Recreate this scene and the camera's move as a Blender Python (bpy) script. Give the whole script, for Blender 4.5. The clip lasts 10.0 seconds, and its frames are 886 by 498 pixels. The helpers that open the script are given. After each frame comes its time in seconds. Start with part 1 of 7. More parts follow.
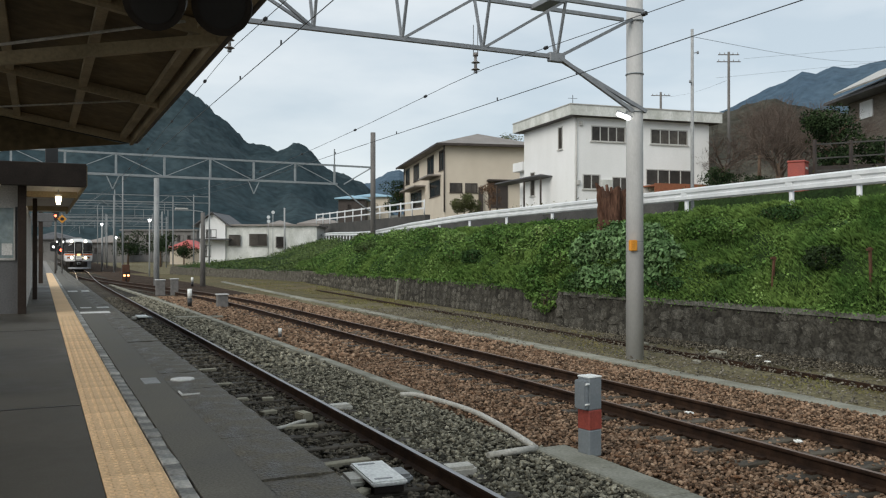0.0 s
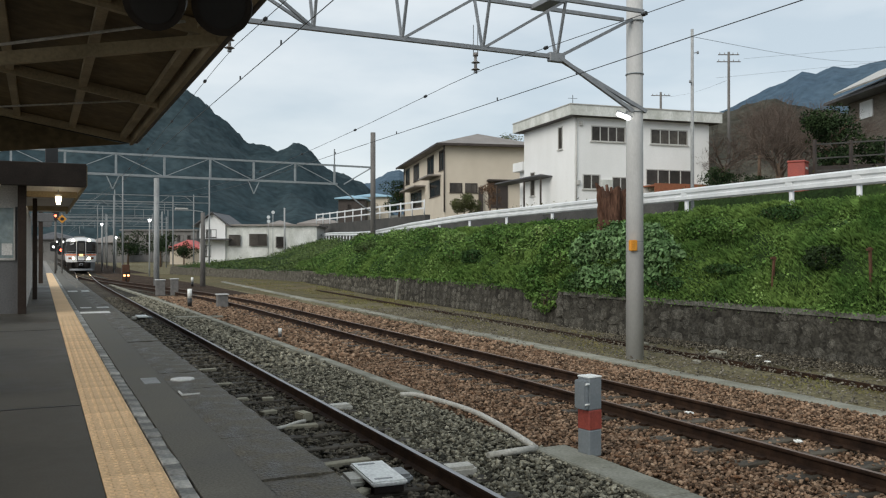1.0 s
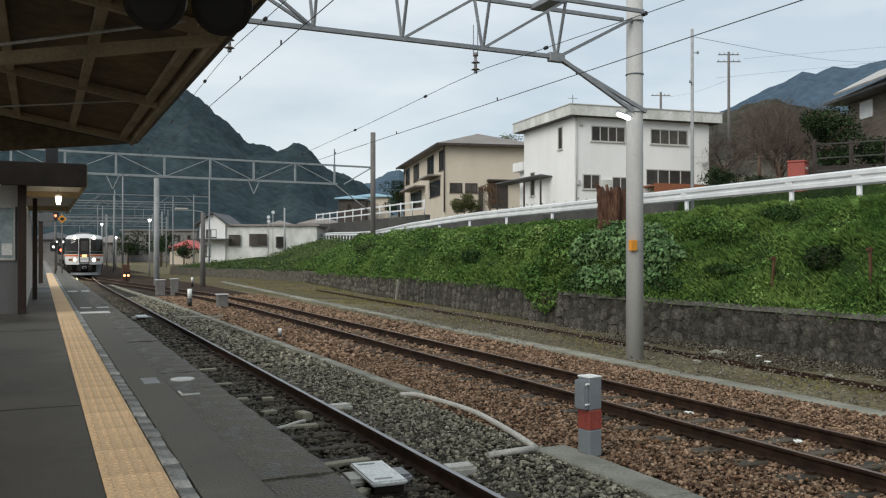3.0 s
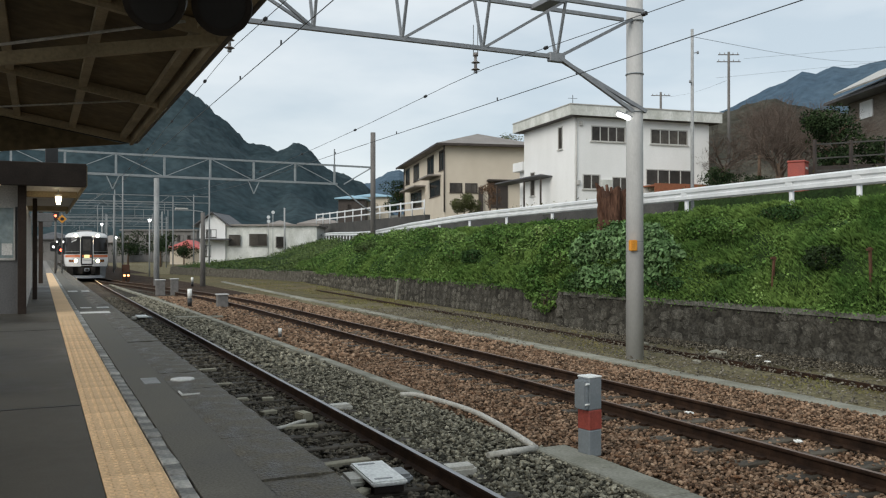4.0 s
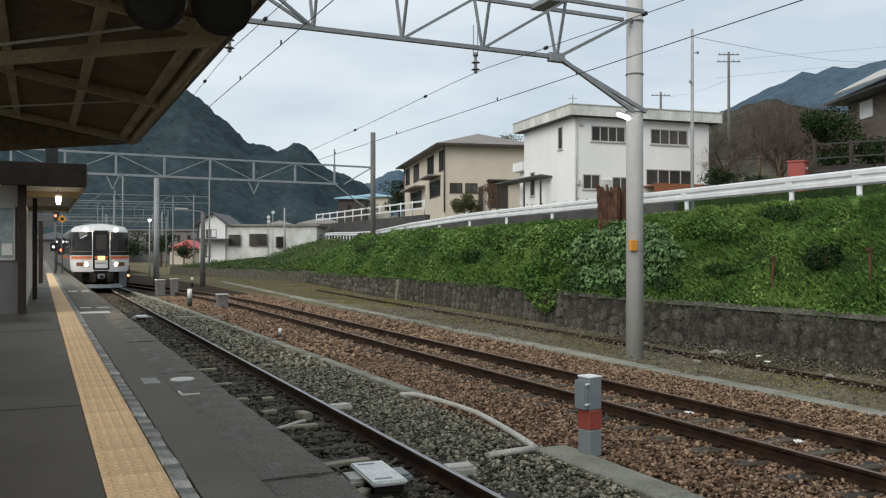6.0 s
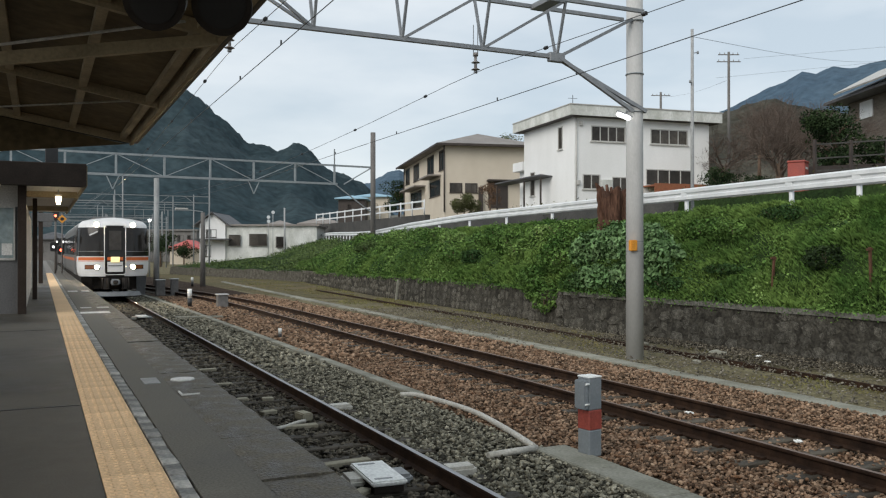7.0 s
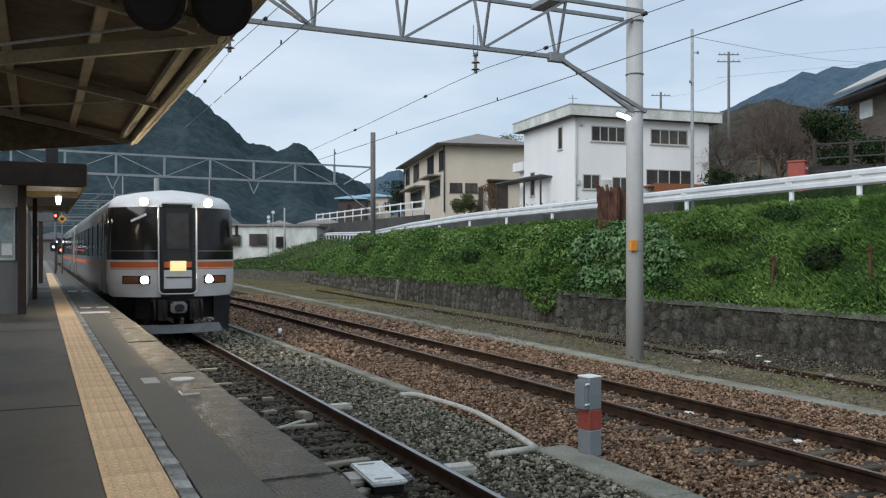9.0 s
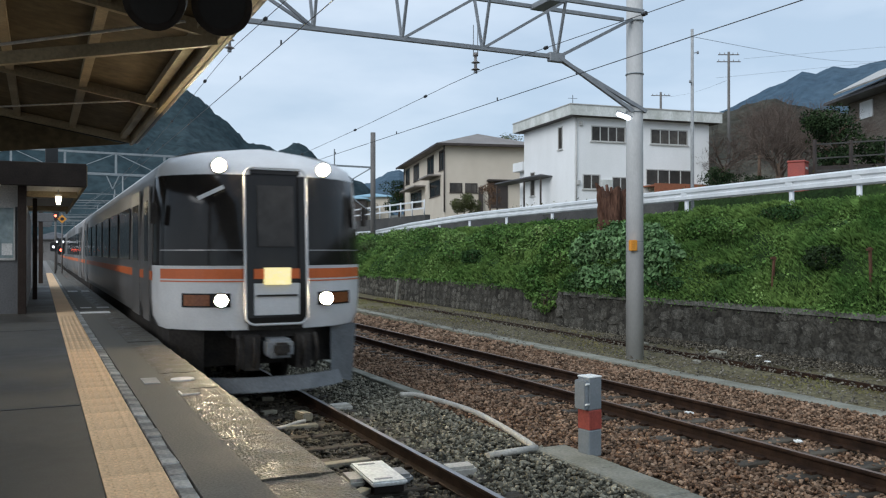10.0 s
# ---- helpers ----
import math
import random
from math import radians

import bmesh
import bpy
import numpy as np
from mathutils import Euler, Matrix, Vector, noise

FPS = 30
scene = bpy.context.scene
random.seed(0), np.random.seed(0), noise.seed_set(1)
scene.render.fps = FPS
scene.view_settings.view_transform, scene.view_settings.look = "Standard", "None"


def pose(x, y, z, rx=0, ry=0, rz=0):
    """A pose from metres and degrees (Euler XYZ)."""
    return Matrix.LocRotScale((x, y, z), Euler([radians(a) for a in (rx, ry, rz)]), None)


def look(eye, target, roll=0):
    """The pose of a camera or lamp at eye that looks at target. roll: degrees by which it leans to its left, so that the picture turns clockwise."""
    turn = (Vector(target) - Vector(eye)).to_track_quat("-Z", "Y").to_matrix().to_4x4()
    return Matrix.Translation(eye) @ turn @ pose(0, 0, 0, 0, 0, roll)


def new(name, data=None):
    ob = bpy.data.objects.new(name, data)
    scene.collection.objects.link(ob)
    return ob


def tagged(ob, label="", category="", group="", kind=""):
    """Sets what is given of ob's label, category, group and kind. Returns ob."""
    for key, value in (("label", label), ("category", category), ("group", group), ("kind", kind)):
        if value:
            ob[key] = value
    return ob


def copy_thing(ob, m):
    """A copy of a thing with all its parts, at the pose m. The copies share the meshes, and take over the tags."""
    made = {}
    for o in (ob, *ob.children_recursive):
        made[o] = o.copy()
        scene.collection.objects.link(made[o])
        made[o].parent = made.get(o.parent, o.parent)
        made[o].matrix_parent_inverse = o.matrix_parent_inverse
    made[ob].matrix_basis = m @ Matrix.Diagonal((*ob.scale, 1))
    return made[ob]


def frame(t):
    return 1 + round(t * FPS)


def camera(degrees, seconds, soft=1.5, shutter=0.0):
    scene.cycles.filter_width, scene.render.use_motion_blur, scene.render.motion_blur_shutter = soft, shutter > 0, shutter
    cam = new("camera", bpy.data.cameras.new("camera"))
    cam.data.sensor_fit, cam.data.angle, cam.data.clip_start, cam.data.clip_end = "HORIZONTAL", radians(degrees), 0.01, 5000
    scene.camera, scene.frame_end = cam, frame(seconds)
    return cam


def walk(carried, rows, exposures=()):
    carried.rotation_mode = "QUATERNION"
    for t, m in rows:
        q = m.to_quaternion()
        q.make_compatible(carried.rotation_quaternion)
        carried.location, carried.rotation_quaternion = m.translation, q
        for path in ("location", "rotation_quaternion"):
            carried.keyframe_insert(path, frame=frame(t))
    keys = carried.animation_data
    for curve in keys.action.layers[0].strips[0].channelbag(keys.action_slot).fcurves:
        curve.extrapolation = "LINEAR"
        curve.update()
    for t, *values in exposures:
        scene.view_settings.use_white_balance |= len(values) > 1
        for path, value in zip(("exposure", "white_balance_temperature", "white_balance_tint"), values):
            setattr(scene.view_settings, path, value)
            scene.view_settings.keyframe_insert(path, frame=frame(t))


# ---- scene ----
cam = camera(55.5, 10.0, 1.2, 0.5)
EYE = (0.0, 0.0, 1.11)
AIM = (math.sin(radians(25.57)), math.cos(radians(25.57)), 1.11 + 0.0034)
VIEW = look(EYE, AIM)
walk(cam, [(0.0, VIEW), (10.0, VIEW)],
     exposures=[(0.0, 0.54, 6850, 9), (5.0, 0.56, 6850, 9), (8.0, 0.54, 6700, 10), (9.0, 0.5, 6250, 10), (10.0, 0.48, 6050, 9)])

# ---- light: overcast late afternoon ----
world = bpy.data.worlds.new("overcast_sky")
scene.world = world
world.use_nodes = True
wn, wl = world.node_tree.nodes, world.node_tree.links
wn.clear()
w_out = wn.new("ShaderNodeOutputWorld")
w_bg = wn.new("ShaderNodeBackground")
w_sky = wn.new("ShaderNodeTexSky")
w_sky.sky_type = "NISHITA"
w_sky.sun_disc = False
w_sky.sun_elevation = radians(35)
w_sky.sun_rotation = radians(243)
w_tc = wn.new("ShaderNodeTexCoord")
w_map = wn.new("ShaderNodeMapping")
w_map.inputs["Scale"].default_value = (1.0, 1.0, 3.2)
w_noise = wn.new("ShaderNodeTexNoise")
w_noise.inputs["Scale"].default_value = 2.6
w_noise.inputs["Detail"].default_value = 5.0
w_noise.inputs["Roughness"].default_value = 0.52
w_ramp = wn.new("ShaderNodeValToRGB")
w_ramp.color_ramp.elements[0].position = 0.36
w_ramp.color_ramp.elements[0].color = (4.0, 4.75, 5.5, 1)
w_ramp.color_ramp.elements[1].position = 0.66
w_ramp.color_ramp.elements[1].color = (5.9, 6.4, 6.9, 1)
w_mix = wn.new("ShaderNodeMixRGB")
w_mix.inputs[0].default_value = 0.86
w_bg.inputs["Strength"].default_value = 0.1
wl.new(w_tc.outputs["Generated"], w_map.inputs["Vector"])
wl.new(w_map.outputs["Vector"], w_noise.inputs["Vector"])
wl.new(w_noise.outputs["Fac"], w_ramp.inputs["Fac"])
wl.new(w_sky.outputs["Color"], w_mix.inputs[1])
wl.new(w_ramp.outputs["Color"], w_mix.inputs[2])
wl.new(w_mix.outputs["Color"], w_bg.inputs["Color"])
wl.new(w_bg.outputs["Background"], w_out.inputs["Surface"])

sun_data = bpy.data.lights.new("sun", "SUN")
sun_data.energy = 1.3
sun_data.angle = radians(40)
sun_data.color = (1.0, 0.97, 0.93)
sun = new("sun", sun_data)
sun.matrix_world = look((-52, -26, 40), (0, 0, 0))


# ---- materials ----
def mat(name, c1, c2=None, rough=0.8, s1=2.0, s2=35.0, bump=0.3, dist=0.01, metal=0.0,
        rand=0.0, island=0.0, fine=0.25, stretch=(1, 1, 1), emit=None, power=0.0, spec=0.5, wet=None):
    """Two scales of noise between c1 and c2, fine grain and relief; rand varies object by object."""
    m = bpy.data.materials.new(name)
    m.use_nodes = True
    n, l = m.node_tree.nodes, m.node_tree.links
    b = n["Principled BSDF"]
    b.inputs["Roughness"].default_value = rough
    b.inputs["Metallic"].default_value = metal
    b.inputs["Specular IOR Level"].default_value = spec
    c2 = c2 or tuple(v * 0.75 for v in c1)
    tc = n.new("ShaderNodeTexCoord")
    mp = n.new("ShaderNodeMapping")
    mp.inputs["Scale"].default_value = stretch
    l.new(tc.outputs["Object"], mp.inputs["Vector"])
    n1 = n.new("ShaderNodeTexNoise")
    n1.inputs["Scale"].default_value = s1
    n1.inputs["Detail"].default_value = 6
    n1.inputs["Roughness"].default_value = 0.62
    n2 = n.new("ShaderNodeTexNoise")
    n2.inputs["Scale"].default_value = s2
    n2.inputs["Detail"].default_value = 5
    l.new(mp.outputs["Vector"], n1.inputs["Vector"])
    l.new(mp.outputs["Vector"], n2.inputs["Vector"])
    ramp = n.new("ShaderNodeValToRGB")
    ramp.color_ramp.elements[0].position, ramp.color_ramp.elements[1].position = 0.34, 0.66
    ramp.color_ramp.elements[0].color = (*c1, 1)
    ramp.color_ramp.elements[1].color = (*c2, 1)
    l.new(n1.outputs["Fac"], ramp.inputs["Fac"])
    val = n.new("ShaderNodeMapRange")
    val.inputs["To Min"].default_value = 1 - fine
    val.inputs["To Max"].default_value = 1 + fine
    val.inputs["From Min"].default_value, val.inputs["From Max"].default_value = 0.25, 0.75
    l.new(n2.outputs["Fac"], val.inputs["Value"])
    hsv = n.new("ShaderNodeHueSaturation")
    l.new(ramp.outputs["Color"], hsv.inputs["Color"])
    last = val.outputs["Result"]
    for amount, node, socket in ((rand, "ShaderNodeObjectInfo", "Random"), (island, "ShaderNodeNewGeometry", "Random Per Island")):
        if amount:
            inf = n.new(node)
            mr = n.new("ShaderNodeMapRange")
            mr.inputs["To Min"].default_value = 1 - amount
            mr.inputs["To Max"].default_value = 1 + amount
            l.new(inf.outputs[socket], mr.inputs["Value"])
            mul = n.new("ShaderNodeMath")
            mul.operation = "MULTIPLY"
            l.new(last, mul.inputs[0])
            l.new(mr.outputs["Result"], mul.inputs[1])
            last = mul.outputs["Value"]
    l.new(last, hsv.inputs["Value"])
    l.new(hsv.outputs["Color"], b.inputs["Base Color"])
    if wet is not None:
        wr = n.new("ShaderNodeMapRange")
        wr.inputs["From Min"].default_value, wr.inputs["From Max"].default_value = 0.38, 0.60
        wr.inputs["To Min"].default_value, wr.inputs["To Max"].default_value = wet, rough
        l.new(n1.outputs["Fac"], wr.inputs["Value"])
        l.new(wr.outputs["Result"], b.inputs["Roughness"])
    if bump:
        bp = n.new("ShaderNodeBump")
        bp.inputs["Strength"].default_value = bump
        bp.inputs["Distance"].default_value = dist
        l.new(n2.outputs["Fac"], bp.inputs["Height"])
        l.new(bp.outputs["Normal"], b.inputs["Normal"])
    if emit:
        b.inputs["Emission Color"].default_value = (*emit, 1)
        b.inputs["Emission Strength"].default_value = power
    return m


M = {}
M["asphalt"] = mat("asphalt", (0.043, 0.039, 0.031), (0.09, 0.082, 0.066), 0.72, 0.55, 90, 0.4, 0.004, fine=0.34, wet=0.42)
M["edge_asphalt"] = mat("edge_asphalt", (0.095, 0.09, 0.076), (0.152, 0.145, 0.122), 0.85, 1.4, 80, 0.35, 0.004, fine=0.36, wet=0.65, spec=0.3)
M["edge_concrete"] = mat("edge_concrete", (0.042, 0.038, 0.03), (0.18, 0.163, 0.127), 0.8, 5.0, 60, 1.0, 0.016, fine=0.65, wet=0.34, spec=0.32)
M["platform_side"] = mat("platform_side", (0.16, 0.15, 0.14), (0.26, 0.25, 0.23), 0.9, 1.5, 20, 0.5, 0.01)
M["tactile"] = mat("tactile", (0.8, 0.56, 0.335), (0.66, 0.455, 0.265), 0.75, 1.1, 60, 0.2, 0.002, rand=0.07, spec=0.3)
M["edge_stone"] = mat("edge_stone", (0.11, 0.12, 0.12), (0.36, 0.355, 0.33), 0.8, 5, 40, 0.6, 0.008, rand=0.4)
M["white_paint"] = mat("white_paint", (0.72, 0.72, 0.70), (0.55, 0.55, 0.53), 0.7, 3, 50, 0.1, 0.002)
M["grey_plate"] = mat("grey_plate", (0.30, 0.31, 0.31), (0.24, 0.25, 0.25), 0.6, 4, 50, 0.2, 0.003)
M["rail"] = mat("rail_rust", (0.014, 0.008, 0.0055), (0.046, 0.025, 0.015), 0.75, 5, 60, 0.4, 0.004, spec=0.15)
M["rail_top"] = mat("rail_top", (0.36, 0.36, 0.37), (0.22, 0.20, 0.19), 0.35, 1.5, 30, 0.05, 0.001, metal=0.9, stretch=(1, 0.1, 1))
M["rail_top_rusty"] = mat("rail_top_rusty", (0.15, 0.09, 0.06), (0.22, 0.16, 0.13), 0.55, 1.5, 30, 0.05, 0.001, metal=0.3, stretch=(1, 0.1, 1))
M["sleeper"] = mat("sleeper_wood", (0.03, 0.026, 0.02), (0.105, 0.09, 0.07), 0.75, 3, 30, 0.8, 0.02, rand=0.35, stretch=(0.3, 2, 2), wet=0.45, spec=0.15)
# Both beds are darkened to put the shade between stones into their colour.
M["ballast_bed_grey_shade"] = mat("ballast_bed_grey_shade", (0.02, 0.018, 0.014), (0.045, 0.042, 0.033), 0.95, 1.0, 22, 1.0, 0.05, fine=0.5, spec=0.15)
M["ballast_bed_brown_shade"] = mat("ballast_bed_brown_shade", (0.03, 0.018, 0.011), (0.06, 0.04, 0.027), 0.95, 0.7, 22, 1.0, 0.05, fine=0.5, spec=0.15)
M["stone_grey"] = mat("stone_grey", (0.085, 0.079, 0.057), (0.30, 0.28, 0.215), 0.85, 9, 50, 0.4, 0.01, island=0.85, spec=0.15)
M["stone_brown"] = mat("stone_brown", (0.115, 0.06, 0.033), (0.3, 0.21, 0.143), 0.85, 6, 50, 0.4, 0.01, island=0.8, spec=0.15)
M["stone_dark"] = mat("stone_dark", (0.04, 0.034, 0.025), (0.15, 0.132, 0.1), 0.85, 9, 50, 0.4, 0.01, island=0.8, spec=0.2)
M["coping"] = mat("coping", (0.085, 0.081, 0.07), (0.165, 0.16, 0.142), 0.9, 2.5, 22, 0.8, 0.025, fine=0.5, spec=0.15)
M["board_grey"] = mat("weathered_board", (0.11, 0.093, 0.078), (0.17, 0.15, 0.13), 0.8, 2, 20, 0.3, 0.01, stretch=(1, 1, 3), spec=0.2)
# Pale blue-green colour stands in for daylight seen through the panes.
M["glass_pale"] = mat("daylit_glass", (0.2, 0.26, 0.27), (0.3, 0.36, 0.36), 0.1, 2.5, 12, 0, 0.001)
M["far_weed"] = mat("far_weed", (0.045, 0.08, 0.024), (0.115, 0.16, 0.055), 0.7, 0.25, 4, 0, 0.01, island=0.45, spec=0.12)
M["stone_pale"] = mat("stone_pale", (0.11, 0.098, 0.075), (0.25, 0.23, 0.19), 0.9, 9, 50, 0.4, 0.01, island=0.5, spec=0.15)
M["dirt"] = mat("dirt_grass", (0.12, 0.1, 0.06), (0.19, 0.17, 0.1), 0.95, 0.8, 14, 1.0, 0.06, fine=0.55, spec=0.15)
# Soil darkened so that its colour gives the shade between grass blades.
M["soil"] = mat("soil_green_shade", (0.012, 0.026, 0.007), (0.03, 0.055, 0.014), 0.95, 0.6, 10, 1.0, 0.08, fine=0.5, spec=0.15)
M["road"] = mat("road", (0.11, 0.11, 0.11), (0.15, 0.15, 0.145), 0.85, 0.5, 50, 0.2, 0.005)
M["terrace"] = mat("terrace_ground", (0.10, 0.10, 0.055), (0.15, 0.13, 0.09), 0.95, 0.3, 8, 0.6, 0.05, spec=0.15)
M["far_ground"] = mat("far_ground", (0.08, 0.085, 0.06), (0.13, 0.12, 0.10), 0.95, 0.05, 1.0, 0.3, 0.1)
M["wall_stone"] = mat("wall_stone", (0.05, 0.046, 0.038), (0.15, 0.142, 0.12), 0.9, 5.5, 22, 1.0, 0.06, rand=0.25, fine=0.7, spec=0.15)
M["wall_stone_far"] = mat("wall_stone_far", (0.055, 0.05, 0.041), (0.145, 0.135, 0.11), 0.9, 4.5, 17, 1.0, 0.05, island=0.35, fine=0.65, spec=0.15)
# Dark tone carries the shade of the crevices between the stones.
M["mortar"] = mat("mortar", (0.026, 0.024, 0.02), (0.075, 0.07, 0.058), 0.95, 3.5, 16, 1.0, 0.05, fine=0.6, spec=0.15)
M["concrete"] = mat("concrete", (0.5, 0.5, 0.49), (0.41, 0.41, 0.4), 0.85, 1.2, 40, 0.12, 0.003, stretch=(1, 1, 0.35), fine=0.07)
M["kerb"] = mat("kerb_concrete", (0.3, 0.295, 0.25), (0.19, 0.188, 0.15), 0.9, 1.6, 30, 0.4, 0.006, rand=0.18, spec=0.15)
M["old_pole"] = mat("old_pole", (0.1, 0.095, 0.09), (0.17, 0.16, 0.15), 0.9, 2, 30, 0.4, 0.01, stretch=(1, 1, 0.2))
M["far_pole"] = mat("far_pole", (0.36, 0.37, 0.37), (0.28, 0.285, 0.285), 0.85, 2, 30, 0.2, 0.01)
M["steel"] = mat("galvanised_steel", (0.21, 0.225, 0.24), (0.28, 0.29, 0.30), 0.55, 4, 60, 0.1, 0.002, metal=0.35)
M["far_steel"] = mat("far_steel", (0.3, 0.33, 0.34), (0.24, 0.26, 0.27), 0.6, 3, 40, 0.1, 0.002, metal=0.2)
M["wire"] = mat("wire", (0.07, 0.072, 0.075), None, 0.5, 3, 40, 0, 0.001, metal=0.5)
M["insulator"] = mat("insulator", (0.16, 0.14, 0.13), (0.28, 0.27, 0.26), 0.3, 4, 30, 0, 0.001)
M["guard_white"] = mat("guard_rail_white", (0.74, 0.76, 0.77), (0.60, 0.62, 0.63), 0.45, 1.5, 30, 0.08, 0.002, fine=0.04)
M["canopy_panel"] = mat("canopy_panel", (0.15, 0.11, 0.058), (0.07, 0.053, 0.03), 0.75, 0.8, 9, 0.2, 0.004, fine=0.3, spec=0.15)
M["canopy_beam"] = mat("canopy_beam", (0.33, 0.265, 0.17), (0.2, 0.158, 0.1), 0.6, 1.4, 40, 0.2, 0.003, fine=0.2, spec=0.15)
M["dark_fascia"] = mat("dark_fascia", (0.016, 0.012, 0.010), (0.026, 0.02, 0.016), 0.7, 2, 40, 0.1, 0.003, spec=0.2)
M["brown_post"] = mat("brown_post", (0.028, 0.019, 0.015), (0.045, 0.032, 0.025), 0.6, 2, 40, 0.1, 0.003, spec=0.2)
M["pale_panel"] = mat("pale_panel", (0.52, 0.50, 0.47), (0.44, 0.42, 0.40), 0.7, 1.5, 40, 0.1, 0.003)
M["grey_panel"] = mat("grey_panel", (0.13, 0.13, 0.132), (0.105, 0.105, 0.106), 0.6, 1.5, 40, 0.1, 0.003)
M["black"] = mat("black_housing", (0.012, 0.012, 0.013), (0.02, 0.02, 0.02), 0.35, 3, 40, 0.05, 0.002)
M["lamp_glow"] = mat("lamp_glow", (0.9, 0.88, 0.8), None, 0.4, 2, 30, 0, 0.001, emit=(1.0, 0.84, 0.58), power=11)
M["cool_glow"] = mat("cool_glow", (0.9, 0.9, 0.9), None, 0.4, 2, 30, 0, 0.001, emit=(0.95, 0.97, 1.0), power=4)
M["signal_white"] = mat("signal_white", (0.8, 0.8, 0.8), None, 0.4, 2, 30, 0, 0.001, emit=(0.95, 0.97, 1.0), power=1.4)
M["red_glow"] = mat("red_glow", (0.5, 0.05, 0.03), None, 0.4, 2, 30, 0, 0.001, emit=(1.0, 0.10, 0.05), power=6)
M["amber_glow"] = mat("amber_glow", (0.6, 0.2, 0.08), None, 0.4, 2, 30, 0, 0.001, emit=(1.0, 0.30, 0.12), power=5)
M["stucco_white"] = mat("stucco_white", (0.84, 0.84, 0.83), (0.76, 0.76, 0.745), 0.85, 0.5, 30, 0.15, 0.004, stretch=(1, 1, 0.4), fine=0.06)
M["stained_white"] = mat("stained_white", (0.72, 0.73, 0.70), (0.48, 0.49, 0.45), 0.85, 1.1, 14, 0.15, 0.004, stretch=(1, 1, 0.5), fine=0.15)
M["stucco_beige"] = mat("stucco_beige", (0.62, 0.55, 0.45), (0.56, 0.49, 0.395), 0.85, 0.5, 30, 0.15, 0.004, fine=0.08)
M["roof_grey"] = mat("roof_grey", (0.20, 0.18, 0.165), (0.26, 0.235, 0.215), 0.7, 0.7, 12, 0.3, 0.02)
M["roof_dark"] = mat("roof_dark", (0.06, 0.06, 0.065), (0.09, 0.09, 0.095), 0.6, 0.7, 12, 0.3, 0.02)
M["roof_blue"] = mat("roof_blue", (0.30, 0.48, 0.58), (0.24, 0.40, 0.50), 0.6, 0.7, 12, 0.2, 0.02)
M["roof_red"] = mat("roof_red", (0.5, 0.11, 0.1), (0.42, 0.1, 0.09), 0.7, 0.7, 12, 0.2, 0.02)
M["trim_dark"] = mat("trim_dark", (0.035, 0.026, 0.022), (0.055, 0.042, 0.035), 0.6, 2, 30, 0.1, 0.003)
M["trim_pale"] = mat("trim_pale", (0.50, 0.49, 0.46), (0.42, 0.41, 0.39), 0.6, 2, 30, 0.1, 0.003)
M["wood_red"] = mat("wood_red", (0.30, 0.105, 0.05), (0.22, 0.08, 0.04), 0.75, 2, 30, 0.2, 0.004)
M["glass_dark"] = mat("window_glass", (0.035, 0.03, 0.026), (0.075, 0.066, 0.056), 0.12, 0.8, 5, 0, 0.001, spec=0.25, rand=0.7)
M["far_concrete"] = mat("far_concrete", (0.14, 0.135, 0.13), (0.2, 0.19, 0.18), 0.9, 0.5, 8, 0.1, 0.01)
M["dark_wall"] = mat("dark_retaining_wall", (0.04, 0.04, 0.038), (0.075, 0.072, 0.066), 0.9, 0.6, 12, 0.4, 0.02)
M["bark"] = mat("bark", (0.10, 0.065, 0.045), (0.17, 0.115, 0.08), 0.95, 3, 22, 1.0, 0.04, stretch=(1, 1, 0.25))
M["stump_bark"] = mat("stump_bark", (0.045, 0.022, 0.015), (0.13, 0.07, 0.048), 0.95, 4, 22, 1.0, 0.05, stretch=(1, 1, 0.22), fine=0.5, spec=0.15)
M["twig"] = mat("twig", (0.145, 0.11, 0.09), (0.1, 0.08, 0.068), 0.95, 2, 20, 0, 0.01, island=0.3, spec=0.15)
M["blade"] = mat("grass_blade", (0.042, 0.098, 0.021), (0.138, 0.22, 0.054), 0.75, 0.5, 3, 0, 0.01, island=0.3, spec=0.12)
M["weed"] = mat("weed_leaf", (0.04, 0.098, 0.02), (0.135, 0.23, 0.058), 0.7, 0.9, 4, 0, 0.01, island=0.5, spec=0.15)
M["broad_leaf"] = mat("broad_leaf", (0.085, 0.17, 0.06), (0.17, 0.27, 0.12), 0.65, 1.2, 5, 0, 0.01, island=0.4, spec=0.2)
M["weed_bright"] = mat("weed_bright", (0.1, 0.19, 0.045), (0.215, 0.315, 0.1), 0.7, 1.1, 4, 0, 0.01, island=0.4, spec=0.15)
# Dark green weeds, and bushes whose colour stands in for shade.
M["weed_dark_and_shade"] = mat("weed_dark_and_shade", (0.016, 0.045, 0.012), (0.05, 0.1, 0.03), 0.7, 1.1, 4, 0, 0.01, island=0.45, spec=0.15)
M["dry_grass"] = mat("dry_grass", (0.22, 0.19, 0.08), (0.16, 0.16, 0.06), 0.85, 0.8, 4, 0, 0.01, island=0.4, spec=0.15)
M["conifer"] = mat("conifer_leaf", (0.012, 0.025, 0.01), (0.032, 0.052, 0.02), 0.8, 1.2, 5, 0, 0.01, island=0.45, spec=0.12)
M["shrub"] = mat("shrub_leaf", (0.07, 0.085, 0.03), (0.10, 0.10, 0.04), 0.8, 1.2, 5, 0, 0.01, island=0.4, spec=0.3)
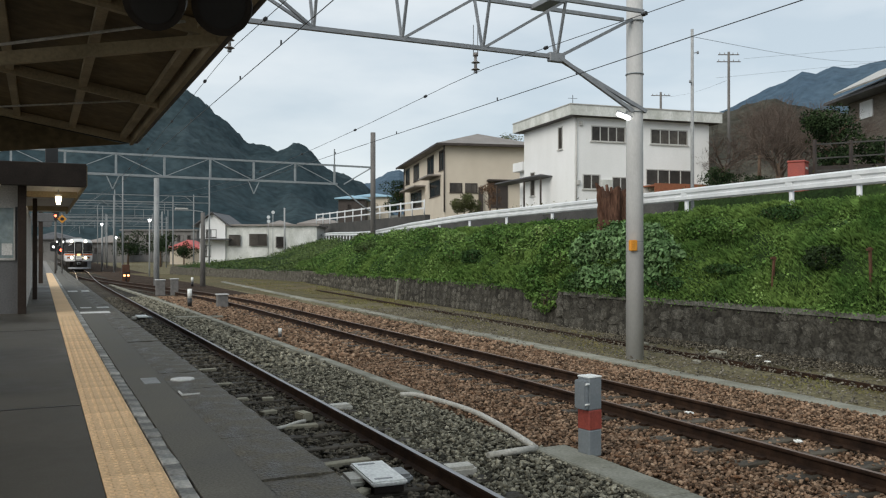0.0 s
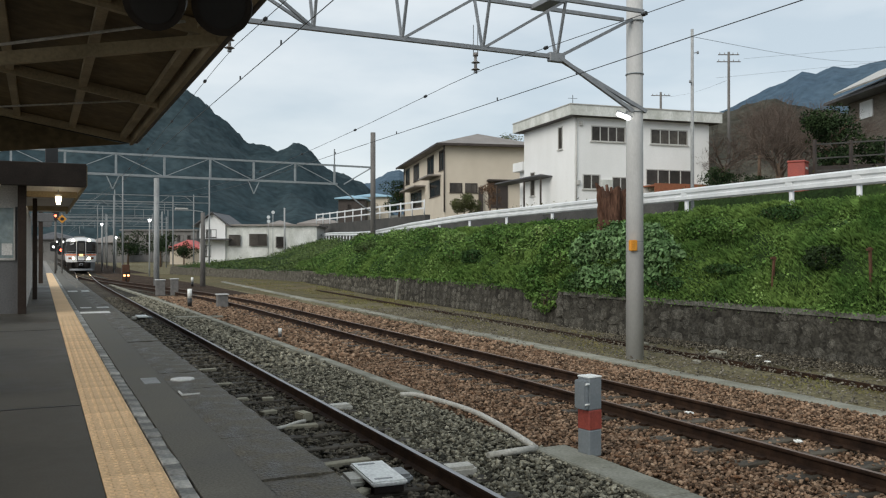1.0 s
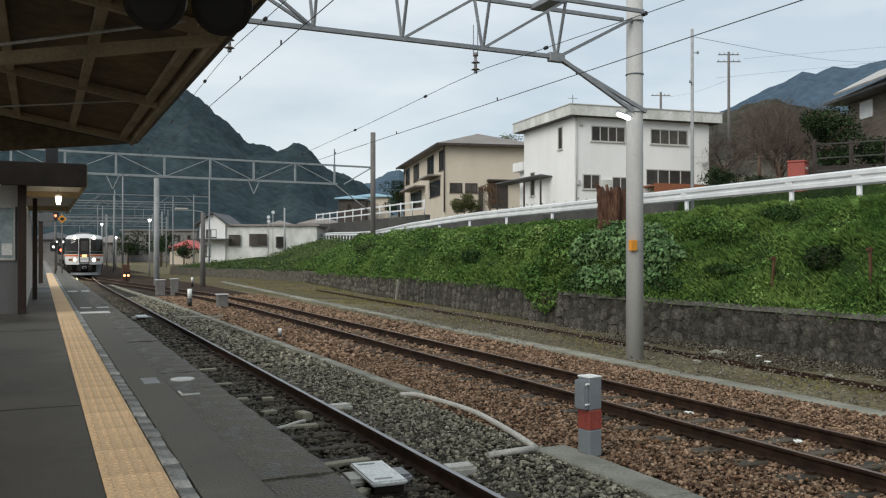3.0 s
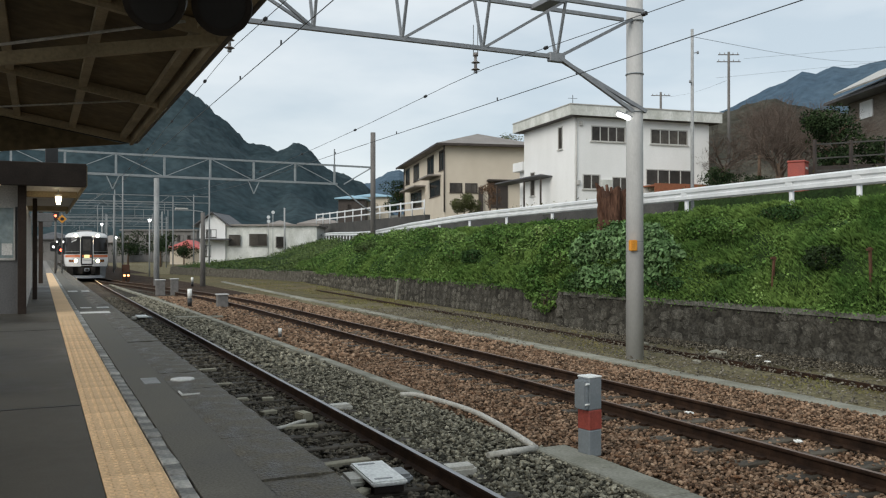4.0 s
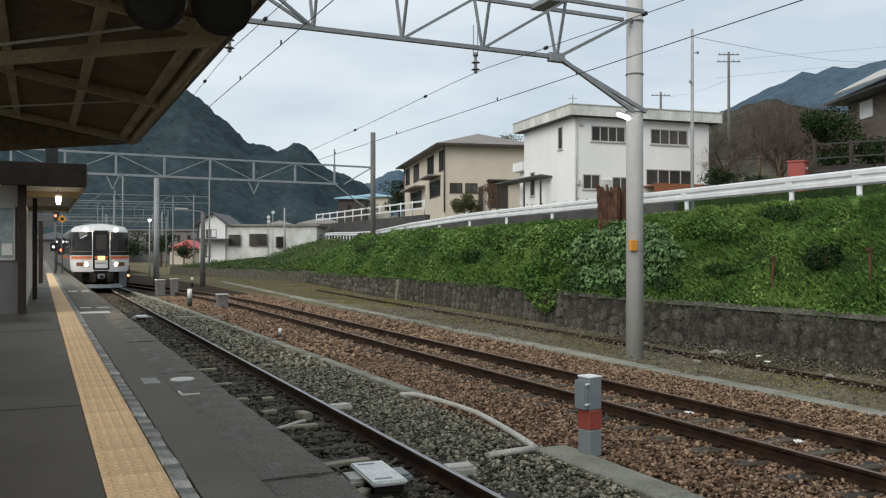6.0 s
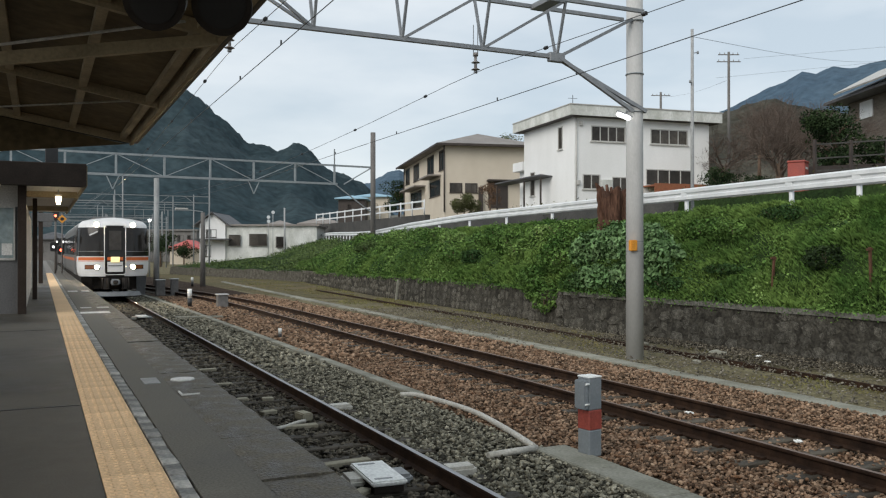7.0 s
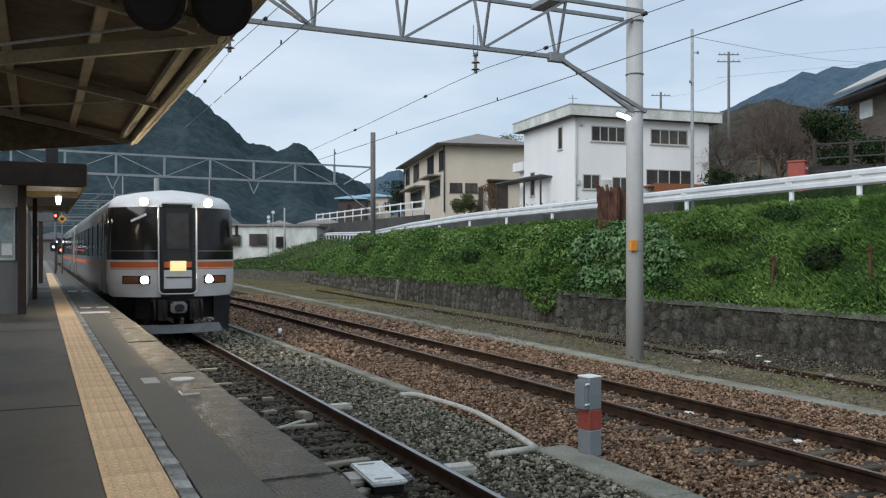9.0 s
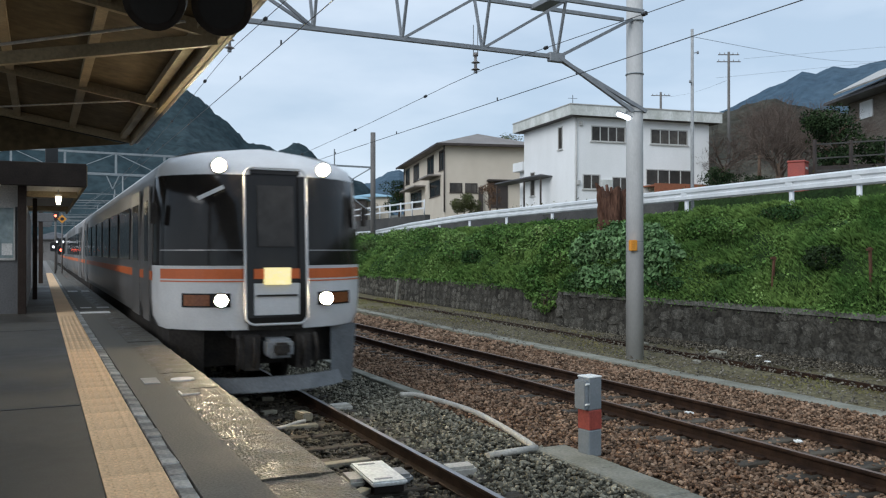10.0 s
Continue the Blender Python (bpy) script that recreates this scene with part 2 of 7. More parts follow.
M["dry_leaf"] = mat("dry_leaf", (0.11, 0.06, 0.035), (0.15, 0.09, 0.05), 0.8, 1.2, 5, 0, 0.01, island=0.4, spec=0.3)
M["rusty"] = mat("rusty_iron", (0.075, 0.032, 0.018), (0.12, 0.055, 0.03), 0.85, 5, 30, 0.3, 0.003)
# Nearer mountain: a weaker haze blue is mixed into the forest colour.
M["hill"] = mat("hill_forest_tinted", (0.025, 0.042, 0.049), (0.043, 0.063, 0.07), 0.95, 0.014, 0.2, 0.2, 4.0, fine=0.36, spec=0.05)
# Far ridges: the blue of distance haze is put into the base colour.
M["far_hill"] = mat("far_hill_forest_hazed", (0.062, 0.1, 0.14), (0.08, 0.122, 0.16), 0.95, 0.004, 0.05, 0.8, 12.0, fine=0.25, spec=0.1)
M["near_hill"] = mat("near_hill_forest", (0.045, 0.047, 0.039), (0.085, 0.078, 0.062), 0.95, 0.03, 0.3, 0.9, 3.0, fine=0.45, spec=0.05)
M["box_grey"] = mat("box_grey", (0.2, 0.225, 0.24), (0.25, 0.275, 0.29), 0.6, 2.5, 40, 0.1, 0.002, fine=0.08)
M["box_red"] = mat("box_red", (0.34, 0.066, 0.045), (0.27, 0.057, 0.045), 0.6, 4, 40, 0.1, 0.002)
M["orange_paint"] = mat("orange_paint", (0.72, 0.30, 0.03), (0.62, 0.26, 0.03), 0.6, 4, 40, 0.1, 0.002)
M["white_plastic"] = mat("white_plastic", (0.86, 0.87, 0.84), (0.76, 0.77, 0.74), 0.5, 4, 40, 0.1, 0.002)
M["cream_pipe"] = mat("cream_pipe", (0.58, 0.56, 0.5), (0.44, 0.42, 0.37), 0.75, 3, 40, 0.3, 0.004)
M["wood_block"] = mat("wood_block", (0.36, 0.33, 0.24), (0.26, 0.24, 0.18), 0.85, 3, 30, 0.4, 0.004)
M["train_white"] = mat("train_white", (0.74, 0.735, 0.725), (0.62, 0.61, 0.6), 0.35, 1.0, 40, 0.03, 0.001, fine=0.06)
M["train_steel"] = mat("train_steel", (0.3, 0.285, 0.275), (0.25, 0.24, 0.23), 0.38, 0.8, 60, 0.03, 0.001, metal=0.75, fine=0.08)
M["train_black"] = mat("train_black", (0.015, 0.013, 0.012), (0.022, 0.02, 0.018), 0.12, 1, 30, 0, 0.001, fine=0.05, spec=0.28)
M["train_orange"] = mat("train_orange", (0.66, 0.15, 0.035), (0.58, 0.13, 0.03), 0.4, 2, 40, 0.03, 0.001, fine=0.06)
M["under"] = mat("underframe", (0.035, 0.032, 0.03), (0.06, 0.052, 0.045), 0.85, 3, 30, 0.4, 0.01, spec=0.15)
M["plow_grey"] = mat("plow_grey", (0.27, 0.285, 0.3), (0.2, 0.21, 0.22), 0.5, 3, 40, 0.1, 0.003)
M["head_glow"] = mat("headlight_glow", (1, 0.95, 0.8), None, 0.3, 2, 30, 0, 0.001, emit=(1.0, 0.76, 0.44), power=430)
M["sign_glow"] = mat("sign_glow", (0.8, 0.7, 0.35), (0.75, 0.75, 0.6), 0.4, 9, 30, 0, 0.001, emit=(1.0, 0.80, 0.32), power=0.55)
M["mast_grey"] = mat("mast_grey", (0.2, 0.21, 0.215), (0.26, 0.27, 0.27), 0.8, 2, 30, 0.1, 0.01)
M["dry_ground"] = mat("dry_ground", (0.13, 0.1, 0.054), (0.09, 0.083, 0.04), 0.95, 0.35, 6, 0.8, 0.06, fine=0.5, spec=0.15)
M["tail_lens"] = mat("tail_lens", (0.26, 0.09, 0.03), (0.20, 0.07, 0.03), 0.2, 3, 30, 0, 0.001)


# ---- building helpers ----
def box(bm, x0, x1, y0, y1, z0, z1, m=None):
    vs = [bm.verts.new((x, y, z)) for z in (z0, z1) for y in (y0, y1) for x in (x0, x1)]
    if m is not None:
        for v in vs:
            v.co = m @ v.co
    for f in ((0, 2, 3, 1), (4, 5, 7, 6), (0, 1, 5, 4), (2, 6, 7, 3), (0, 4, 6, 2), (1, 3, 7, 5)):
        bm.faces.new([vs[i] for i in f])
    return bm


def tube(bm, p, q, r0, r1=None, seg=10, caps=True):
    r1 = r0 if r1 is None else r1
    p, q = Vector(p), Vector(q)
    w = (q - p).normalized()
    a = w.orthogonal().normalized()
    b = w.cross(a)
    rings = []
    for c, r in ((p, r0), (q, r1)):
        rings.append([bm.verts.new(c + r * (math.cos(2 * math.pi * i / seg) * a + math.sin(2 * math.pi * i / seg) * b)) for i in range(seg)])
    for i in range(seg):
        j = (i + 1) % seg
        f = bm.faces.new((rings[0][i], rings[0][j], rings[1][j], rings[1][i]))
        f.smooth = seg > 6
    if caps:
        bm.faces.new(rings[0][::-1])
        bm.faces.new(rings[1])
    return bm


def collar(bm, x, y0, y1, z, r0, r1, seg=20):
    """A round collar about an axis along y."""
    loops = [[bm.verts.new((x + r * math.cos(2 * math.pi * k / seg), y, z + r * math.sin(2 * math.pi * k / seg))) for k in range(seg)]
             for y, r in ((y0, r0), (y0, r1), (y1, r1), (y1, r0))]
    for a, b in zip(loops, loops[1:] + loops[:1]):
        for k in range(seg):
            bm.faces.new((a[k], a[(k + 1) % seg], b[(k + 1) % seg], b[k])).smooth = True
    return bm


def bar(bm, p, q, w, h, up=(0, 0, 1)):
    """A bar of section w (sideways) by h (towards up) from p to q."""
    p, q = Vector(p), Vector(q)
    d = (q - p).normalized()
    s = d.cross(Vector(up)).normalized()
    u = s.cross(d)
    vs = [bm.verts.new(c + s * a * w / 2 + u * b * h / 2) for c in (p, q) for a, b in ((-1, -1), (1, -1), (1, 1), (-1, 1))]
    for f in ((0, 1, 2, 3), (7, 6, 5, 4), (0, 4, 5, 1), (1, 5, 6, 2), (2, 6, 7, 3), (3, 7, 4, 0)):
        bm.faces.new([vs[i] for i in f])
    return bm


def sweep(bm, pts, r, seg=8):
    """One smooth round bar along a run of points."""
    pts = [Vector(p) for p in pts]
    rings = []
    for i, p in enumerate(pts):
        w = (pts[min(i + 1, len(pts) - 1)] - pts[max(i - 1, 0)]).normalized()
        a = w.cross(Vector((0.12, 0.05, 1.0))).normalized()
        b = w.cross(a)
        rings.append([bm.verts.new(p + r * (math.cos(2 * math.pi * k / seg) * a + math.sin(2 * math.pi * k / seg) * b)) for k in range(seg)])
    for x, y in zip(rings, rings[1:]):
        for k in range(seg):
            bm.faces.new((x[k], x[(k + 1) % seg], y[(k + 1) % seg], y[k])).smooth = True
    bm.faces.new(rings[0][::-1])
    bm.faces.new(rings[-1])
    return bm


def bevelled(bm, width, seg=2):
    bmesh.ops.recalc_face_normals(bm, faces=bm.faces)
    bmesh.ops.bevel(bm, geom=list(bm.edges), offset=width, segments=seg, affect="EDGES", clamp_overlap=True)
    return bm


def part(name, bm, material, parent=None, label="", fix=True):
    me = bpy.data.meshes.new(name)
    if fix:
        bmesh.ops.recalc_face_normals(bm, faces=bm.faces)
    bm.to_mesh(me)
    bm.free()
    for m in (material if isinstance(material, (list, tuple)) else [material]):
        me.materials.append(M[m])
    ob = new(name, me)
    if parent is not None:
        ob.parent = parent
    if label:
        ob["label"] = label
    return ob


def thing(name, label, category, m=None, group="", kind=""):
    ob = new(name)
    ob.empty_display_size = 0.2
    if m is not None:
        ob.matrix_basis = m
    return tagged(ob, label, category, group, kind)


def solo(name, bm, material, label, category, group="", kind="", m=None, fix=True):
    ob = part(name, bm, material, fix=fix)
    if m is not None:
        ob.matrix_basis = m
    return tagged(ob, label, category, group, kind)


def piece(name, me, parent, m):
    ob = new(name, me)
    ob.parent = parent
    ob.matrix_basis = m
    return ob


def mesh_of(name, bm, material):
    me = bpy.data.meshes.new(name)
    bmesh.ops.recalc_face_normals(bm, faces=bm.faces)
    bm.to_mesh(me)
    bm.free()
    me.materials.append(M[material])
    return me


def B():
    return bmesh.new()


def mass(name, verts, faces, material):
    """One mesh from arrays (all faces with the same number of corners)."""
    verts, faces = np.asarray(verts, np.float32), np.asarray(faces, np.int32)
    me = bpy.data.meshes.new(name)
    k = faces.shape[1]
    me.vertices.add(len(verts))
    me.vertices.foreach_set("co", verts.ravel())
    me.loops.add(faces.size)
    me.loops.foreach_set("vertex_index", faces.ravel())
    me.polygons.add(len(faces))
    me.polygons.foreach_set("loop_start", np.arange(0, faces.size, k, dtype=np.int32))
    me.update(calc_edges=True)
    me.materials.append(M[material])
    return new(name, me)


# ---- plan: x across the tracks, y along them, z up from the platform's top ----
RAIL_Z = -0.87
TRACK_1, TRACK_2 = 2.79, 7.34
EDGE_X = 1.355


def smooth(a, b, v):
    t = min(1.0, max(0.0, (v - a) / (b - a)))
    return t * t * (3 - 2 * t)


def centre_1(y):
    return TRACK_1 + 0.95 * smooth(52, 100, y)


def centre_2(y):
    return TRACK_2 + (centre_1(y) - TRACK_2) * smooth(30, 80, y)


def wall_x(y):
    return 13.92 + 0.36 * smooth(21.2, 21.7, y) + 0.05 * max(0, min(y, 40) - 21.7) + 0.11 * max(0, y - 40)


def wall_top(y):
    return -0.07 - 0.008 * max(0, min(y, 75) - 35)


def rail_x(y):
    v = max(0.0, min(y, 125) - 43)
    return 14.9 + 0.085 * min(y, 43) + 0.27 * v - 0.001 * v * v + 0.10 * max(0, y - 125)


def road_z(y):
    return 2.08 - 0.17 * smooth(33, 44, y) + 0.55 * smooth(58, 95, y)


def bank(y, s):
    """A point of the embankment: s 0 at the top of the wall, 1 at the road's shoulder."""
    x0, z0, x1, z1 = wall_x(y) + 0.12, wall_top(y) + 0.02, rail_x(y) - 0.35, road_z(y) - 0.02
    arch = math.sin(math.pi * min(1.0, s))
    bulge = 0.18 * arch + (0.20 * noise.noise(Vector((y * 0.45, s * 3.0, 4.0))) + 0.17 * noise.noise(Vector((y * 1.3, s * 5.0, 14.0)))) * min(1.0, 2.5 * arch)
    bulge += 0.13 * smooth(0.4, 0.9, s) * (1 - smooth(14.5, 21, y))
    return Vector((x0 + (x1 - x0) * s, y, z0 + (z1 - z0) * s + bulge))


def ground_sheet():
    """One sheet from the yard over the embankment, the road and the terraces to the horizon."""
    ys = [-300, -80, -20] + list(np.arange(-10, 60, 1.0)) + list(np.arange(60, 140, 4.0)) + [160, 200, 300, 500, 900, 1800, 4000]
    bm = B()
    zones, rows = [], []
    for y in ys:
        w, r = wall_x(max(-10, min(y, 160))), rail_x(max(-10, min(y, 160)))
        rz = road_z(y)
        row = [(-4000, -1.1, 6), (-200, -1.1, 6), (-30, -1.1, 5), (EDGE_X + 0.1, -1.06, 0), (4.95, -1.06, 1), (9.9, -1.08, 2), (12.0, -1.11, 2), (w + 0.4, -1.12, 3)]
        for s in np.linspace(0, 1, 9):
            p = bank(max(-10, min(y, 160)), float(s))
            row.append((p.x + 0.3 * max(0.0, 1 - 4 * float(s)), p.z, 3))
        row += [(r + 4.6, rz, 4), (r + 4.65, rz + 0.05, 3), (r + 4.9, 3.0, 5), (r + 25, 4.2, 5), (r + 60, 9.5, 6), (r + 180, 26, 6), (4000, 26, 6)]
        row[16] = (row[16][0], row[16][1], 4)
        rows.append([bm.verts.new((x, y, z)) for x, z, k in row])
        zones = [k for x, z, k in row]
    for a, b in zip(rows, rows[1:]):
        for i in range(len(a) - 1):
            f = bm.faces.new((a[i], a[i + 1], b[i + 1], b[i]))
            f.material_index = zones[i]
    solo("ground", bm, ["ballast_bed_grey_shade", "ballast_bed_brown_shade", "dirt", "soil", "road", "terrace", "far_ground"],
         "rail yard ground rising over a grassy bank to a road", "ground", kind="structure")


ground_sheet()


# ---- platform ----
def platform():
    top = thing("platform", "grey asphalt station platform with a yellow tactile strip", "platform", kind="structure")
    bm = B()
    box(bm, -12, 0.27, -8, 120, -1.3, 0.0)
    part("platform_slab", bm, "asphalt", top, "patched dark grey asphalt")
    bm = B()
    box(bm, 0.27, 0.575, -8, 120, -1.3, -0.012)
    box(bm, 0.575, 0.668, -8, 120, -1.3, -0.03)
    part("bedding", bm, "platform_side", top)
    bm = B()
    box(bm, 0.668, 0.97, -8, 120, -1.3, 0.0)
    part("margin", bm, "edge_asphalt", top, "dark grey asphalt margin")
    bm = B()
    box(bm, 0.97, EDGE_X - 0.06, -8, 120, -1.3, -0.12)
    part("edge_footing", bm, "platform_side", top)
    kinds = []
    for k in range(4):
        bm = B()
        bmesh.ops.create_grid(bm, x_segments=6, y_segments=10, size=0.5)
        for v in bm.verts:
            out = abs(v.co.x) > 0.49 or abs(v.co.y) > 0.49
            v.co = Vector((v.co.x * 0.382, v.co.y * 0.988, 0.007 * noise.noise(Vector((v.co.x * 3, v.co.y * 5, k * 7.0))) - (0.004 if out else 0.0)))
            if v.co.x > 0.17:
                v.co.x += 0.014 * noise.noise(Vector((v.co.y * 6, k * 3.0, 1.0)))
        rim = [e for e in bm.edges if e.is_boundary]
        low = bmesh.ops.extrude_edge_only(bm, edges=rim)
        for v in low["geom"]:
            if isinstance(v, bmesh.types.BMVert):
                v.co.z = -0.115
        kinds.append(mesh_of("edge_slab", bm, "edge_concrete"))
    for k in range(75):
        piece("edge_slab", random.choice(kinds), top, pose((0.97 + EDGE_X) / 2 + random.uniform(-0.004, 0.004), -7.4 + k, random.uniform(-0.010, 0.0), 0, 0, random.uniform(-0.4, 0.4)))
    bm = B()
    box(bm, 0.973, EDGE_X - 0.005, 67.1, 120, -0.115, -0.004)
    part("edge_kerb", bm, "edge_concrete", top, "worn damp concrete edge")
    for y0, y1 in ((6.63, 6.66), (13.2, 13.23)):
        bm = B()
        box(bm, -6, 0.262, y0, y1, -0.01, 0.003)
        part("joint", bm, "black", top)
    # painted marks and plates
    def mark(name, x0, x1, y0, y1, material, label):
        b = B()
        box(b, x0, x1, y0, y1, -0.005, 0.006)
        part(name, b, material, top, label)
    mark("metal_plate", 0.79, 0.92, 7.44, 7.78, "grey_plate", "pale metal cover plate")
    b = B()
    tube(b, (1.12, 7.6, -0.01), (1.12, 7.6, 0.008), 0.10, seg=24)
    part("round_mark", b, "white_paint", top, "white painted disc")
    mark("painted_mark", 0.99, 1.13, 6.76, 6.785, "white_paint", "white painted bar")
    mark("painted_mark", 0.99, 1.003, 6.785, 6.95, "white_paint", "white painted bar")
    mark("stop_line", 0.66, 1.16, 16.45, 16.85, "white_paint", "white painted stop line")
    mark("painted_mark", 0.72, 0.92, 18.0, 18.25, "white_paint", "white painted bar")
    mark("painted_mark", 1.02, 1.24, 18.0, 18.25, "white_paint", "white painted bar")
    mark("painted_mark", 0.70, 0.95, 25.5, 26.2, "white_paint", "white painted bar")
    mark("painted_mark", 1.05, 1.25, 25.5, 26.2, "white_paint", "white painted bar")
    return top


PLATFORM = platform()


def canopy():
    """Canopy over the near platform: a sheet roof rising inwards, carried by sloping arms."""
    c = thing("platform_canopy", "weathered platform canopy with steel arms and sheet panels", "canopy", kind="structure")
    xin, xout, edge = -3.4, 1.30, 2.80

    def z(x):
        return edge + 0.17 * (xout - x)
    bm = B()
    v = []
    for y in (-6.0, 13.9):
        for dz in (0.10, 0.14):
            v.append([bm.verts.new((x, y, z(x) + dz)) for x in (xin, xout)])
    a, b, d, e = v
    for f in ((a[0], a[1], d[1], d[0]), (b[0], e[0], e[1], b[1]), (a[0], b[0], b[1], a[1]), (d[0], d[1], e[1], e[0]), (a[1], b[1], e[1], d[1]), (a[0], d[0], e[0], b[0])):
        bm.faces.new(f)
    part("roof_sheet", bm, "canopy_panel", c, "dull brown painted sheet soffit")
    for y in (-5.8, -1.6, 2.6, 6.75, 10.3, 13.75):
        bm = B()
        bar(bm, (xin, y, z(xin) + 0.04), (xout - 0.05, y, z(xout) + 0.04), 0.06, 0.11)
        part("rafter", bm, "canopy_beam", c, "pale steel rafter")
        if y in (10.3, 13.75):
            continue
        bm = B()
        bar(bm, (xin + 0.6, y, z(xout) - 0.20 * (xout - xin - 0.6)), (xout - 0.05, y, z(xout) - 0.02), 0.07, 0.09)
        part("arm", bm, "canopy_beam", c, "sloping pale steel arm")
        bm = B()
        bar(bm, (-2.3, y, z(xout) - 0.20 * (xout + 2.3)), (-2.3, y, z(-2.3)), 0.08, 0.08, (0, 1, 0))
        part("strut", bm, "canopy_beam", c)
    for x in (-1.9, -0.3, 0.43, 1.14):
        bm = B()
        bar(bm, (x, -6, z(x) + 0.05), (x, 13.88, z(x) + 0.05), 0.085, 0.07)
        part("purlin", bm, "canopy_beam", c, "pale purlin")
    for y, zl, zr in ((6.0, 1.83, 2.70), (10.0, 2.36, 2.80)):
        bm = B()
        tube(bm, (-2.6, y, zl), (0.9, y, zr), 0.010, seg=8)
        part("conduit", bm, "pale_panel", c, "thin pale conduit")
    bm = B()
    box(bm, xout - 0.05, xout, -6, 13.92, edge - 0.03, edge + 0.18)
    part("fascia", bm, "canopy_beam", c, "pale steel edge fascia")
    bm = B()
    tube(bm, (xout + 0.05, -6, edge + 0.05), (xout + 0.05, 13.95, edge + 0.05), 0.05, seg=10)
    part("gutter", bm, "brown_post", c, "round rain gutter")
    bm = B()
    box(bm, xin, xout - 0.06, 13.9, 13.95, -0.02, 0.13)
    for vtx in bm.verts:
        vtx.co.z += z(vtx.co.x)
    part("end_fascia", bm, "dark_fascia", c)
    bm = B()
    vs = [bm.verts.new(p) for p in ((xin, 13.86, 1.9), (xout - 0.1, 13.86, edge - 0.02), (xin, 13.86, z(xin)), (xin, 13.89, 1.9), (xout - 0.1, 13.89, edge - 0.02), (xin, 13.89, z(xin)))]
    for f in ((0, 1, 2), (3, 5, 4), (0, 3, 4, 1), (1, 4, 5, 2), (2, 5, 3, 0)):
        bm.faces.new([vs[i] for i in f])
    for vtx in bm.verts:
        if vtx.co.z < 2.0:
            vtx.co.z = edge - 0.118 * (xout - xin)
    part("gable_sheet", bm, "canopy_panel", c)
    for y in (-1.6, 6.75, 13.75):
        bm = B()
        bevelled(box(bm, -2.85, -2.65, y - 0.1, y + 0.1, 0.0, z(-2.7) + 0.02), 0.012, 1)
        part("post", bm, "brown_post", c)
    return c


canopy()


# ---- tracks ----
def rail_section():
    """Half outline of a rail, from the foot to the head, about its centre."""
    return [(-0.061, 0), (-0.061, 0.011), (-0.012, 0.032), (-0.009, 0.10), (-0.031, 0.116), (-0.032, 0.135), (-0.026, 0.148),
            (0.026, 0.148), (0.032, 0.135), (0.031, 0.116), (0.009, 0.10), (0.012, 0.032), (0.061, 0.011), (0.061, 0)]


def track(name, centre, y_list, top_mat, label):
    t = thing(name, label, "railway track", kind="structure")
    for side in (-1, 1):
        bm = B()
        rings = []
        for y in y_list:
            cx = centre(y) + side * 0.566
            rings.append([bm.verts.new((cx + x, y, RAIL_Z - 0.148 + z)) for x, z in rail_section()])
        n = len(rings[0])
        for a, b in zip(rings, rings[1:]):
            for i in range(n):
                f = bm.faces.new((a[i], a[(i + 1) % n], b[(i + 1) % n], b[i]))
                f.material_index = 1 if 6 <= i <= 6 else 0
        bm.faces.new(rings[0])
        bm.faces.new(rings[-1][::-1])
        part("rail", bm, ["rail", top_mat], t, "rusty steel rail with a worn head")
    return t


YS1 = list(np.arange(-8, 50, 4.0)) + list(np.arange(50, 180, 3.0))
RUN_1 = track("track_platform", centre_1, YS1, "rail_top", "main track on grey ballast beside the platform")
RUN_2 = track("track_loop", centre_2, list(np.arange(-8, 28, 4.0)) + list(np.arange(28, 83, 2.0)), "rail_top_rusty", "rusty loop track on brown ballast")


# ---- near contact-line portal ----
PY = 13.93


def concrete_pole(name, x, y, z0, z1, r0, r1, material, label):
    p = thing(name, label, "pole", pose(x, y, z0))
    bm = B()
    tube(bm, (0, 0, -0.3), (0, 0, z1 - z0), r0, r1, 24)
    part("shaft", bm, material, p)
    return p


near_pole = concrete_pole("catenary_pole", 11.04, PY, -1.1, 7.6, 0.182, 0.165, "concrete", "round grey concrete catenary pole in the yard")
for zz in (7.0, 6.06 - 0.21, 4.76 + 0.0, 3.98):
    bm = B()
    tube(bm, (0, 0, zz + 1.1 - 0.014), (0, 0, zz + 1.1 + 0.014), 0.187, 0.187, 24)
    part("clamp_band", bm, "far_steel", near_pole, "galvanised steel band")
bm = B()
bevelled(box(bm, -0.25, -0.10, -0.22, -0.11, 2.23, 2.45), 0.012)
part("warning_box", bm, "orange_paint", near_pole, "small orange box")
for zz in (2.22, 2.42):
    bm = B()
    tube(bm, (0, 0, zz), (0, 0, zz + 0.012), 0.178, 0.178, 24)
    part("strap", bm, "steel", near_pole)


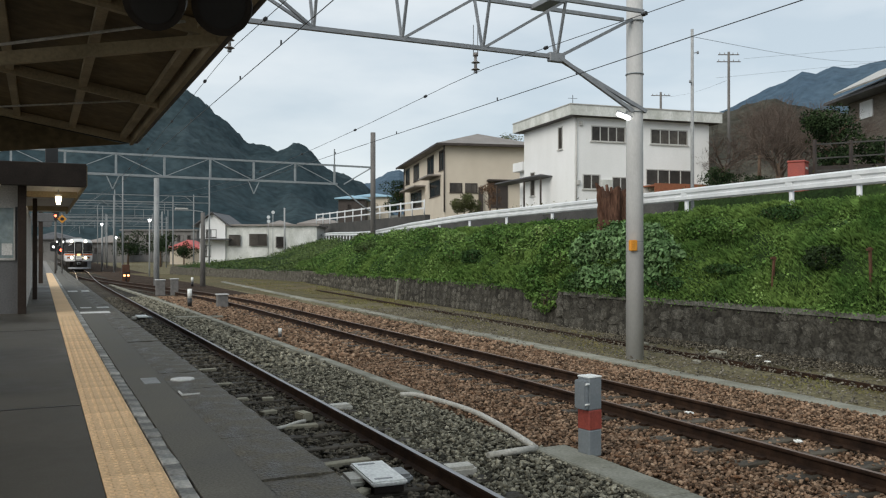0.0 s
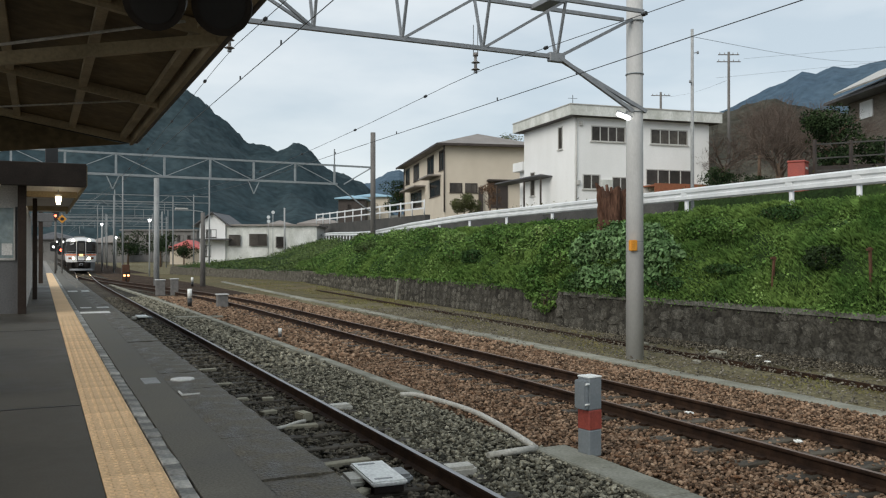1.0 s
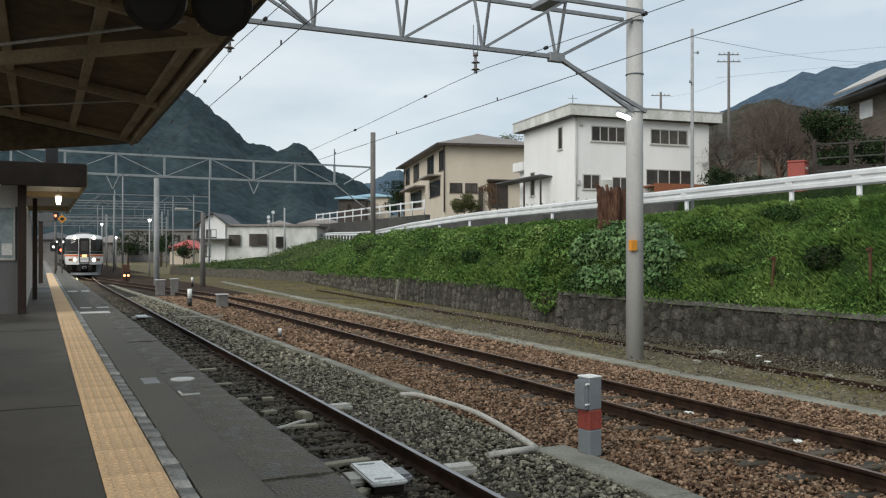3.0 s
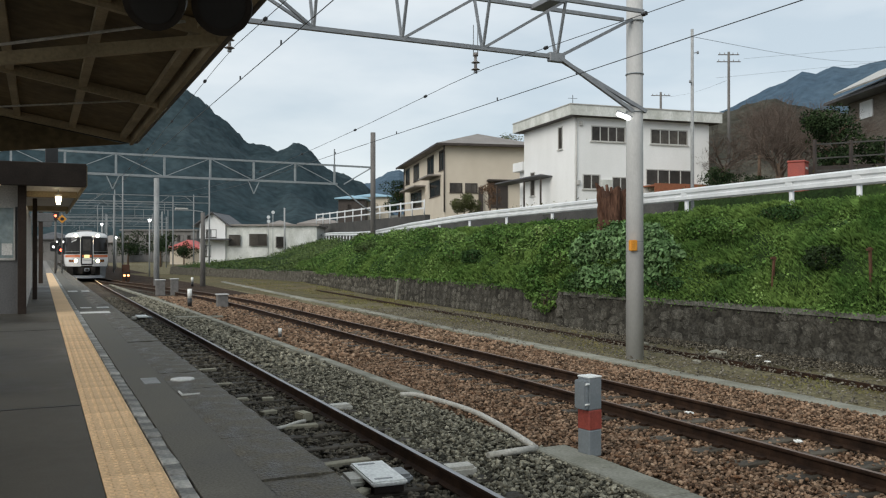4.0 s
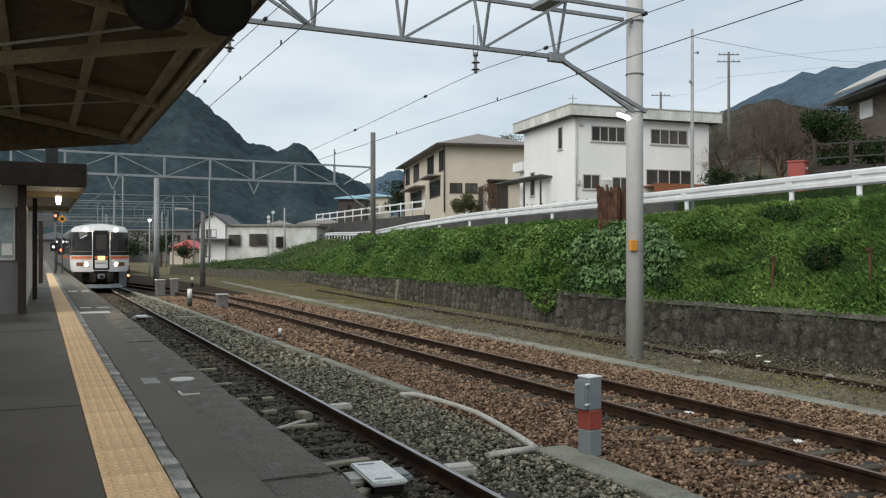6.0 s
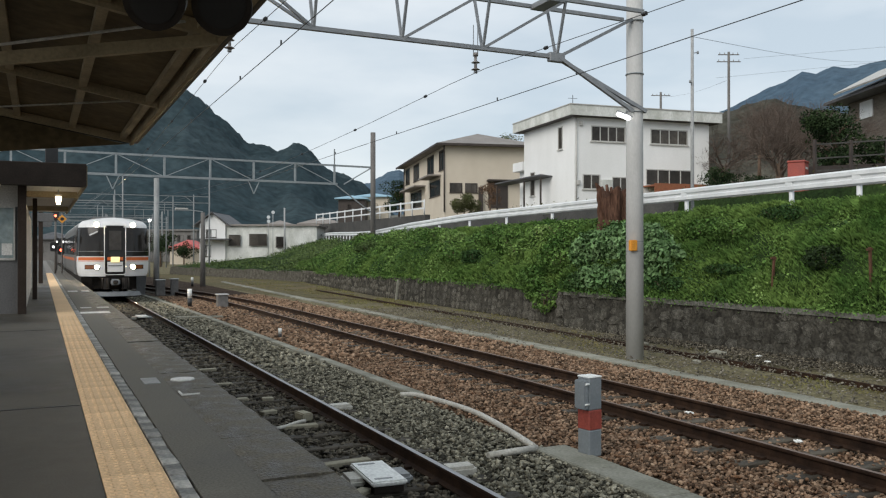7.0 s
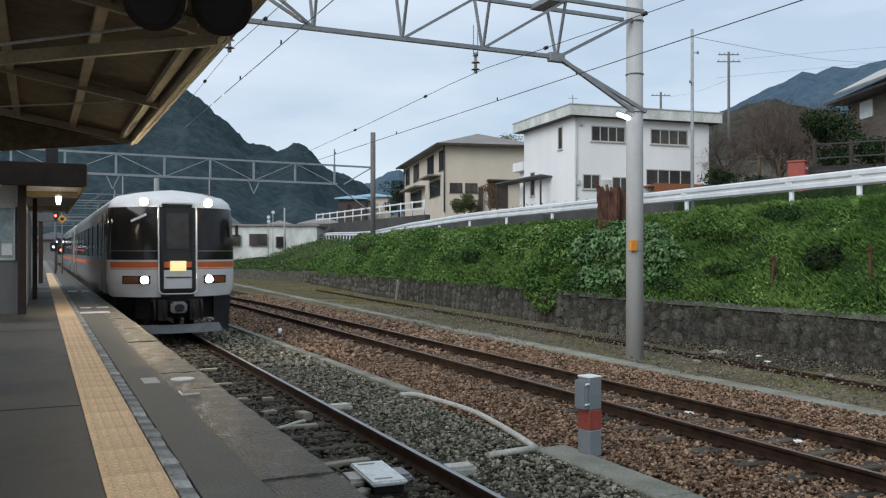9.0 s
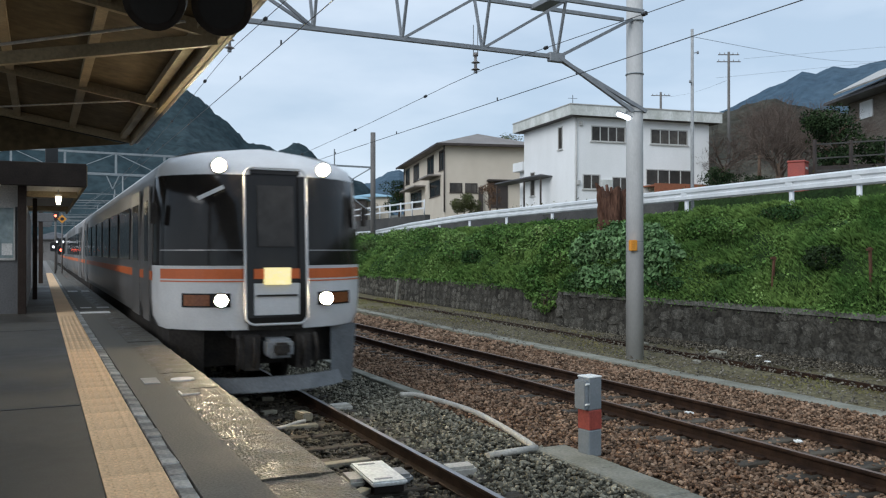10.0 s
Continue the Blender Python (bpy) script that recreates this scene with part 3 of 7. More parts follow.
def near_beam():
    t = thing("catenary_beam", "galvanised steel lattice beam spanning the tracks", "lattice beam")
    zb, zt = 4.93, 5.95
    nodes = [9.13 - 1.64 * k for k in range(8)]
    bm = B()
    bar(bm, (-2.6, PY, zb), (9.2, PY, zb), 0.09, 0.075)
    part("bottom_chord", bm, "steel", t)
    for dy in (-0.33, 0.33):
        bm = B()
        bar(bm, (-2.6, PY + dy, zt), (11.0, PY + dy, zt + 0.02), 0.07, 0.07)
        part("top_chord", bm, "steel", t)
    for k, x in enumerate(nodes):
        for dy in (-0.33, 0.33):
            bm = B()
            bar(bm, (x, PY + dy * 0.05, zb), (x, PY + dy, zt), 0.045, 0.045, (1, 0, 0))
            part("strut", bm, "steel", t)
    for k in range(1, 7):
        to = nodes[k - 1] if k <= 2 else nodes[k + 1]
        for dy in (-0.33, 0.33):
            if dy > 0 and k <= 2:
                continue
            bm = B()
            bar(bm, (nodes[k], PY + dy * 0.05, zb), (to, PY + dy, zt), 0.05, 0.05, (0, 1, 0))
            part("diagonal", bm, "steel", t)
    # knee brace and end ties to the pole
    for p, q, w in (((9.16, PY - 0.03, zb), (10.9, PY - 0.12, 3.98), 0.07), ((9.16, PY + 0.03, zb), (11.2, PY - 0.17, 3.98), 0.07),
                    ((9.16, PY, zb), (10.9, PY - 0.1, 5.86), 0.06)):
        bm = B()
        bar(bm, p, q, w, w, (0, 1, 0))
        part("brace", bm, "steel", t)
    bm = B()
    bevelled(box(bm, 8.95, 9.3, PY - 0.06, PY + 0.06, zb - 0.10, zb + 0.08), 0.01, 1)
    part("gusset", bm, "steel", t)
    bm = B()
    bevelled(box(bm, 8.75, 9.1, PY - 0.36, PY + 0.36, zt - 0.05, zt + 0.06), 0.01, 1)
    part("gusset", bm, "steel", t)
    return t


near_beam()
left_pole = concrete_pole("catenary_pole", -2.75, PY + 0.5, 0.0, 7.0, 0.17, 0.155, "concrete", "round grey concrete catenary pole behind the canopy")


def insulator(x, y, z):
    t = thing("line_insulator", "hanging ribbed insulator under the lattice beam", "insulator", pose(x, y, z), group="insulators on the beam")
    for dx in (-0.045, 0.045):
        bm = B()
        tube(bm, (dx, 0, -0.32), (dx, 0, 0.24), 0.008, seg=6)
        part("hanger_rod", bm, "steel", t)
    bm = B()
    tube(bm, (0, 0, -0.34), (0, 0, -0.28), 0.05, 0.05, 12)
    tube(bm, (0, 0, -0.62), (0, 0, -0.34), 0.028, 0.028, 10)
    part("core", bm, "insulator", t)
    for dz in (-0.43, -0.56):
        bm = B()
        tube(bm, (0, 0, dz - 0.035), (0, 0, dz), 0.085, 0.03, 16)
        part("disc", bm, "insulator", t)
    bm = B()
    tube(bm, (-0.03, 0, -0.64), (0.03, 0, -0.64), 0.025, seg=8)
    part("clamp", bm, "steel", t)


insulator(7.34, PY, 5.11)
insulator(2.79, PY, 5.04)


def overhead_line(name, centre, label, hung, low):
    """Messenger wire sagging between its insulators, and the level contact wire below it."""
    t = thing(name, label, "overhead wire")
    stops = [-31, PY, 57, 100, 145]

    def messenger(y):
        for p, q in zip(stops, stops[1:]):
            if p <= y <= q:
                v = (y - p) / (q - p)
                return hung - 4 * 0.42 * v * (1 - v)
        return hung
    ys = [-8] + list(np.arange(-6, 57, 1.5)) + list(np.arange(57, 146, 4.0))
    bm = B()
    sweep(bm, [(centre(y), y, messenger(y)) for y in ys], 0.0055, 6)
    part("messenger_wire", bm, "wire", t)
    bm = B()
    sweep(bm, [(centre(y), y, low) for y in ys], 0.0062, 6)
    part("contact_wire", bm, "wire", t)
    for i, y in enumerate((9.05, 11.5, 16.2, 20.6, 25.5, 31)):
        bm = B()
        sweep(bm, [(centre(y), y - 0.035, messenger(y - 0.035)), (centre(y), y + 0.035, messenger(y + 0.035))], 0.03, 10)
        part("clip", bm, "black", t)
        bm = B()
        yy = y + 1.6
        tube(bm, (centre(yy), yy, low), (centre(yy), yy, low + 0.06), 0.012, seg=6)
        part("dropper_clamp", bm, "black", t)
    return t


overhead_line("overhead_wires", centre_1, "messenger and contact wires above the platform track", 4.40, 3.77)
overhead_line("overhead_wires", centre_2, "messenger and contact wires above the loop track", 4.48, 3.80)

# lamp on the near pole
bm = B()
bevelled(box(bm, -0.05, 0.05, -0.15, 0.15, -0.04, 0.04), 0.025)
yard_lamp = thing("yard_lamp", "lit fluorescent lamp fixed to the concrete pole", "lamp", pose(10.63, PY - 0.17, 3.85, 22, 0, 64.4))
part("tube_cover", bm, "cool_glow", yard_lamp, "glowing white cover")
bm = B()
bevelled(box(bm, -0.055, 0.055, -0.17, 0.17, 0.035, 0.06), 0.01, 1)
part("lamp_housing", bm, "steel", yard_lamp)


# ---- far portal ----
FY = 57.0
far_pole = concrete_pole("catenary_pole", 6.75, FY - 0.2, -1.1, 5.85, 0.185, 0.165, "far_pole", "slim pale concrete catenary pole between the tracks")
bank_pole = concrete_pole("catenary_pole", 21.67, FY, 1.1, 9.72, 0.19, 0.18, "old_pole", "dark weathered pole on the grassy bank")


def far_beam():
    t = thing("catenary_beam", "pale steel lattice beam across the far tracks", "lattice beam", pose(21.6, FY, 0, 0, 0, 4) @ pose(-21.6, -FY, 0))
    zb, zt = 5.90, 7.2
    bm = B()
    bar(bm, (-9, FY, zb), (18.9, FY, zb), 0.14, 0.14)
    part("bottom_chord", bm, "far_steel", t)
    bm = B()
    bar(bm, (-9, FY, zt), (21.6, FY, zt), 0.12, 0.12)
    part("top_chord", bm, "far_steel", t)
    xs = [18.69 - 2.9 * k for k in range(10)]
    for k, x in enumerate(xs):
        bm = B()
        bar(bm, (x, FY, zb), (x, FY, zt), 0.12, 0.12, (0, 1, 0))
        part("strut", bm, "far_steel", t)
        if k % 2 == 1 and k + 1 < len(xs):
            for to in (xs[k - 1], xs[k + 1]):
                bm = B()
                bar(bm, (x, FY, zt), (to, FY, zb), 0.05, 0.05, (0, 1, 0))
                part("diagonal", bm, "far_steel", t)
    for p, q in (((18.7, FY, zb), (21.6, FY, 3.9)), ((19.4, FY, zb), (21.6, FY, zt)), ((18.69, FY, zt), (18.69, FY, 8.35))):
        bm = B()
        bar(bm, p, q, 0.07, 0.07, (0, 1, 0))
        part("brace", bm, "far_steel", t)
    for x in (4.0, 12.9):
        bm = B()
        bar(bm, (x - 0.4, FY, zb), (x, FY, zb - 0.9), 0.06, 0.06, (0, 1, 0))
        bar(bm, (x + 0.4, FY, zb), (x, FY, zb - 0.9), 0.06, 0.06, (0, 1, 0))
        part("hanger", bm, "far_steel", t)


far_beam()


# ---- retaining wall core (its stones come last) ----
def wall_core():
    t = thing("retaining_wall", "low mossy dry-stone retaining wall below the bank", "retaining wall", kind="structure")
    bm = B()
    rows = []
    for y in np.arange(-9, 78.1, 1.0):
        w, zt = wall_x(y), wall_top(y)
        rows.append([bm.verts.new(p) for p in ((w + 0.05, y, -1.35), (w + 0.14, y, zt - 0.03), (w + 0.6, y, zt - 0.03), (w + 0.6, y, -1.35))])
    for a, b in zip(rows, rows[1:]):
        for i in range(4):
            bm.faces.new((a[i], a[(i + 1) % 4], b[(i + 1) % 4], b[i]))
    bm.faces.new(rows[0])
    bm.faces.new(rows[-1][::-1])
    part("mortar_core", bm, "mortar", t, "mortar darkened for the shade of the crevices")
    bm = B()
    rows = []
    for y in np.arange(-9, 21.01, 0.6):
        w, zt = wall_x(y), wall_top(y)
        out = 0.02 * noise.noise(Vector((y * 1.7, 0, 5.0)))
        top = 0.02 * noise.noise(Vector((y * 0.9, 3.0, 5.0)))
        rows.append([bm.verts.new(p) for p in ((w + 0.09 + out, y, zt - 0.10 + top), (w + 0.10 + out, y, zt + 0.015 + top), (w + 0.5, y, zt + 0.015 + top), (w + 0.5, y, zt - 0.10 + top))])
    for a, b in zip(rows, rows[1:]):
        for i in range(4):
            bm.faces.new((a[i], a[(i + 1) % 4], b[(i + 1) % 4], b[i]))
    bm.faces.new(rows[0])
    bm.faces.new(rows[-1][::-1])
    part("coping", bm, "coping", t, "worn pale concrete coping")
    return t


WALL = wall_core()


# ---- guard rail along the road ----
def w_profile():
    return [(0.0, 0.0), (-0.05, 0.04), (-0.05, 0.12), (0.0, 0.155), (0.0, 0.195), (-0.05, 0.23), (-0.05, 0.31), (0.0, 0.35)]


def guard_rail():
    t = thing("guard_rail", "white painted corrugated guard rail along the road", "guard rail")
    ys = list(np.arange(11.2, 60, 2.0)) + list(np.arange(60, 150, 4.0))
    bm = B()
    rings = []
    for y in ys:
        x, z = rail_x(y), road_z(y) + 0.47
        rings.append([bm.verts.new((x + px + 0.0, y, z + pz)) for px, pz in w_profile()] + [bm.verts.new((x + px + 0.012, y, z + pz)) for px, pz in reversed(w_profile())])
    n = len(rings[0])
    for a, b in zip(rings, rings[1:]):
        for i in range(n):
            bm.faces.new((a[i], a[(i + 1) % n], b[(i + 1) % n], b[i]))
    bm.faces.new(rings[0])
    bm.faces.new(rings[-1][::-1])
    part("beam", bm, "guard_white", t, "white corrugated steel beam")
    bm = B()
    tube(bm, (0, 0, -0.4), (0, 0, 0.80), 0.06, seg=12)
    me = mesh_of("post", bm, "guard_white")
    bm = B()
    bevelled(box(bm, -0.05, 0.02, -0.11, 0.11, 0.52, 0.72), 0.01, 1)
    me_b = mesh_of("bracket", bm, "guard_white")
    posts = [12.58] + [14.56 + 4.0 * k for k in range(8)] + list(np.arange(44.5, 148, 2.2))
    for y in posts:
        p = piece("post", me, t, pose(rail_x(y) + 0.07, y, road_z(y)))
        if y < 30:
            piece("bracket", me_b, p, pose(-0.06, 0, 0))
    # the blunt end of the beam
    bm = B()
    bevelled(box(bm, rail_x(11.2) - 0.07, rail_x(11.2) + 0.03, 10.75, 11.35, road_z(11) + 0.44, road_z(11) + 0.86), 0.03, 2)
    part("end_cap", bm, "guard_white", t)
    return t


guard_rail()


def fence_end():
    t = thing("guard_rail", "short white guard rail beside the driveway", "guard rail")
    bm = B()
    bar(bm, (17.2, 12.2, 2.62), (24.0, 10.2, 2.9), 0.06, 0.34)
    part("beam", bm, "guard_white", t)
    for x, y in ((18.0, 11.95), (21, 11.1), (23.8, 10.25)):
        bm = B()
        tube(bm, (x, y + 0.08, 2.0), (x, y + 0.08, 2.9), 0.06, seg=10)
        part("post", bm, "guard_white", t)


fence_end()


def ramp_fence():
    """White two-rail fence on the ramp up to the beige house, over its dark retaining wall."""
    a, b = Vector((32.6, 106.5, 4.72)), Vector((32.46, 71.9, 4.66))
    bm = B()
    bar(bm, a + Vector((0.35, 0, -1.6)), b + Vector((0.35, 0, -1.6)), 0.5, 3.1)
    solo("retaining_wall", bm, "dark_wall", "dark concrete retaining wall under the ramp", "retaining wall", kind="structure")
    t = thing("ramp_fence", "white painted two-rail fence on the ramp wall", "fence")
    for dz in (0.55, 1.22):
        bm = B()
        bar(bm, a + Vector((0, 0, dz)), b + Vector((0, 0, dz)), 0.06, 0.15)
        part("rail", bm, "guard_white", t)
    for k in range(13):
        p = a.lerp(b, k / 12)
        bm = B()
        tube(bm, p + Vector((0, 0, -0.1)), p + Vector((0, 0, 1.36)), 0.065, seg=10)
        part("post", bm, "guard_white", t)


ramp_fence()


# ---- houses ----
def window(parent, t0, t1, z0, z1, face="front", panes=2, frame="trim_pale", depth=0.09, sill=True):
    """A window on a house: face front lies in local x (y = 0 outside is -y), face side lies in local y (outside is -x)."""
    def tr(a, d, z):
        return (a, d, z) if face == "front" else (d, a, z)

    def bx(bm, a0, a1, d0, d1, za, zb):
        p, q = tr(a0, d0, za), tr(a1, d1, zb)
        box(bm, min(p[0], q[0]), max(p[0], q[0]), min(p[1], q[1]), max(p[1], q[1]), za, zb)
    bm = B()
    w = 0.055
    bx(bm, t0, t1, -0.03, 0.05, z1 - w, z1)
    bx(bm, t0, t1, -0.03, 0.05, z0, z0 + w)
    bx(bm, t0, t0 + w, -0.03, 0.05, z0 + w, z1 - w)
    bx(bm, t1 - w, t1, -0.03, 0.05, z0 + w, z1 - w)
    win = part("window", bm, frame, parent, "window frame with dark panes")
    for k in range(panes):
        a0 = t0 + w + (t1 - t0 - 2 * w) * k / panes
        a1 = t0 + w + (t1 - t0 - 2 * w) * (k + 1) / panes
        bm = B()
        bx(bm, a0 + 0.02, a1 - 0.02, 0.0 + 0.012 * (k % 2), 0.02 + 0.012 * (k % 2), z0 + w, z1 - w)
        part("pane", bm, "glass_dark", win)
        if k:
            bm = B()
            bx(bm, a0 - 0.03, a0 + 0.03, -0.02, 0.035, z0 + w, z1 - w)
            part("mullion", bm, frame, win)
    if sill:
        bm = B()
        bx(bm, t0 - 0.05, t1 + 0.05, -0.08, 0.0, z0 - 0.05, z0)
        part("sill", bm, frame, win)
    return win


def walls_with_holes(parent, length, depth, z0, z1, front, side, material, thick=0.2):
    """Two visible walls with openings cut through, and two plain ones behind."""
    def cut(a_len, holes, to):
        bm = B()
        xs = sorted({0.0, a_len, *[h[0] for h in holes], *[h[1] for h in holes]})
        zs = sorted({z0, z1, *[h[2] for h in holes], *[h[3] for h in holes]})
        for xa, xb in zip(xs, xs[1:]):
            for za, zb in zip(zs, zs[1:]):
                mx, mz = (xa + xb) / 2, (za + zb) / 2
                if any(h[0] < mx < h[1] and h[2] < mz < h[3] for h in holes):
                    continue
                to(bm, xa, xb, za, zb)
        bmesh.ops.remove_doubles(bm, verts=bm.verts, dist=0.0005)
        bm.verts.index_update()
        pairs = {}
        for f in bm.faces:
            pairs.setdefault(tuple(sorted(v.index for v in f.verts)), []).append(f)
        bmesh.ops.delete(bm, geom=[f for fs in pairs.values() if len(fs) > 1 for f in fs], context="FACES_ONLY")
        return bm
    part("wall", cut(length, front, lambda bm, a, b, c, d: box(bm, a, b, 0, thick, c, d)), material, parent)
    part("wall", cut(depth - thick, [(a - thick, b - thick, c, d) for a, b, c, d in side], lambda bm, a, b, c, d: box(bm, 0, thick, a + thick, b + thick, c, d)), material, parent)
    bm = B()
    box(bm, thick, length, depth, depth + thick, z0, z1)
    part("wall", bm, material, parent)
    bm = B()
    box(bm, length - thick, length, thick, depth, z0, z1)
    part("wall", bm, material, parent)
    bm = B()
    box(bm, thick, length - thick, thick, depth, (z0 + z1) / 2 - 0.1, (z0 + z1) / 2 + 0.1)
    part("floor_slab", bm, "trim_dark", parent)


def white_house():
    h = thing("white_house", "white stucco two-storey flat-roofed house above the road", "house", pose(26.34, 38.39, 0, 0, 0, -6.7))
    front = [(1.01, 3.17, 7.2, 8.07), (4.78, 7.25, 7.2, 8.07), (0.49, 1.57, 4.55, 5.38), (2.32, 3.4, 4.5, 5.28), (4.48, 7.56, 4.85, 5.79)]
    side = [(1.41, 1.97, 6.89, 8.18), (5.05, 5.70, 4.48, 5.94)]
    walls_with_holes(h, 8.7, 6.65, 3.4, 8.5, front, side, "stucco_white")
    for k, (a, b, c, d) in enumerate(front):
        window(h, a, b, c, d, "front", (4, 4, 2, 2, 4)[k])
    for a, b, c, d in side:
        window(h, a, b, c, d, "side", 1)
    bm = B()
    box(bm, -0.45, 9.2, -0.45, 7.2, 8.5, 8.62)
    part("roof", bm, "trim_dark", h, "dark roof soffit")
    bm = B()
    for a in ((-0.5, 9.25, -0.5, -0.35), (-0.5, 9.25, 7.1, 7.25), (-0.5, -0.35, -0.35, 7.1), (9.1, 9.25, -0.35, 7.1)):
        box(bm, a[0], a[1], a[2], a[3], 8.52, 9.08)
    part("parapet", bm, "stained_white", h, "rain-stained white parapet")
    bm = B()
    box(bm, -0.54, 9.29, -0.54, -0.3, 9.08, 9.13)
    box(bm, -0.54, -0.3, -0.3, 7.25, 9.08, 9.13)
    part("coping", bm, "trim_pale", h)
    bm = B()
    box(bm, 4.3, 7.75, -1.1, 0.0, 4.75, 4.83)
    box(bm, 4.35, 7.7, -1.12, -1.06, 4.2, 4.9)
    part("balcony_panel", bm, "wood_red", h, "reddish brown timber panel")
    bm = B()
    box(bm, 1.6, 2.3, -0.1, 0.0, 4.6, 5.1)
    part("vent_cover", bm, "stained_white", h)
    bm = B()
    box(bm, -0.75, 0, 2.7, 9.6, 5.42, 5.5)
    bmesh.ops.rotate(bm, verts=bm.verts, cent=(0, 5, 5.5), matrix=Matrix.Rotation(radians(6), 3, "Y"))
    part("lean_to_roof", bm, "roof_dark", h, "dark sloping lean-to roof")
    bm = B()
    for y in (2.9, 5.2, 9.4):
        box(bm, -0.7, -0.62, y - 0.05, y + 0.05, 3.3, 5.35)
    part("lean_to_posts", bm, "trim_dark", h)
    bm = B()
    box(bm, 0.0, 3.0, 6.9, 8.4, 6.2, 6.75)
    box(bm, 0.4, 3.0, 6.9, 8.2, 3.4, 6.2)
    part("annex", bm, "stucco_white", h, "white linking annex")
    bm = B()
    tube(bm, (0.08, -0.06, 3.5), (0.08, -0.06, 8.5), 0.035, seg=8)
    part("downpipe", bm, "trim_pale", h)
    for x, z in ((0.25, 8.15), (0.1, 4.9)):
        bm = B()
        bevelled(box(bm, x, x + 0.2, -0.14, 0.0, z - 0.13, z + 0.13), 0.015, 1)
        part("meter_box", bm, "trim_pale", h)
    bm = B()
    tube(bm, (1.2, 2.5, 8.6), (1.2, 2.5, 10.2), 0.02, seg=6)
    bar(bm, (0.9, 2.5, 10.0), (1.5, 2.5, 10.0), 0.02, 0.02)
    part("aerial", bm, "wire", h)
    return h


white_house()


def hip_roof(bm, x0, x1, y0, y1, z0, z1, over, ridge, t=0.16):
    """A hipped roof: eaves overhang by over, ridge along y between ridge[0] and ridge[1]."""
    e = [(x0 - over, y0 - over), (x1 + over, y0 - over), (x1 + over, y1 + over), (x0 - over, y1 + over)]
    lo = [bm.verts.new((x, y, z0)) for x, y in e]
    up = [bm.verts.new((x, y, z0 + t)) for x, y in e]
    xm = (x0 + x1) / 2
    r = [bm.verts.new((xm, ridge[0], z1)), bm.verts.new((xm, ridge[1], z1))]
    bm.faces.new(lo[::-1])
    for i in range(4):
        bm.faces.new((lo[i], lo[(i + 1) % 4], up[(i + 1) % 4], up[i]))
    bm.faces.new((up[0], up[1], r[0]))
    bm.faces.new((up[1], up[2], r[1], r[0]))
    bm.faces.new((up[2], up[3], r[1]))
    bm.faces.new((up[3], up[0], r[0], r[1]))


def beige_house():
    h = thing("beige_house", "beige stucco two-storey house with a grey hipped roof", "house", pose(31.21 * 1.25, 64.88 * 1.25, 1.11 - 1.25 * 1.11, 0, 0, -13.3))
    h.scale = (1.25, 1.25, 1.25)
    front = [(0.44, 1.54, 6.2, 7.02), (1.79, 2.89, 6.2, 7.02)]
    side = [(0.3, 2.3, 8.2, 9.95), (4.6, 7.6, 8.25, 9.95), (11.8, 14.9, 8.25, 9.95), (17.2, 19.7, 8.3, 9.95), (1.8, 6.4, 6.1, 7.5), (10.5, 16.5, 5.6, 7.2)]
    walls_with_holes(h, 8.0, 20.4, 2.6, 10.2, front, side, "stucco_beige")
    for a, b, c, d in front:
        window(h, a, b, c, d, "front", 2, "trim_dark")
    for a, b, c, d in side:
        window(h, a, b, c, d, "side", 2, "trim_dark")
    bm = B()
    hip_roof(bm, 0, 8.0, 0, 20.4, 10.2, 11.9, 0.75, (4.2, 16.4))
    part("roof", bm, "roof_grey", h, "brownish grey hipped roof")
    bm = B()
    box(bm, -0.85, 8.85, -0.86, -0.76, 10.16, 10.34)
    box(bm, -0.86, -0.76, -0.76, 21.2, 10.16, 10.34)
    part("gutter", bm, "trim_dark", h)
    bm = B()
    box(bm, 3.7, 7.4, -0.7, 0.0, 7.2, 7.34)
    part("porch_roof", bm, "trim_dark", h, "dark porch roof")
    bm = B()
    box(bm, 3.85, 5.6, -0.05, 0.0, 4.9, 7.15)
    part("door", bm, "trim_dark", h, "dark entrance door")
    bm = B()
    box(bm, -1.1, 0.0, 1.5, 6.6, 7.75, 7.87)
    box(bm, -1.1, 0.0, 8.5, 17.0, 7.35, 7.47)
    part("awning", bm, "roof_grey", h)
    bm = B()
    tube(bm, (-0.06, -0.06, 4.5), (-0.06, -0.06, 10.2), 0.06, seg=8)
    tube(bm, (-0.06, 20.4, 4.5), (-0.06, 20.4, 10.2), 0.06, seg=8)
    part("downpipe", bm, "trim_dark", h)
    bm = B()
    box(bm, 2.95, 3.3, -0.3, -0.1, 4.4, 6.7)
    part("gate_post", bm, "trim_dark", h)
    return h


beige_house()


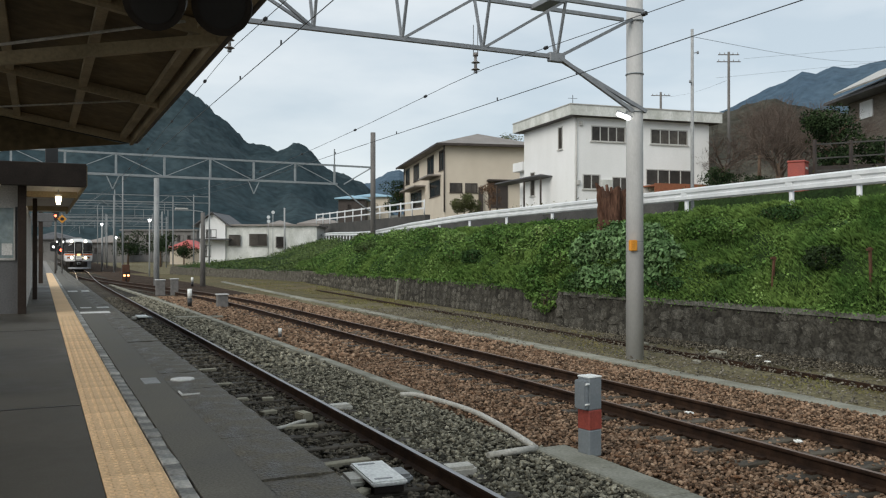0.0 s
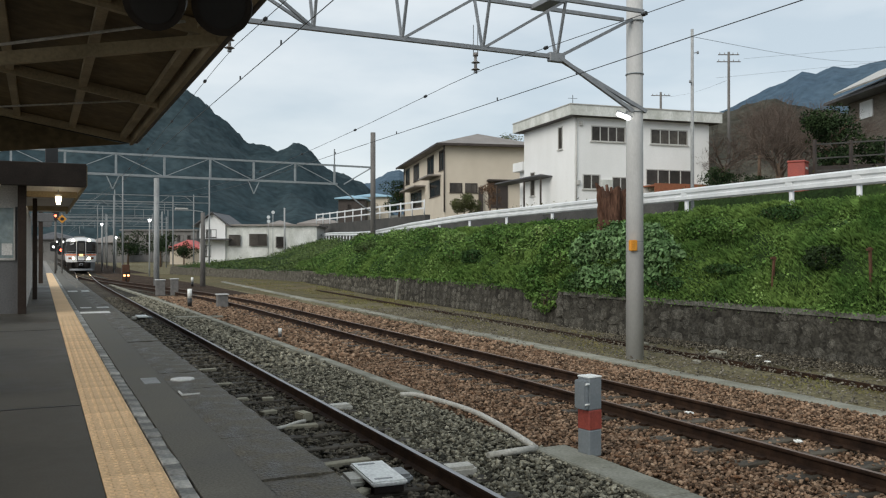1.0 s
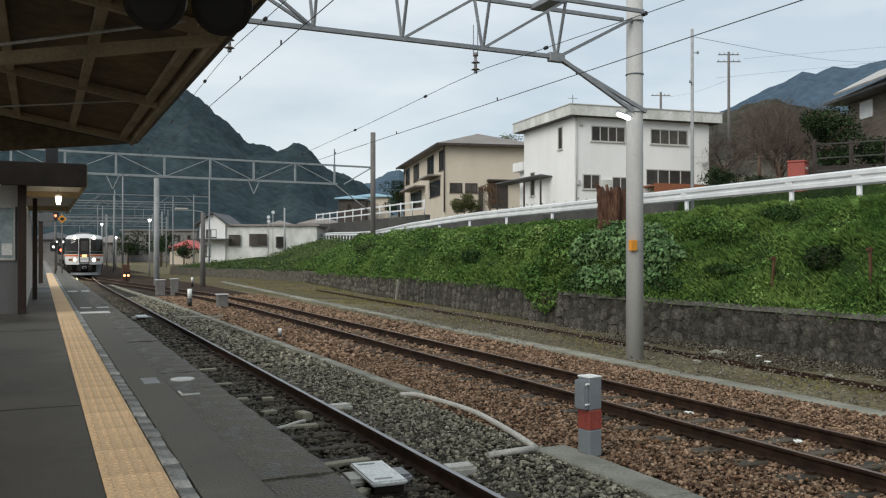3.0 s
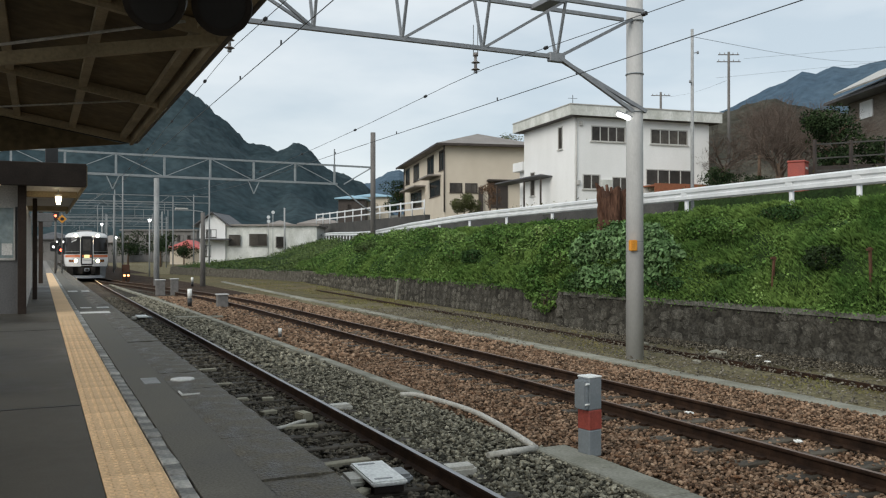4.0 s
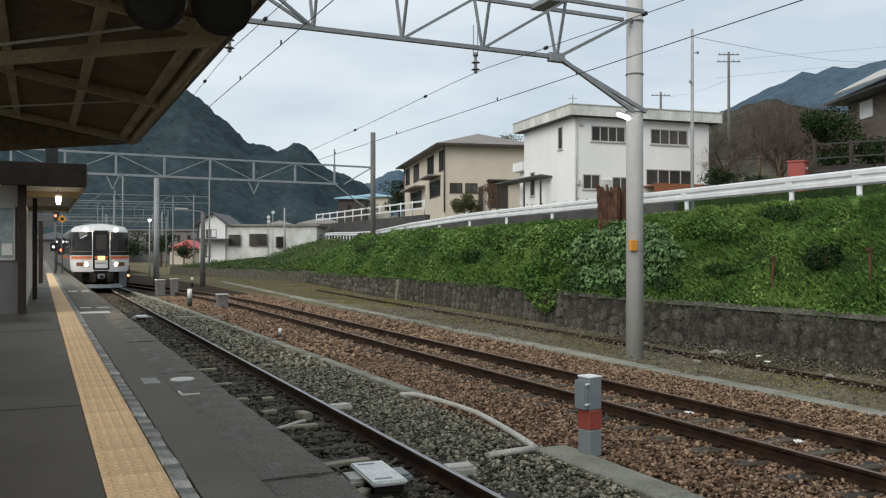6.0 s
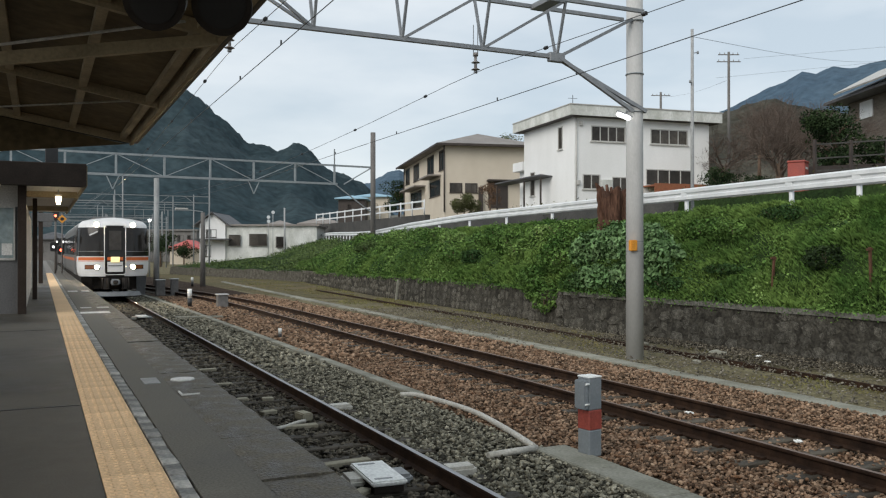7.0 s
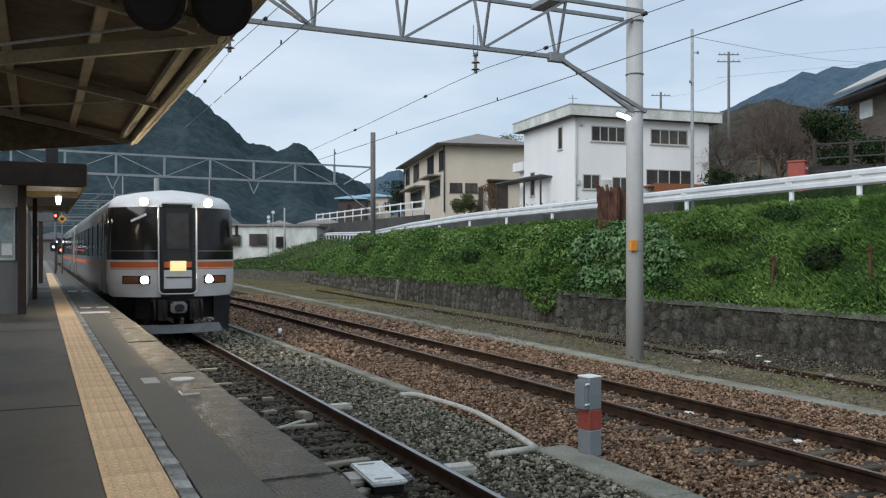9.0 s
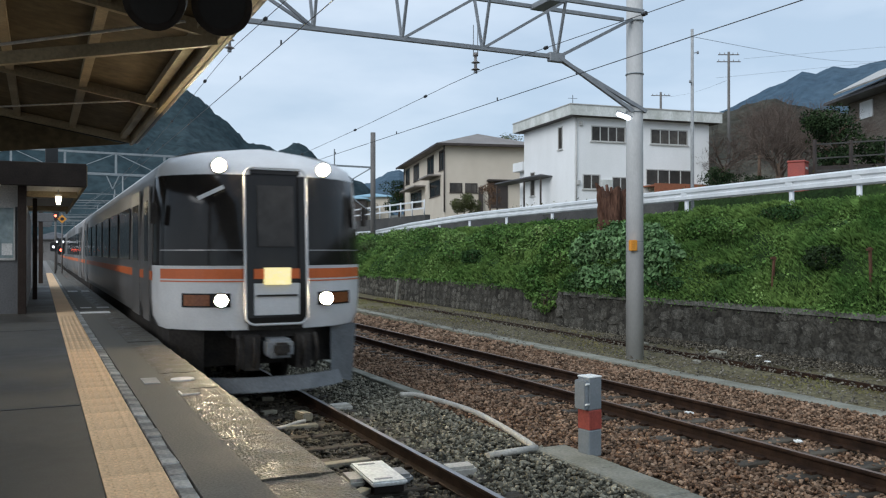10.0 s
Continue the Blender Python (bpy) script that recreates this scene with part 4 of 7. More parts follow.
def low_white_building():
    h = thing("white_building", "long low white building with a dark gabled roof", "building", pose(16.3, 98.0, 0.45, 0, 0, -24))
    bm = B()
    box(bm, 0, 2.9, 0, 8, -1.2, 3.8)
    v = [bm.verts.new(p) for p in ((0, 0, 3.8), (2.9, 0, 3.8), (1.45, 0, 5.0), (0, 8, 3.8), (2.9, 8, 3.8), (1.45, 8, 5.0))]
    for f in ((0, 1, 2), (3, 5, 4), (0, 2, 5, 3), (1, 4, 5, 2)):
        bm.faces.new([v[i] for i in f])
    part("gable_wall", bm, "stucco_white", h)
    bm = B()
    bar(bm, (1.45, -0.4, 5.12), (1.45, 8.3, 5.12), 0.2, 0.14)
    for sx in (-1, 1):
        q = [(1.45, 5.05), (1.45 + sx * 2.2, 3.45)]
        vs = [bm.verts.new((x, y, z + dz)) for dz in (0.0, 0.16) for y in (-0.45, 8.3) for x, z in q]
        for f in ((0, 1, 3, 2), (4, 6, 7, 5), (0, 4, 5, 1), (2, 3, 7, 6), (1, 5, 7, 3), (0, 2, 6, 4)):
            bm.faces.new([vs[i] for i in f])
    part("roof", bm, "roof_dark", h, "dark gabled roof")
    window(h, 0.7, 1.9, 2.3, 3.2, "front", 2, "trim_dark")
    bm = B()
    box(bm, 2.9, 13.2, 0.2, 9, -1.2, 3.6)
    part("long_wall", bm, "stained_white", h, "weathered white wall")
    bm = B()
    box(bm, 2.95, 13.5, -0.1, 9.2, 3.6, 3.8)
    part("roof", bm, "roof_grey", h)
    window(h, 5.6, 7.6, 1.4, 2.7, "front", 2, "trim_dark")
    window(h, 3.3, 4.6, 1.4, 2.6, "front", 2, "trim_dark")
    bm = B()
    box(bm, -0.6, 3.6, -1.4, 0, 2.0, 2.15)
    part("porch_roof", bm, "roof_dark", h)
    window(h, 0.3, 1.3, 0.1, 1.4, "front", 2, "trim_dark")
    window(h, 8.6, 9.6, 1.2, 2.4, "front", 1, "trim_dark")


low_white_building()


def far_house(x, y, z, w, d, hgt, rot, wall, roof, label, rise=1.6):
    h = thing("far_house", label, "house", pose(x, y, z, 0, 0, rot))
    bm = B()
    box(bm, 0, w, 0, d, -3, hgt)
    part("wall", bm, wall, h)
    bm = B()
    hip_roof(bm, 0, w, 0, d, hgt, hgt + rise, 0.6, (d * 0.25, d * 0.75), 0.2)
    part("roof", bm, roof, h)
    k = max(1, int(w // 3))
    for i in range(k):
        a = w * (i + 0.5) / k
        window(h, a - 0.7, a + 0.7, hgt * 0.45, hgt * 0.45 + 1.1, "front", 2, "trim_dark")
    return h


far_house(45.4, 135.8, 6.4, 4.4, 7, 3.6, -25, "trim_dark", "roof_blue", "brown timber house with a pale blue roof", 0.75)
far_house(50.8, 140.7, 6.7, 5.2, 7, 4.1, -25, "stucco_beige", "roof_blue", "small house with a pale blue sheet roof", 0.8)
far_house(20.9, 156.5, -1.0, 5.2, 8, 2.6, -25, "stucco_beige", "roof_red", "low house with a red sheet roof", 1.7)
far_house(31.0, 165, 2.0, 8, 8, 3.0, -20, "stucco_white", "roof_dark", "far white house with a dark roof")
far_house(40.0, 170, 3.0, 8, 8, 3.0, -22, "stucco_beige", "roof_grey", "far beige house with a grey roof")
far_house(50.0, 175, 4.0, 9, 8, 3.0, -22, "stucco_white", "roof_grey", "far white house with a grey roof")
far_house(9.0, 190, -1.0, 8, 8, 4.0, -22, "far_concrete", "roof_grey", "far grey house beyond the yard")
far_house(-2.0, 185, -1.0, 8, 8, 4.5, -12, "far_concrete", "roof_dark", "far grey house behind the station")


def far_block():
    h = thing("apartment_building", "low grey concrete apartment block behind the yard", "building", pose(15.7, 192, -1, 0, 0, -25))
    bm = B()
    box(bm, 0, 16, 0, 8, 0, 6.6)
    part("wall", bm, "far_concrete", h)
    bm = B()
    box(bm, -0.3, 16.3, -0.4, 8.3, 6.6, 6.95)
    part("roof", bm, "far_concrete", h)
    for r in range(2):
        for c in range(7):
            window(h, 0.8 + 2.2 * c, 2.2 + 2.2 * c, 1.4 + 2.8 * r, 2.9 + 2.8 * r, "front", 2, "trim_dark", sill=False)


far_block()


def hill_house():
    h = thing("timber_house", "dark timber house with a pale sheet roof up the slope", "house", pose(44.0, 26.4, 0.55, 0, 0, -23.6))
    bm = B()
    box(bm, 0.8, 9, 0.5, 16.4, 5.0, 11.0)
    part("wall", bm, "board_grey", h, "weathered timber wall")
    bm = B()
    hip_roof(bm, 0, 9, 0.2, 16.6, 10.95, 13.4, 0.6, (4, 13), 0.18)
    part("roof", bm, "roof_dark", h, "dark tiled roof")
    bm = B()
    box(bm, -0.95, 2.6, 5.0, 15.0, 11.3, 11.42)
    bmesh.ops.rotate(bm, verts=bm.verts, cent=(-0.9, 6, 11.3), matrix=Matrix.Rotation(radians(-27), 3, "Y"))
    part("roof_sheet", bm, "trim_pale", h, "pale sheet over the eaves")
    for y0, y1, m_ in ((8.6, 10.2, "trim_pale"), (13.2, 14.77, "guard_white")):
        bm = B()
        box(bm, 0.72, 0.8, y0, y1, 9.6, 10.75)
        part("shutter", bm, m_, h, "pale shutter")
    window(h, 5.4, 8.2, 9.2, 10.5, "side", 3, "trim_pale")
    bm = B()
    box(bm, -0.4, 0.8, 2.0, 9.0, 8.7, 8.82)
    part("balcony", bm, "trim_pale", h, "pale balcony slab")
    for y in np.arange(2.1, 9.0, 0.7):
        bm = B()
        box(bm, -0.38, -0.32, y, y + 0.06, 8.82, 9.6)
        part("baluster", bm, "trim_pale", h)


hill_house()


def plank_fence():
    t = thing("plank_fence", "dark timber fence with pale rails by the driveway", "fence")
    a, b = Vector((22.4, 19.2, 0)), Vector((26.6, 17.2, 0))
    for z in (4.55, 4.1, 3.7):
        bm = B()
        bar(bm, a + Vector((0, 0, z)), b + Vector((0, 0, z + 0.3)), 0.04, 0.045)
        part("rail", bm, "dark_wall", t)
    for k in range(5):
        p = a.lerp(b, k / 4)
        bm = B()
        bar(bm, p + Vector((0, 0, 1.9)), p + Vector((0, 0, 4.7)), 0.08, 0.08, (0, 1, 0))
        part("post", bm, "trim_dark", t)
    bm = B()
    bar(bm, a + Vector((0.3, 0.5, 2.9)), b + Vector((0.3, 0.5, 3.1)), 0.1, 2.0)
    part("board", bm, "trim_dark", t)


plank_fence()
bm = B()
bevelled(box(bm, -0.31, 0.31, -0.26, 0.26, 0, 0.98), 0.03)
red_box = thing("red_box", "faded red box beside the road", "box", pose(22.0, 19.5, 3.0, 0, 0, 30))
part("body", bm, "box_red", red_box)
bm = B()
bevelled(box(bm, -0.33, 0.33, -0.28, 0.28, 0.96, 1.03), 0.02, 1)
part("lid", bm, "box_red", red_box)
bm = B()
box(bm, -0.2, 0.15, -0.268, -0.258, 0.75, 0.82)
part("lettering_bar", bm, "white_paint", red_box)


def utility_pole(x, y, z0, z1, r, label, arms=(), material="far_pole"):
    p = thing("utility_pole", label, "utility pole", pose(x, y, z0))
    bm = B()
    tube(bm, (0, 0, -1.5), (0, 0, z1 - z0), r, r * 0.75, 12)
    part("shaft", bm, material, p)
    for dz, w in arms:
        bm = B()
        bar(bm, (-w * 0.9, w * 0.43, z1 - z0 - dz), (w * 0.9, -w * 0.43, z1 - z0 - dz), 0.06, 0.06)
        part("crossarm", bm, material, p)
        for s in (-0.85, -0.4, 0.4, 0.85):
            bm = B()
            tube(bm, (s * w * 0.9, -s * w * 0.43, z1 - z0 - dz), (s * w * 0.9, -s * w * 0.43, z1 - z0 - dz + 0.15), 0.03, seg=6)
            part("pin_insulator", bm, "insulator", p)
    return p


pl = utility_pole(16.77, 18.58, 2.08, 7.46, 0.055, "slim pale steel pole beside the guard rail")
for dz, dx in ((4.7, 0.16), (3.85, -0.12)):
    bm = B()
    tube(bm, (0, 0, dz), (dx, -0.05, dz + 0.02), 0.012, seg=6)
    tube(bm, (dx, -0.05, dz - 0.02), (dx, -0.05, dz + 0.06), 0.03, seg=8)
    part("bracket", bm, "steel", pl)
utility_pole(44.28, 45.33, 6.0, 15.37, 0.115, "tall utility pole with two crossarms", ((0.2, 0.75), (0.7, 0.85)), "old_pole")
utility_pole(49.9, 59.3, 6.0, 15.35, 0.13, "thin utility pole behind the white house", ((0.3, 0.85),), "old_pole")
utility_pole(24.5, 92, 1.0, 6.0, 0.12, "thin far lamp post by the road")


def phone_wires():
    t = thing("utility_wires", "thin utility wires between the poles", "utility wire")
    for p, q in (((16.77, 18.58, 7.25), (54.4, 40.5, 14.7)), ((43.4, 45.7, 13.5), (90, 20, 19)), ((45.3, 44.9, 14.9), (95, 22, 20.5)), ((44.28, 45.3, 13.4), (49.9, 59.3, 14.9))):
        bm = B()
        p, q = Vector(p), Vector(q)
        pts = [p.lerp(q, i / 10) - Vector((0, 0, 0.3 * math.sin(math.pi * i / 10))) for i in range(11)]
        sweep(bm, pts, 0.007, 5)
        part("wire", bm, "wire", t)


phone_wires()


# ---- hills ----
def hill(name, knots, dist, depth, material, label, rough, seed):
    """A wooded ridge: its skyline follows a few summits and saddles by bearing, with uneven tree tops."""
    az = [k[0] for k in knots]
    el = [k[1] for k in knots]
    bm = B()
    n, m = 320, 54
    rows = []
    for i in range(n + 1):
        a = az[0] + (az[-1] - az[0]) * i / n
        crest = np.interp(a, az, el)
        row = []
        for j in range(m + 1):
            v = j / m
            r = dist + depth * v
            top = dist + depth * 0.7
            shape = (v / 0.7) ** 0.8 if v <= 0.7 else 1 - 0.5 * (v - 0.7) / 0.3
            h = crest * top * shape
            p = Vector((r * math.sin(radians(a)), r * math.cos(radians(a)), 0))
            fall = 4 * v * (1 - v)
            h += rough * dist * 0.05 * fall * noise.fractal(p / (dist * 0.11) + Vector((seed, 0, 0)), 0.9, 2.2, 5)
            h += rough * dist * 0.005 * (0.4 + fall) * abs(noise.noise(p / (dist * 0.012) + Vector((0, seed, 0))))
            row.append(bm.verts.new((p.x, p.y, h - 2)))
        rows.append(row)
    for a, b in zip(rows, rows[1:]):
        for j in range(m):
            bm.faces.new((a[j], a[j + 1], b[j + 1], b[j])).smooth = True
    solo(name, bm, material, label, "hill", kind="structure")


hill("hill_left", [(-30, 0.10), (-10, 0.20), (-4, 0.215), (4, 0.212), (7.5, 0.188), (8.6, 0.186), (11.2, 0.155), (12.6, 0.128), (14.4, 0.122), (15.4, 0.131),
                   (16.4, 0.124), (17.8, 0.102), (19.2, 0.090), (20.6, 0.070), (22.5, 0.04), (26, 0.02)], 420, 500, "hill", "steep dark forested mountain beyond the station, tinted blue for haze", 0.55, 3.0)
hill("hill_middle", [(14, 0.05), (18, 0.075), (19.8, 0.083), (20.6, 0.086), (21.8, 0.098), (22.6, 0.099), (24, 0.085), (28, 0.10), (33, 0.06), (40, 0.05)], 1300, 700, "far_hill", "far forested ridge, coloured blue for haze", 0.3, 11.0)
hill("hill_right", [(33, 0.05), (40, 0.115), (42.5, 0.145), (44.2, 0.162), (46.3, 0.181), (47.6, 0.191), (48.7, 0.203), (49.5, 0.199), (50.5, 0.204), (51.5, 0.200), (53.2, 0.203), (58, 0.205), (75, 0.15), (95, 0.1)], 1500, 900, "far_hill", "far mountain behind the houses, coloured blue for haze", 0.17, 21.0)
hill("hill_near_right", [(38, 0.06), (41, 0.14), (43.2, 0.170), (45.4, 0.178), (47.1, 0.180), (49, 0.172), (52, 0.16), (55, 0.15), (70, 0.15)], 130, 120, "near_hill", "brown wooded slope behind the houses", 0.35, 31.0)


# ---- train ----
def train_profile():
    return [(1.33, 0.97), (1.40, 1.12), (1.42, 1.35), (1.42, 1.60), (1.42, 1.80), (1.415, 2.2), (1.40, 2.6), (1.38, 2.99), (1.33, 3.14), (1.19, 3.27), (0.9, 3.36), (0.5, 3.41), (0.06, 3.425)]


NOSE_W = 1.38


def nose_y(f, z):
    """How far the nose lies behind its foremost point, at f of the half width and height z."""
    back = 0.0 if z < 1.8 else 0.10 * (z - 1.8) if z < 2.99 else 0.119 + 4.2 * (z - 2.99) ** 2
    return back + 0.68 * abs(f) ** 3


def car(leading):
    name = "railcar"
    length = 20.9
    c = thing(name, "white-fronted stainless express railcar with an orange stripe" if leading else "stainless steel express railcar with an orange stripe", "train car", group="cars of the train")
    prof = train_profile()
    fs = np.linspace(-1, 1, 25)
    bm = B()
    grid = []
    for w, z in prof:
        grid.append([bm.verts.new((w * f * (NOSE_W / 1.42 if leading else 1.0), nose_y(f, z) if leading else 0.0, z)) for f in fs])
    for a, b in zip(grid, grid[1:]):
        for i in range(len(fs) - 1):
            f = bm.faces.new((a[i], a[i + 1], b[i + 1], b[i]))
            zc = (a[i].co.z + b[i].co.z) / 2
            f.material_index = (1 if 1.8 < zc < 2.95 else 0) if leading else 2
            f.smooth = leading
    far = [[bm.verts.new((w * s, length, z)) for w, z in prof] for s in (-1, 1)]
    for s, k in ((0, 0), (1, len(fs) - 1)):
        n = 0
        mid = []
        for (w, z), g in zip(prof, grid):
            mid.append(bm.verts.new((w * (-1 if s == 0 else 1), 1.15, z)) if leading else None)
        for i in range(len(prof) - 1):
            if leading:
                f = bm.faces.new((grid[i][k], grid[i + 1][k], mid[i + 1], mid[i]))
                zc = (prof[i][1] + prof[i + 1][1]) / 2
                f.material_index = 1 if 1.8 < zc < 2.95 else 0
                f.smooth = True
                g = bm.faces.new((mid[i], mid[i + 1], far[s][i + 1], far[s][i]))
            else:
                g = bm.faces.new((grid[i][k], grid[i + 1][k], far[s][i + 1], far[s][i]))
            g.material_index = 2 if prof[i][1] < 3.0 else 0
            g.smooth = True
        if s == 0:
            left_mid = mid
        else:
            right_mid = mid
    # roof strip, end and floor
    if leading:
        bm.faces.new((grid[-1][0], grid[-1][-1], right_mid[-1], left_mid[-1]))
        bm.faces.new((left_mid[-1], right_mid[-1], far[1][-1], far[0][-1]))
    else:
        bm.faces.new((grid[-1][0], grid[-1][-1], far[1][-1], far[0][-1]))
    bm.faces.new(far[0] + far[1][::-1])
    part("body", bm, ["train_white", "train_black", "train_steel"], c, "stainless steel body with a white painted nose")
    # side windows, doors and stripes
    for s in (-1, 1):
        x = s * 1.425
        for k in range(6):
            y0 = 4.2 + 2.35 * k
            bm = B()
            bevelled(box(bm, x - 0.012, x + 0.012, y0, y0 + 1.85, 1.85, 2.72), 0.01, 1)
            part("side_window", bm, "train_black", c, "dark side window")
        for y0, y1 in ((1.35, 2.05), (2.6, 3.7), (18.6, 19.7)):
            bm = B()
            box(bm, x - 0.008, x + 0.008, y0, y1, 1.02, 2.9)
            d = part("side_door", bm, "train_steel", c, "stainless door")
            bm = B()
            box(bm, x - 0.016, x + 0.016, y0 + 0.15, y1 - 0.15, 1.85, 2.7)
            part("pane", bm, "train_black", d)
        bm = B()
        box(bm, x - 0.006, x + 0.006, 1.1 if leading else 0.02, length - 0.02, 1.60, 1.72)
        part("stripe", bm, "train_orange", c, "orange painted stripe")
    # underframe, skirts and running gear
    bm = B()
    box(bm, -1.2, 1.2, 0.6 if leading else 0.1, length - 0.1, 0.45, 0.99)
    part("underframe", bm, "under", c)
    for y in (3.2, 17.4):
        bm = B()
        for s in (-1, 1):
            box(bm, s * 0.75 - 0.08, s * 0.75 + 0.08, y - 1.5, y + 1.5, 0.35, 0.62)
        bogie = part("bogie", bm, "under", c)
        for dy in (-1.05, 1.05):
            bm = B()
            for s in (-1, 1):
                tube(bm, (s * 0.52, y + dy, 0.43), (s * 0.64, y + dy, 0.43), 0.43, seg=24)
            tube(bm, (-0.6, y + dy, 0.43), (0.6, y + dy, 0.43), 0.08, seg=10)
            part("wheelset", bm, "under", bogie)
    if not leading:
        bm = B()
        box(bm, -0.5, 0.5, -0.5, 0.0, 0.98, 2.95)
        part("gangway_bellows", bm, "under", c)
        bm = B()
        box(bm, -0.8, 0.8, 7, 10, 3.38, 3.64)
        part("roof_unit", bm, "train_steel", c)
        return c

    def front_box(name, x0, x1, z0, z1, mat_name, label="", out=0.01, thick=0.06, bev=0.01, parent=None):
        """A piece that lies on the curved nose between two widths and heights."""
        b = B()
        n = 6
        ring = []
        for i in range(n + 1):
            x = x0 + (x1 - x0) * i / n
            col = []
            for z, o in ((z0, -out), (z1, -out), (z1, thick - out), (z0, thick - out)):
                col.append(b.verts.new((x, nose_y(x / NOSE_W, z) + o, z)))
            ring.append(col)
        for p, q in zip(ring, ring[1:]):
            for i in range(4):
                b.faces.new((p[i], p[(i + 1) % 4], q[(i + 1) % 4], q[i]))
        b.faces.new(ring[0])
        b.faces.new(ring[-1][::-1])
        return part(name, b, mat_name, parent or c, label)

    for s in (-1, 1):
        x0, x1 = (-1.37, -0.42) if s < 0 else (0.42, 1.37)
        front_box("stripe", x0, x1, 1.63, 1.76, "train_orange", "orange painted stripe", 0.008)
        front_box("pinstripe", x0, x1, 1.785, 1.80, "train_white", "", 0.01)
        front_box("pinstripe", x0, x1, 1.59, 1.607, "train_orange", "", 0.008)
        front_box("wiper_line", x0, x1, 1.995, 2.01, "train_steel", "", 0.006)
        # headlights above the windscreen and in the lower apron
        lx = s * 0.70
        for hz, rad, rim in ((3.10, 0.085, "train_white"), (1.355, 0.08, "train_black")):
            ny = nose_y(lx / NOSE_W, hz)
            bm = B()
            tube(bm, (lx, ny - 0.045, hz), (lx, ny - 0.035, hz), rad, seg=20)
            part("headlight", bm, "head_glow", c, "lit upper headlight" if hz > 2 else "lit lower headlight")
            bm = B()
            collar(bm, lx, ny - 0.068, ny - 0.032, hz, rad + 0.001, rad + 0.02)
            tube(bm, (lx, ny - 0.032, hz), (lx, ny + 0.12, hz), rad + 0.02, seg=20)
            part("headlight_rim", bm, rim, c)
        front_box("headlight_surround", min(lx - s * 0.12, lx + s * 0.44), max(lx - s * 0.12, lx + s * 0.44), 1.265, 1.445, "train_black", "", 0.012)
        tx = s * 0.97
        front_box("tail_lamp", tx - 0.15, tx + 0.14, 1.285, 1.425, "tail_lens", "amber tail lamp lens", 0.02)
        bm = B()
        bevelled(box(bm, s * 1.455 - 0.03, s * 1.455 + 0.03, 0.62, 0.72, 2.35, 2.62), 0.01, 1)
        part("side_mirror", bm, "under", c)
    # pale bar painting a lamp's reflection on the windscreen
    bm = B()
    bar(bm, (-0.98, 0.13, 2.66), (-0.66, 0.10, 2.82), 0.012, 0.05)
    part("windscreen_glint", bm, "train_white", c, "pale bar standing in for a lamp reflection")
    # gangway door in its frame
    door = front_box("gangway_door", -0.31, 0.31, 1.12, 3.02, "train_black", "black gangway door", 0.05, 0.08)
    front_box("door_lower_panel", -0.30, 0.30, 1.16, 1.57, "train_white", "white lower door panel", 0.065, 0.05, parent=door)
    front_box("door_band", -0.30, 0.30, 1.63, 1.76, "train_orange", "", 0.065, 0.05, parent=door)
    front_box("door_window", -0.24, 0.24, 2.05, 2.85, "glass_dark", "", 0.06, 0.04, parent=door)
    front_box("panel_ledge", -0.27, 0.27, 1.40, 1.425, "under", "", 0.085, 0.05, parent=door)
    front_box("head_sign", -0.17, 0.17, 1.555, 1.775, "sign_glow", "lit yellow destination sign", 0.11, 0.08)
    for s in (-1, 1):
        front_box("door_frame", s * 0.35 - 0.045, s * 0.35 + 0.045, 1.06, 2.97, "train_black", "black door frame", 0.09, 0.12)
    front_box("door_frame", -0.33, 0.33, 3.0, 3.06, "train_black", "", 0.08, 0.12)
    ring = []
    for cx, cz, a0 in ((0.29, 2.96, 0), (-0.29, 2.96, 90), (-0.29, 1.16, 180), (0.29, 1.16, 270)):
        for k in range(7):
            a = radians(a0 + 15 * k)
            x, z = cx + 0.12 * math.cos(a), cz + 0.12 * math.sin(a)
            ring.append((x, nose_y(x / NOSE_W, min(z, 3.0)) - 0.09, z))
    bm = B()
    sweep(bm, ring + ring[:1], 0.016, 8)
    part("frame_trim", bm, "train_white", c, "bright rounded frame edge")
    # Dark plate laid on the nose in place of the apron's shaded cut-out.
    front_box("apron_shade_plate", -0.36, 0.36, 0.965, 1.13, "under", "", 0.012, 0.05)
    front_box("door_frame", -0.39, 0.39, 1.06, 1.13, "train_black", "", 0.09, 0.12)
    # coupler, hoses, snow plough
    bm = B()
    bevelled(box(bm, -0.17, 0.17, -0.28, 0.3, 0.62, 0.86), 0.04)
    coupler = part("coupler", bm, "plow_grey", c, "grey steel coupler")
    bm = B()
    bevelled(box(bm, -0.10, 0.10, -0.36, -0.24, 0.66, 0.82), 0.03)
    part("coupler_jaw", bm, "under", coupler)
    bm = B()
    box(bm, -0.55, 0.55, 0.1, 0.6, 0.86, 0.97)
    box(bm, -0.42, -0.22, -0.05, 0.5, 0.45, 0.9)
    box(bm, 0.26, 0.46, -0.05, 0.5, 0.45, 0.9)
    part("coupler_carrier", bm, "under", c)
    for x in (-0.5, -0.3, 0.34, 0.52):
        bm = B()
        pts = [Vector((x, 0.0 - 0.12 * math.sin(math.pi * i / 6), 0.9 - 0.45 * i / 6)) for i in range(7)]
        sweep(bm, pts, 0.025)
        part("air_hose", bm, "under", c)
    bm = B()
    ring = []
    for i in range(17):
        f = -1 + i / 8
        x = 1.06 * f
        y = 0.04 + 0.42 * abs(f) ** 2.4
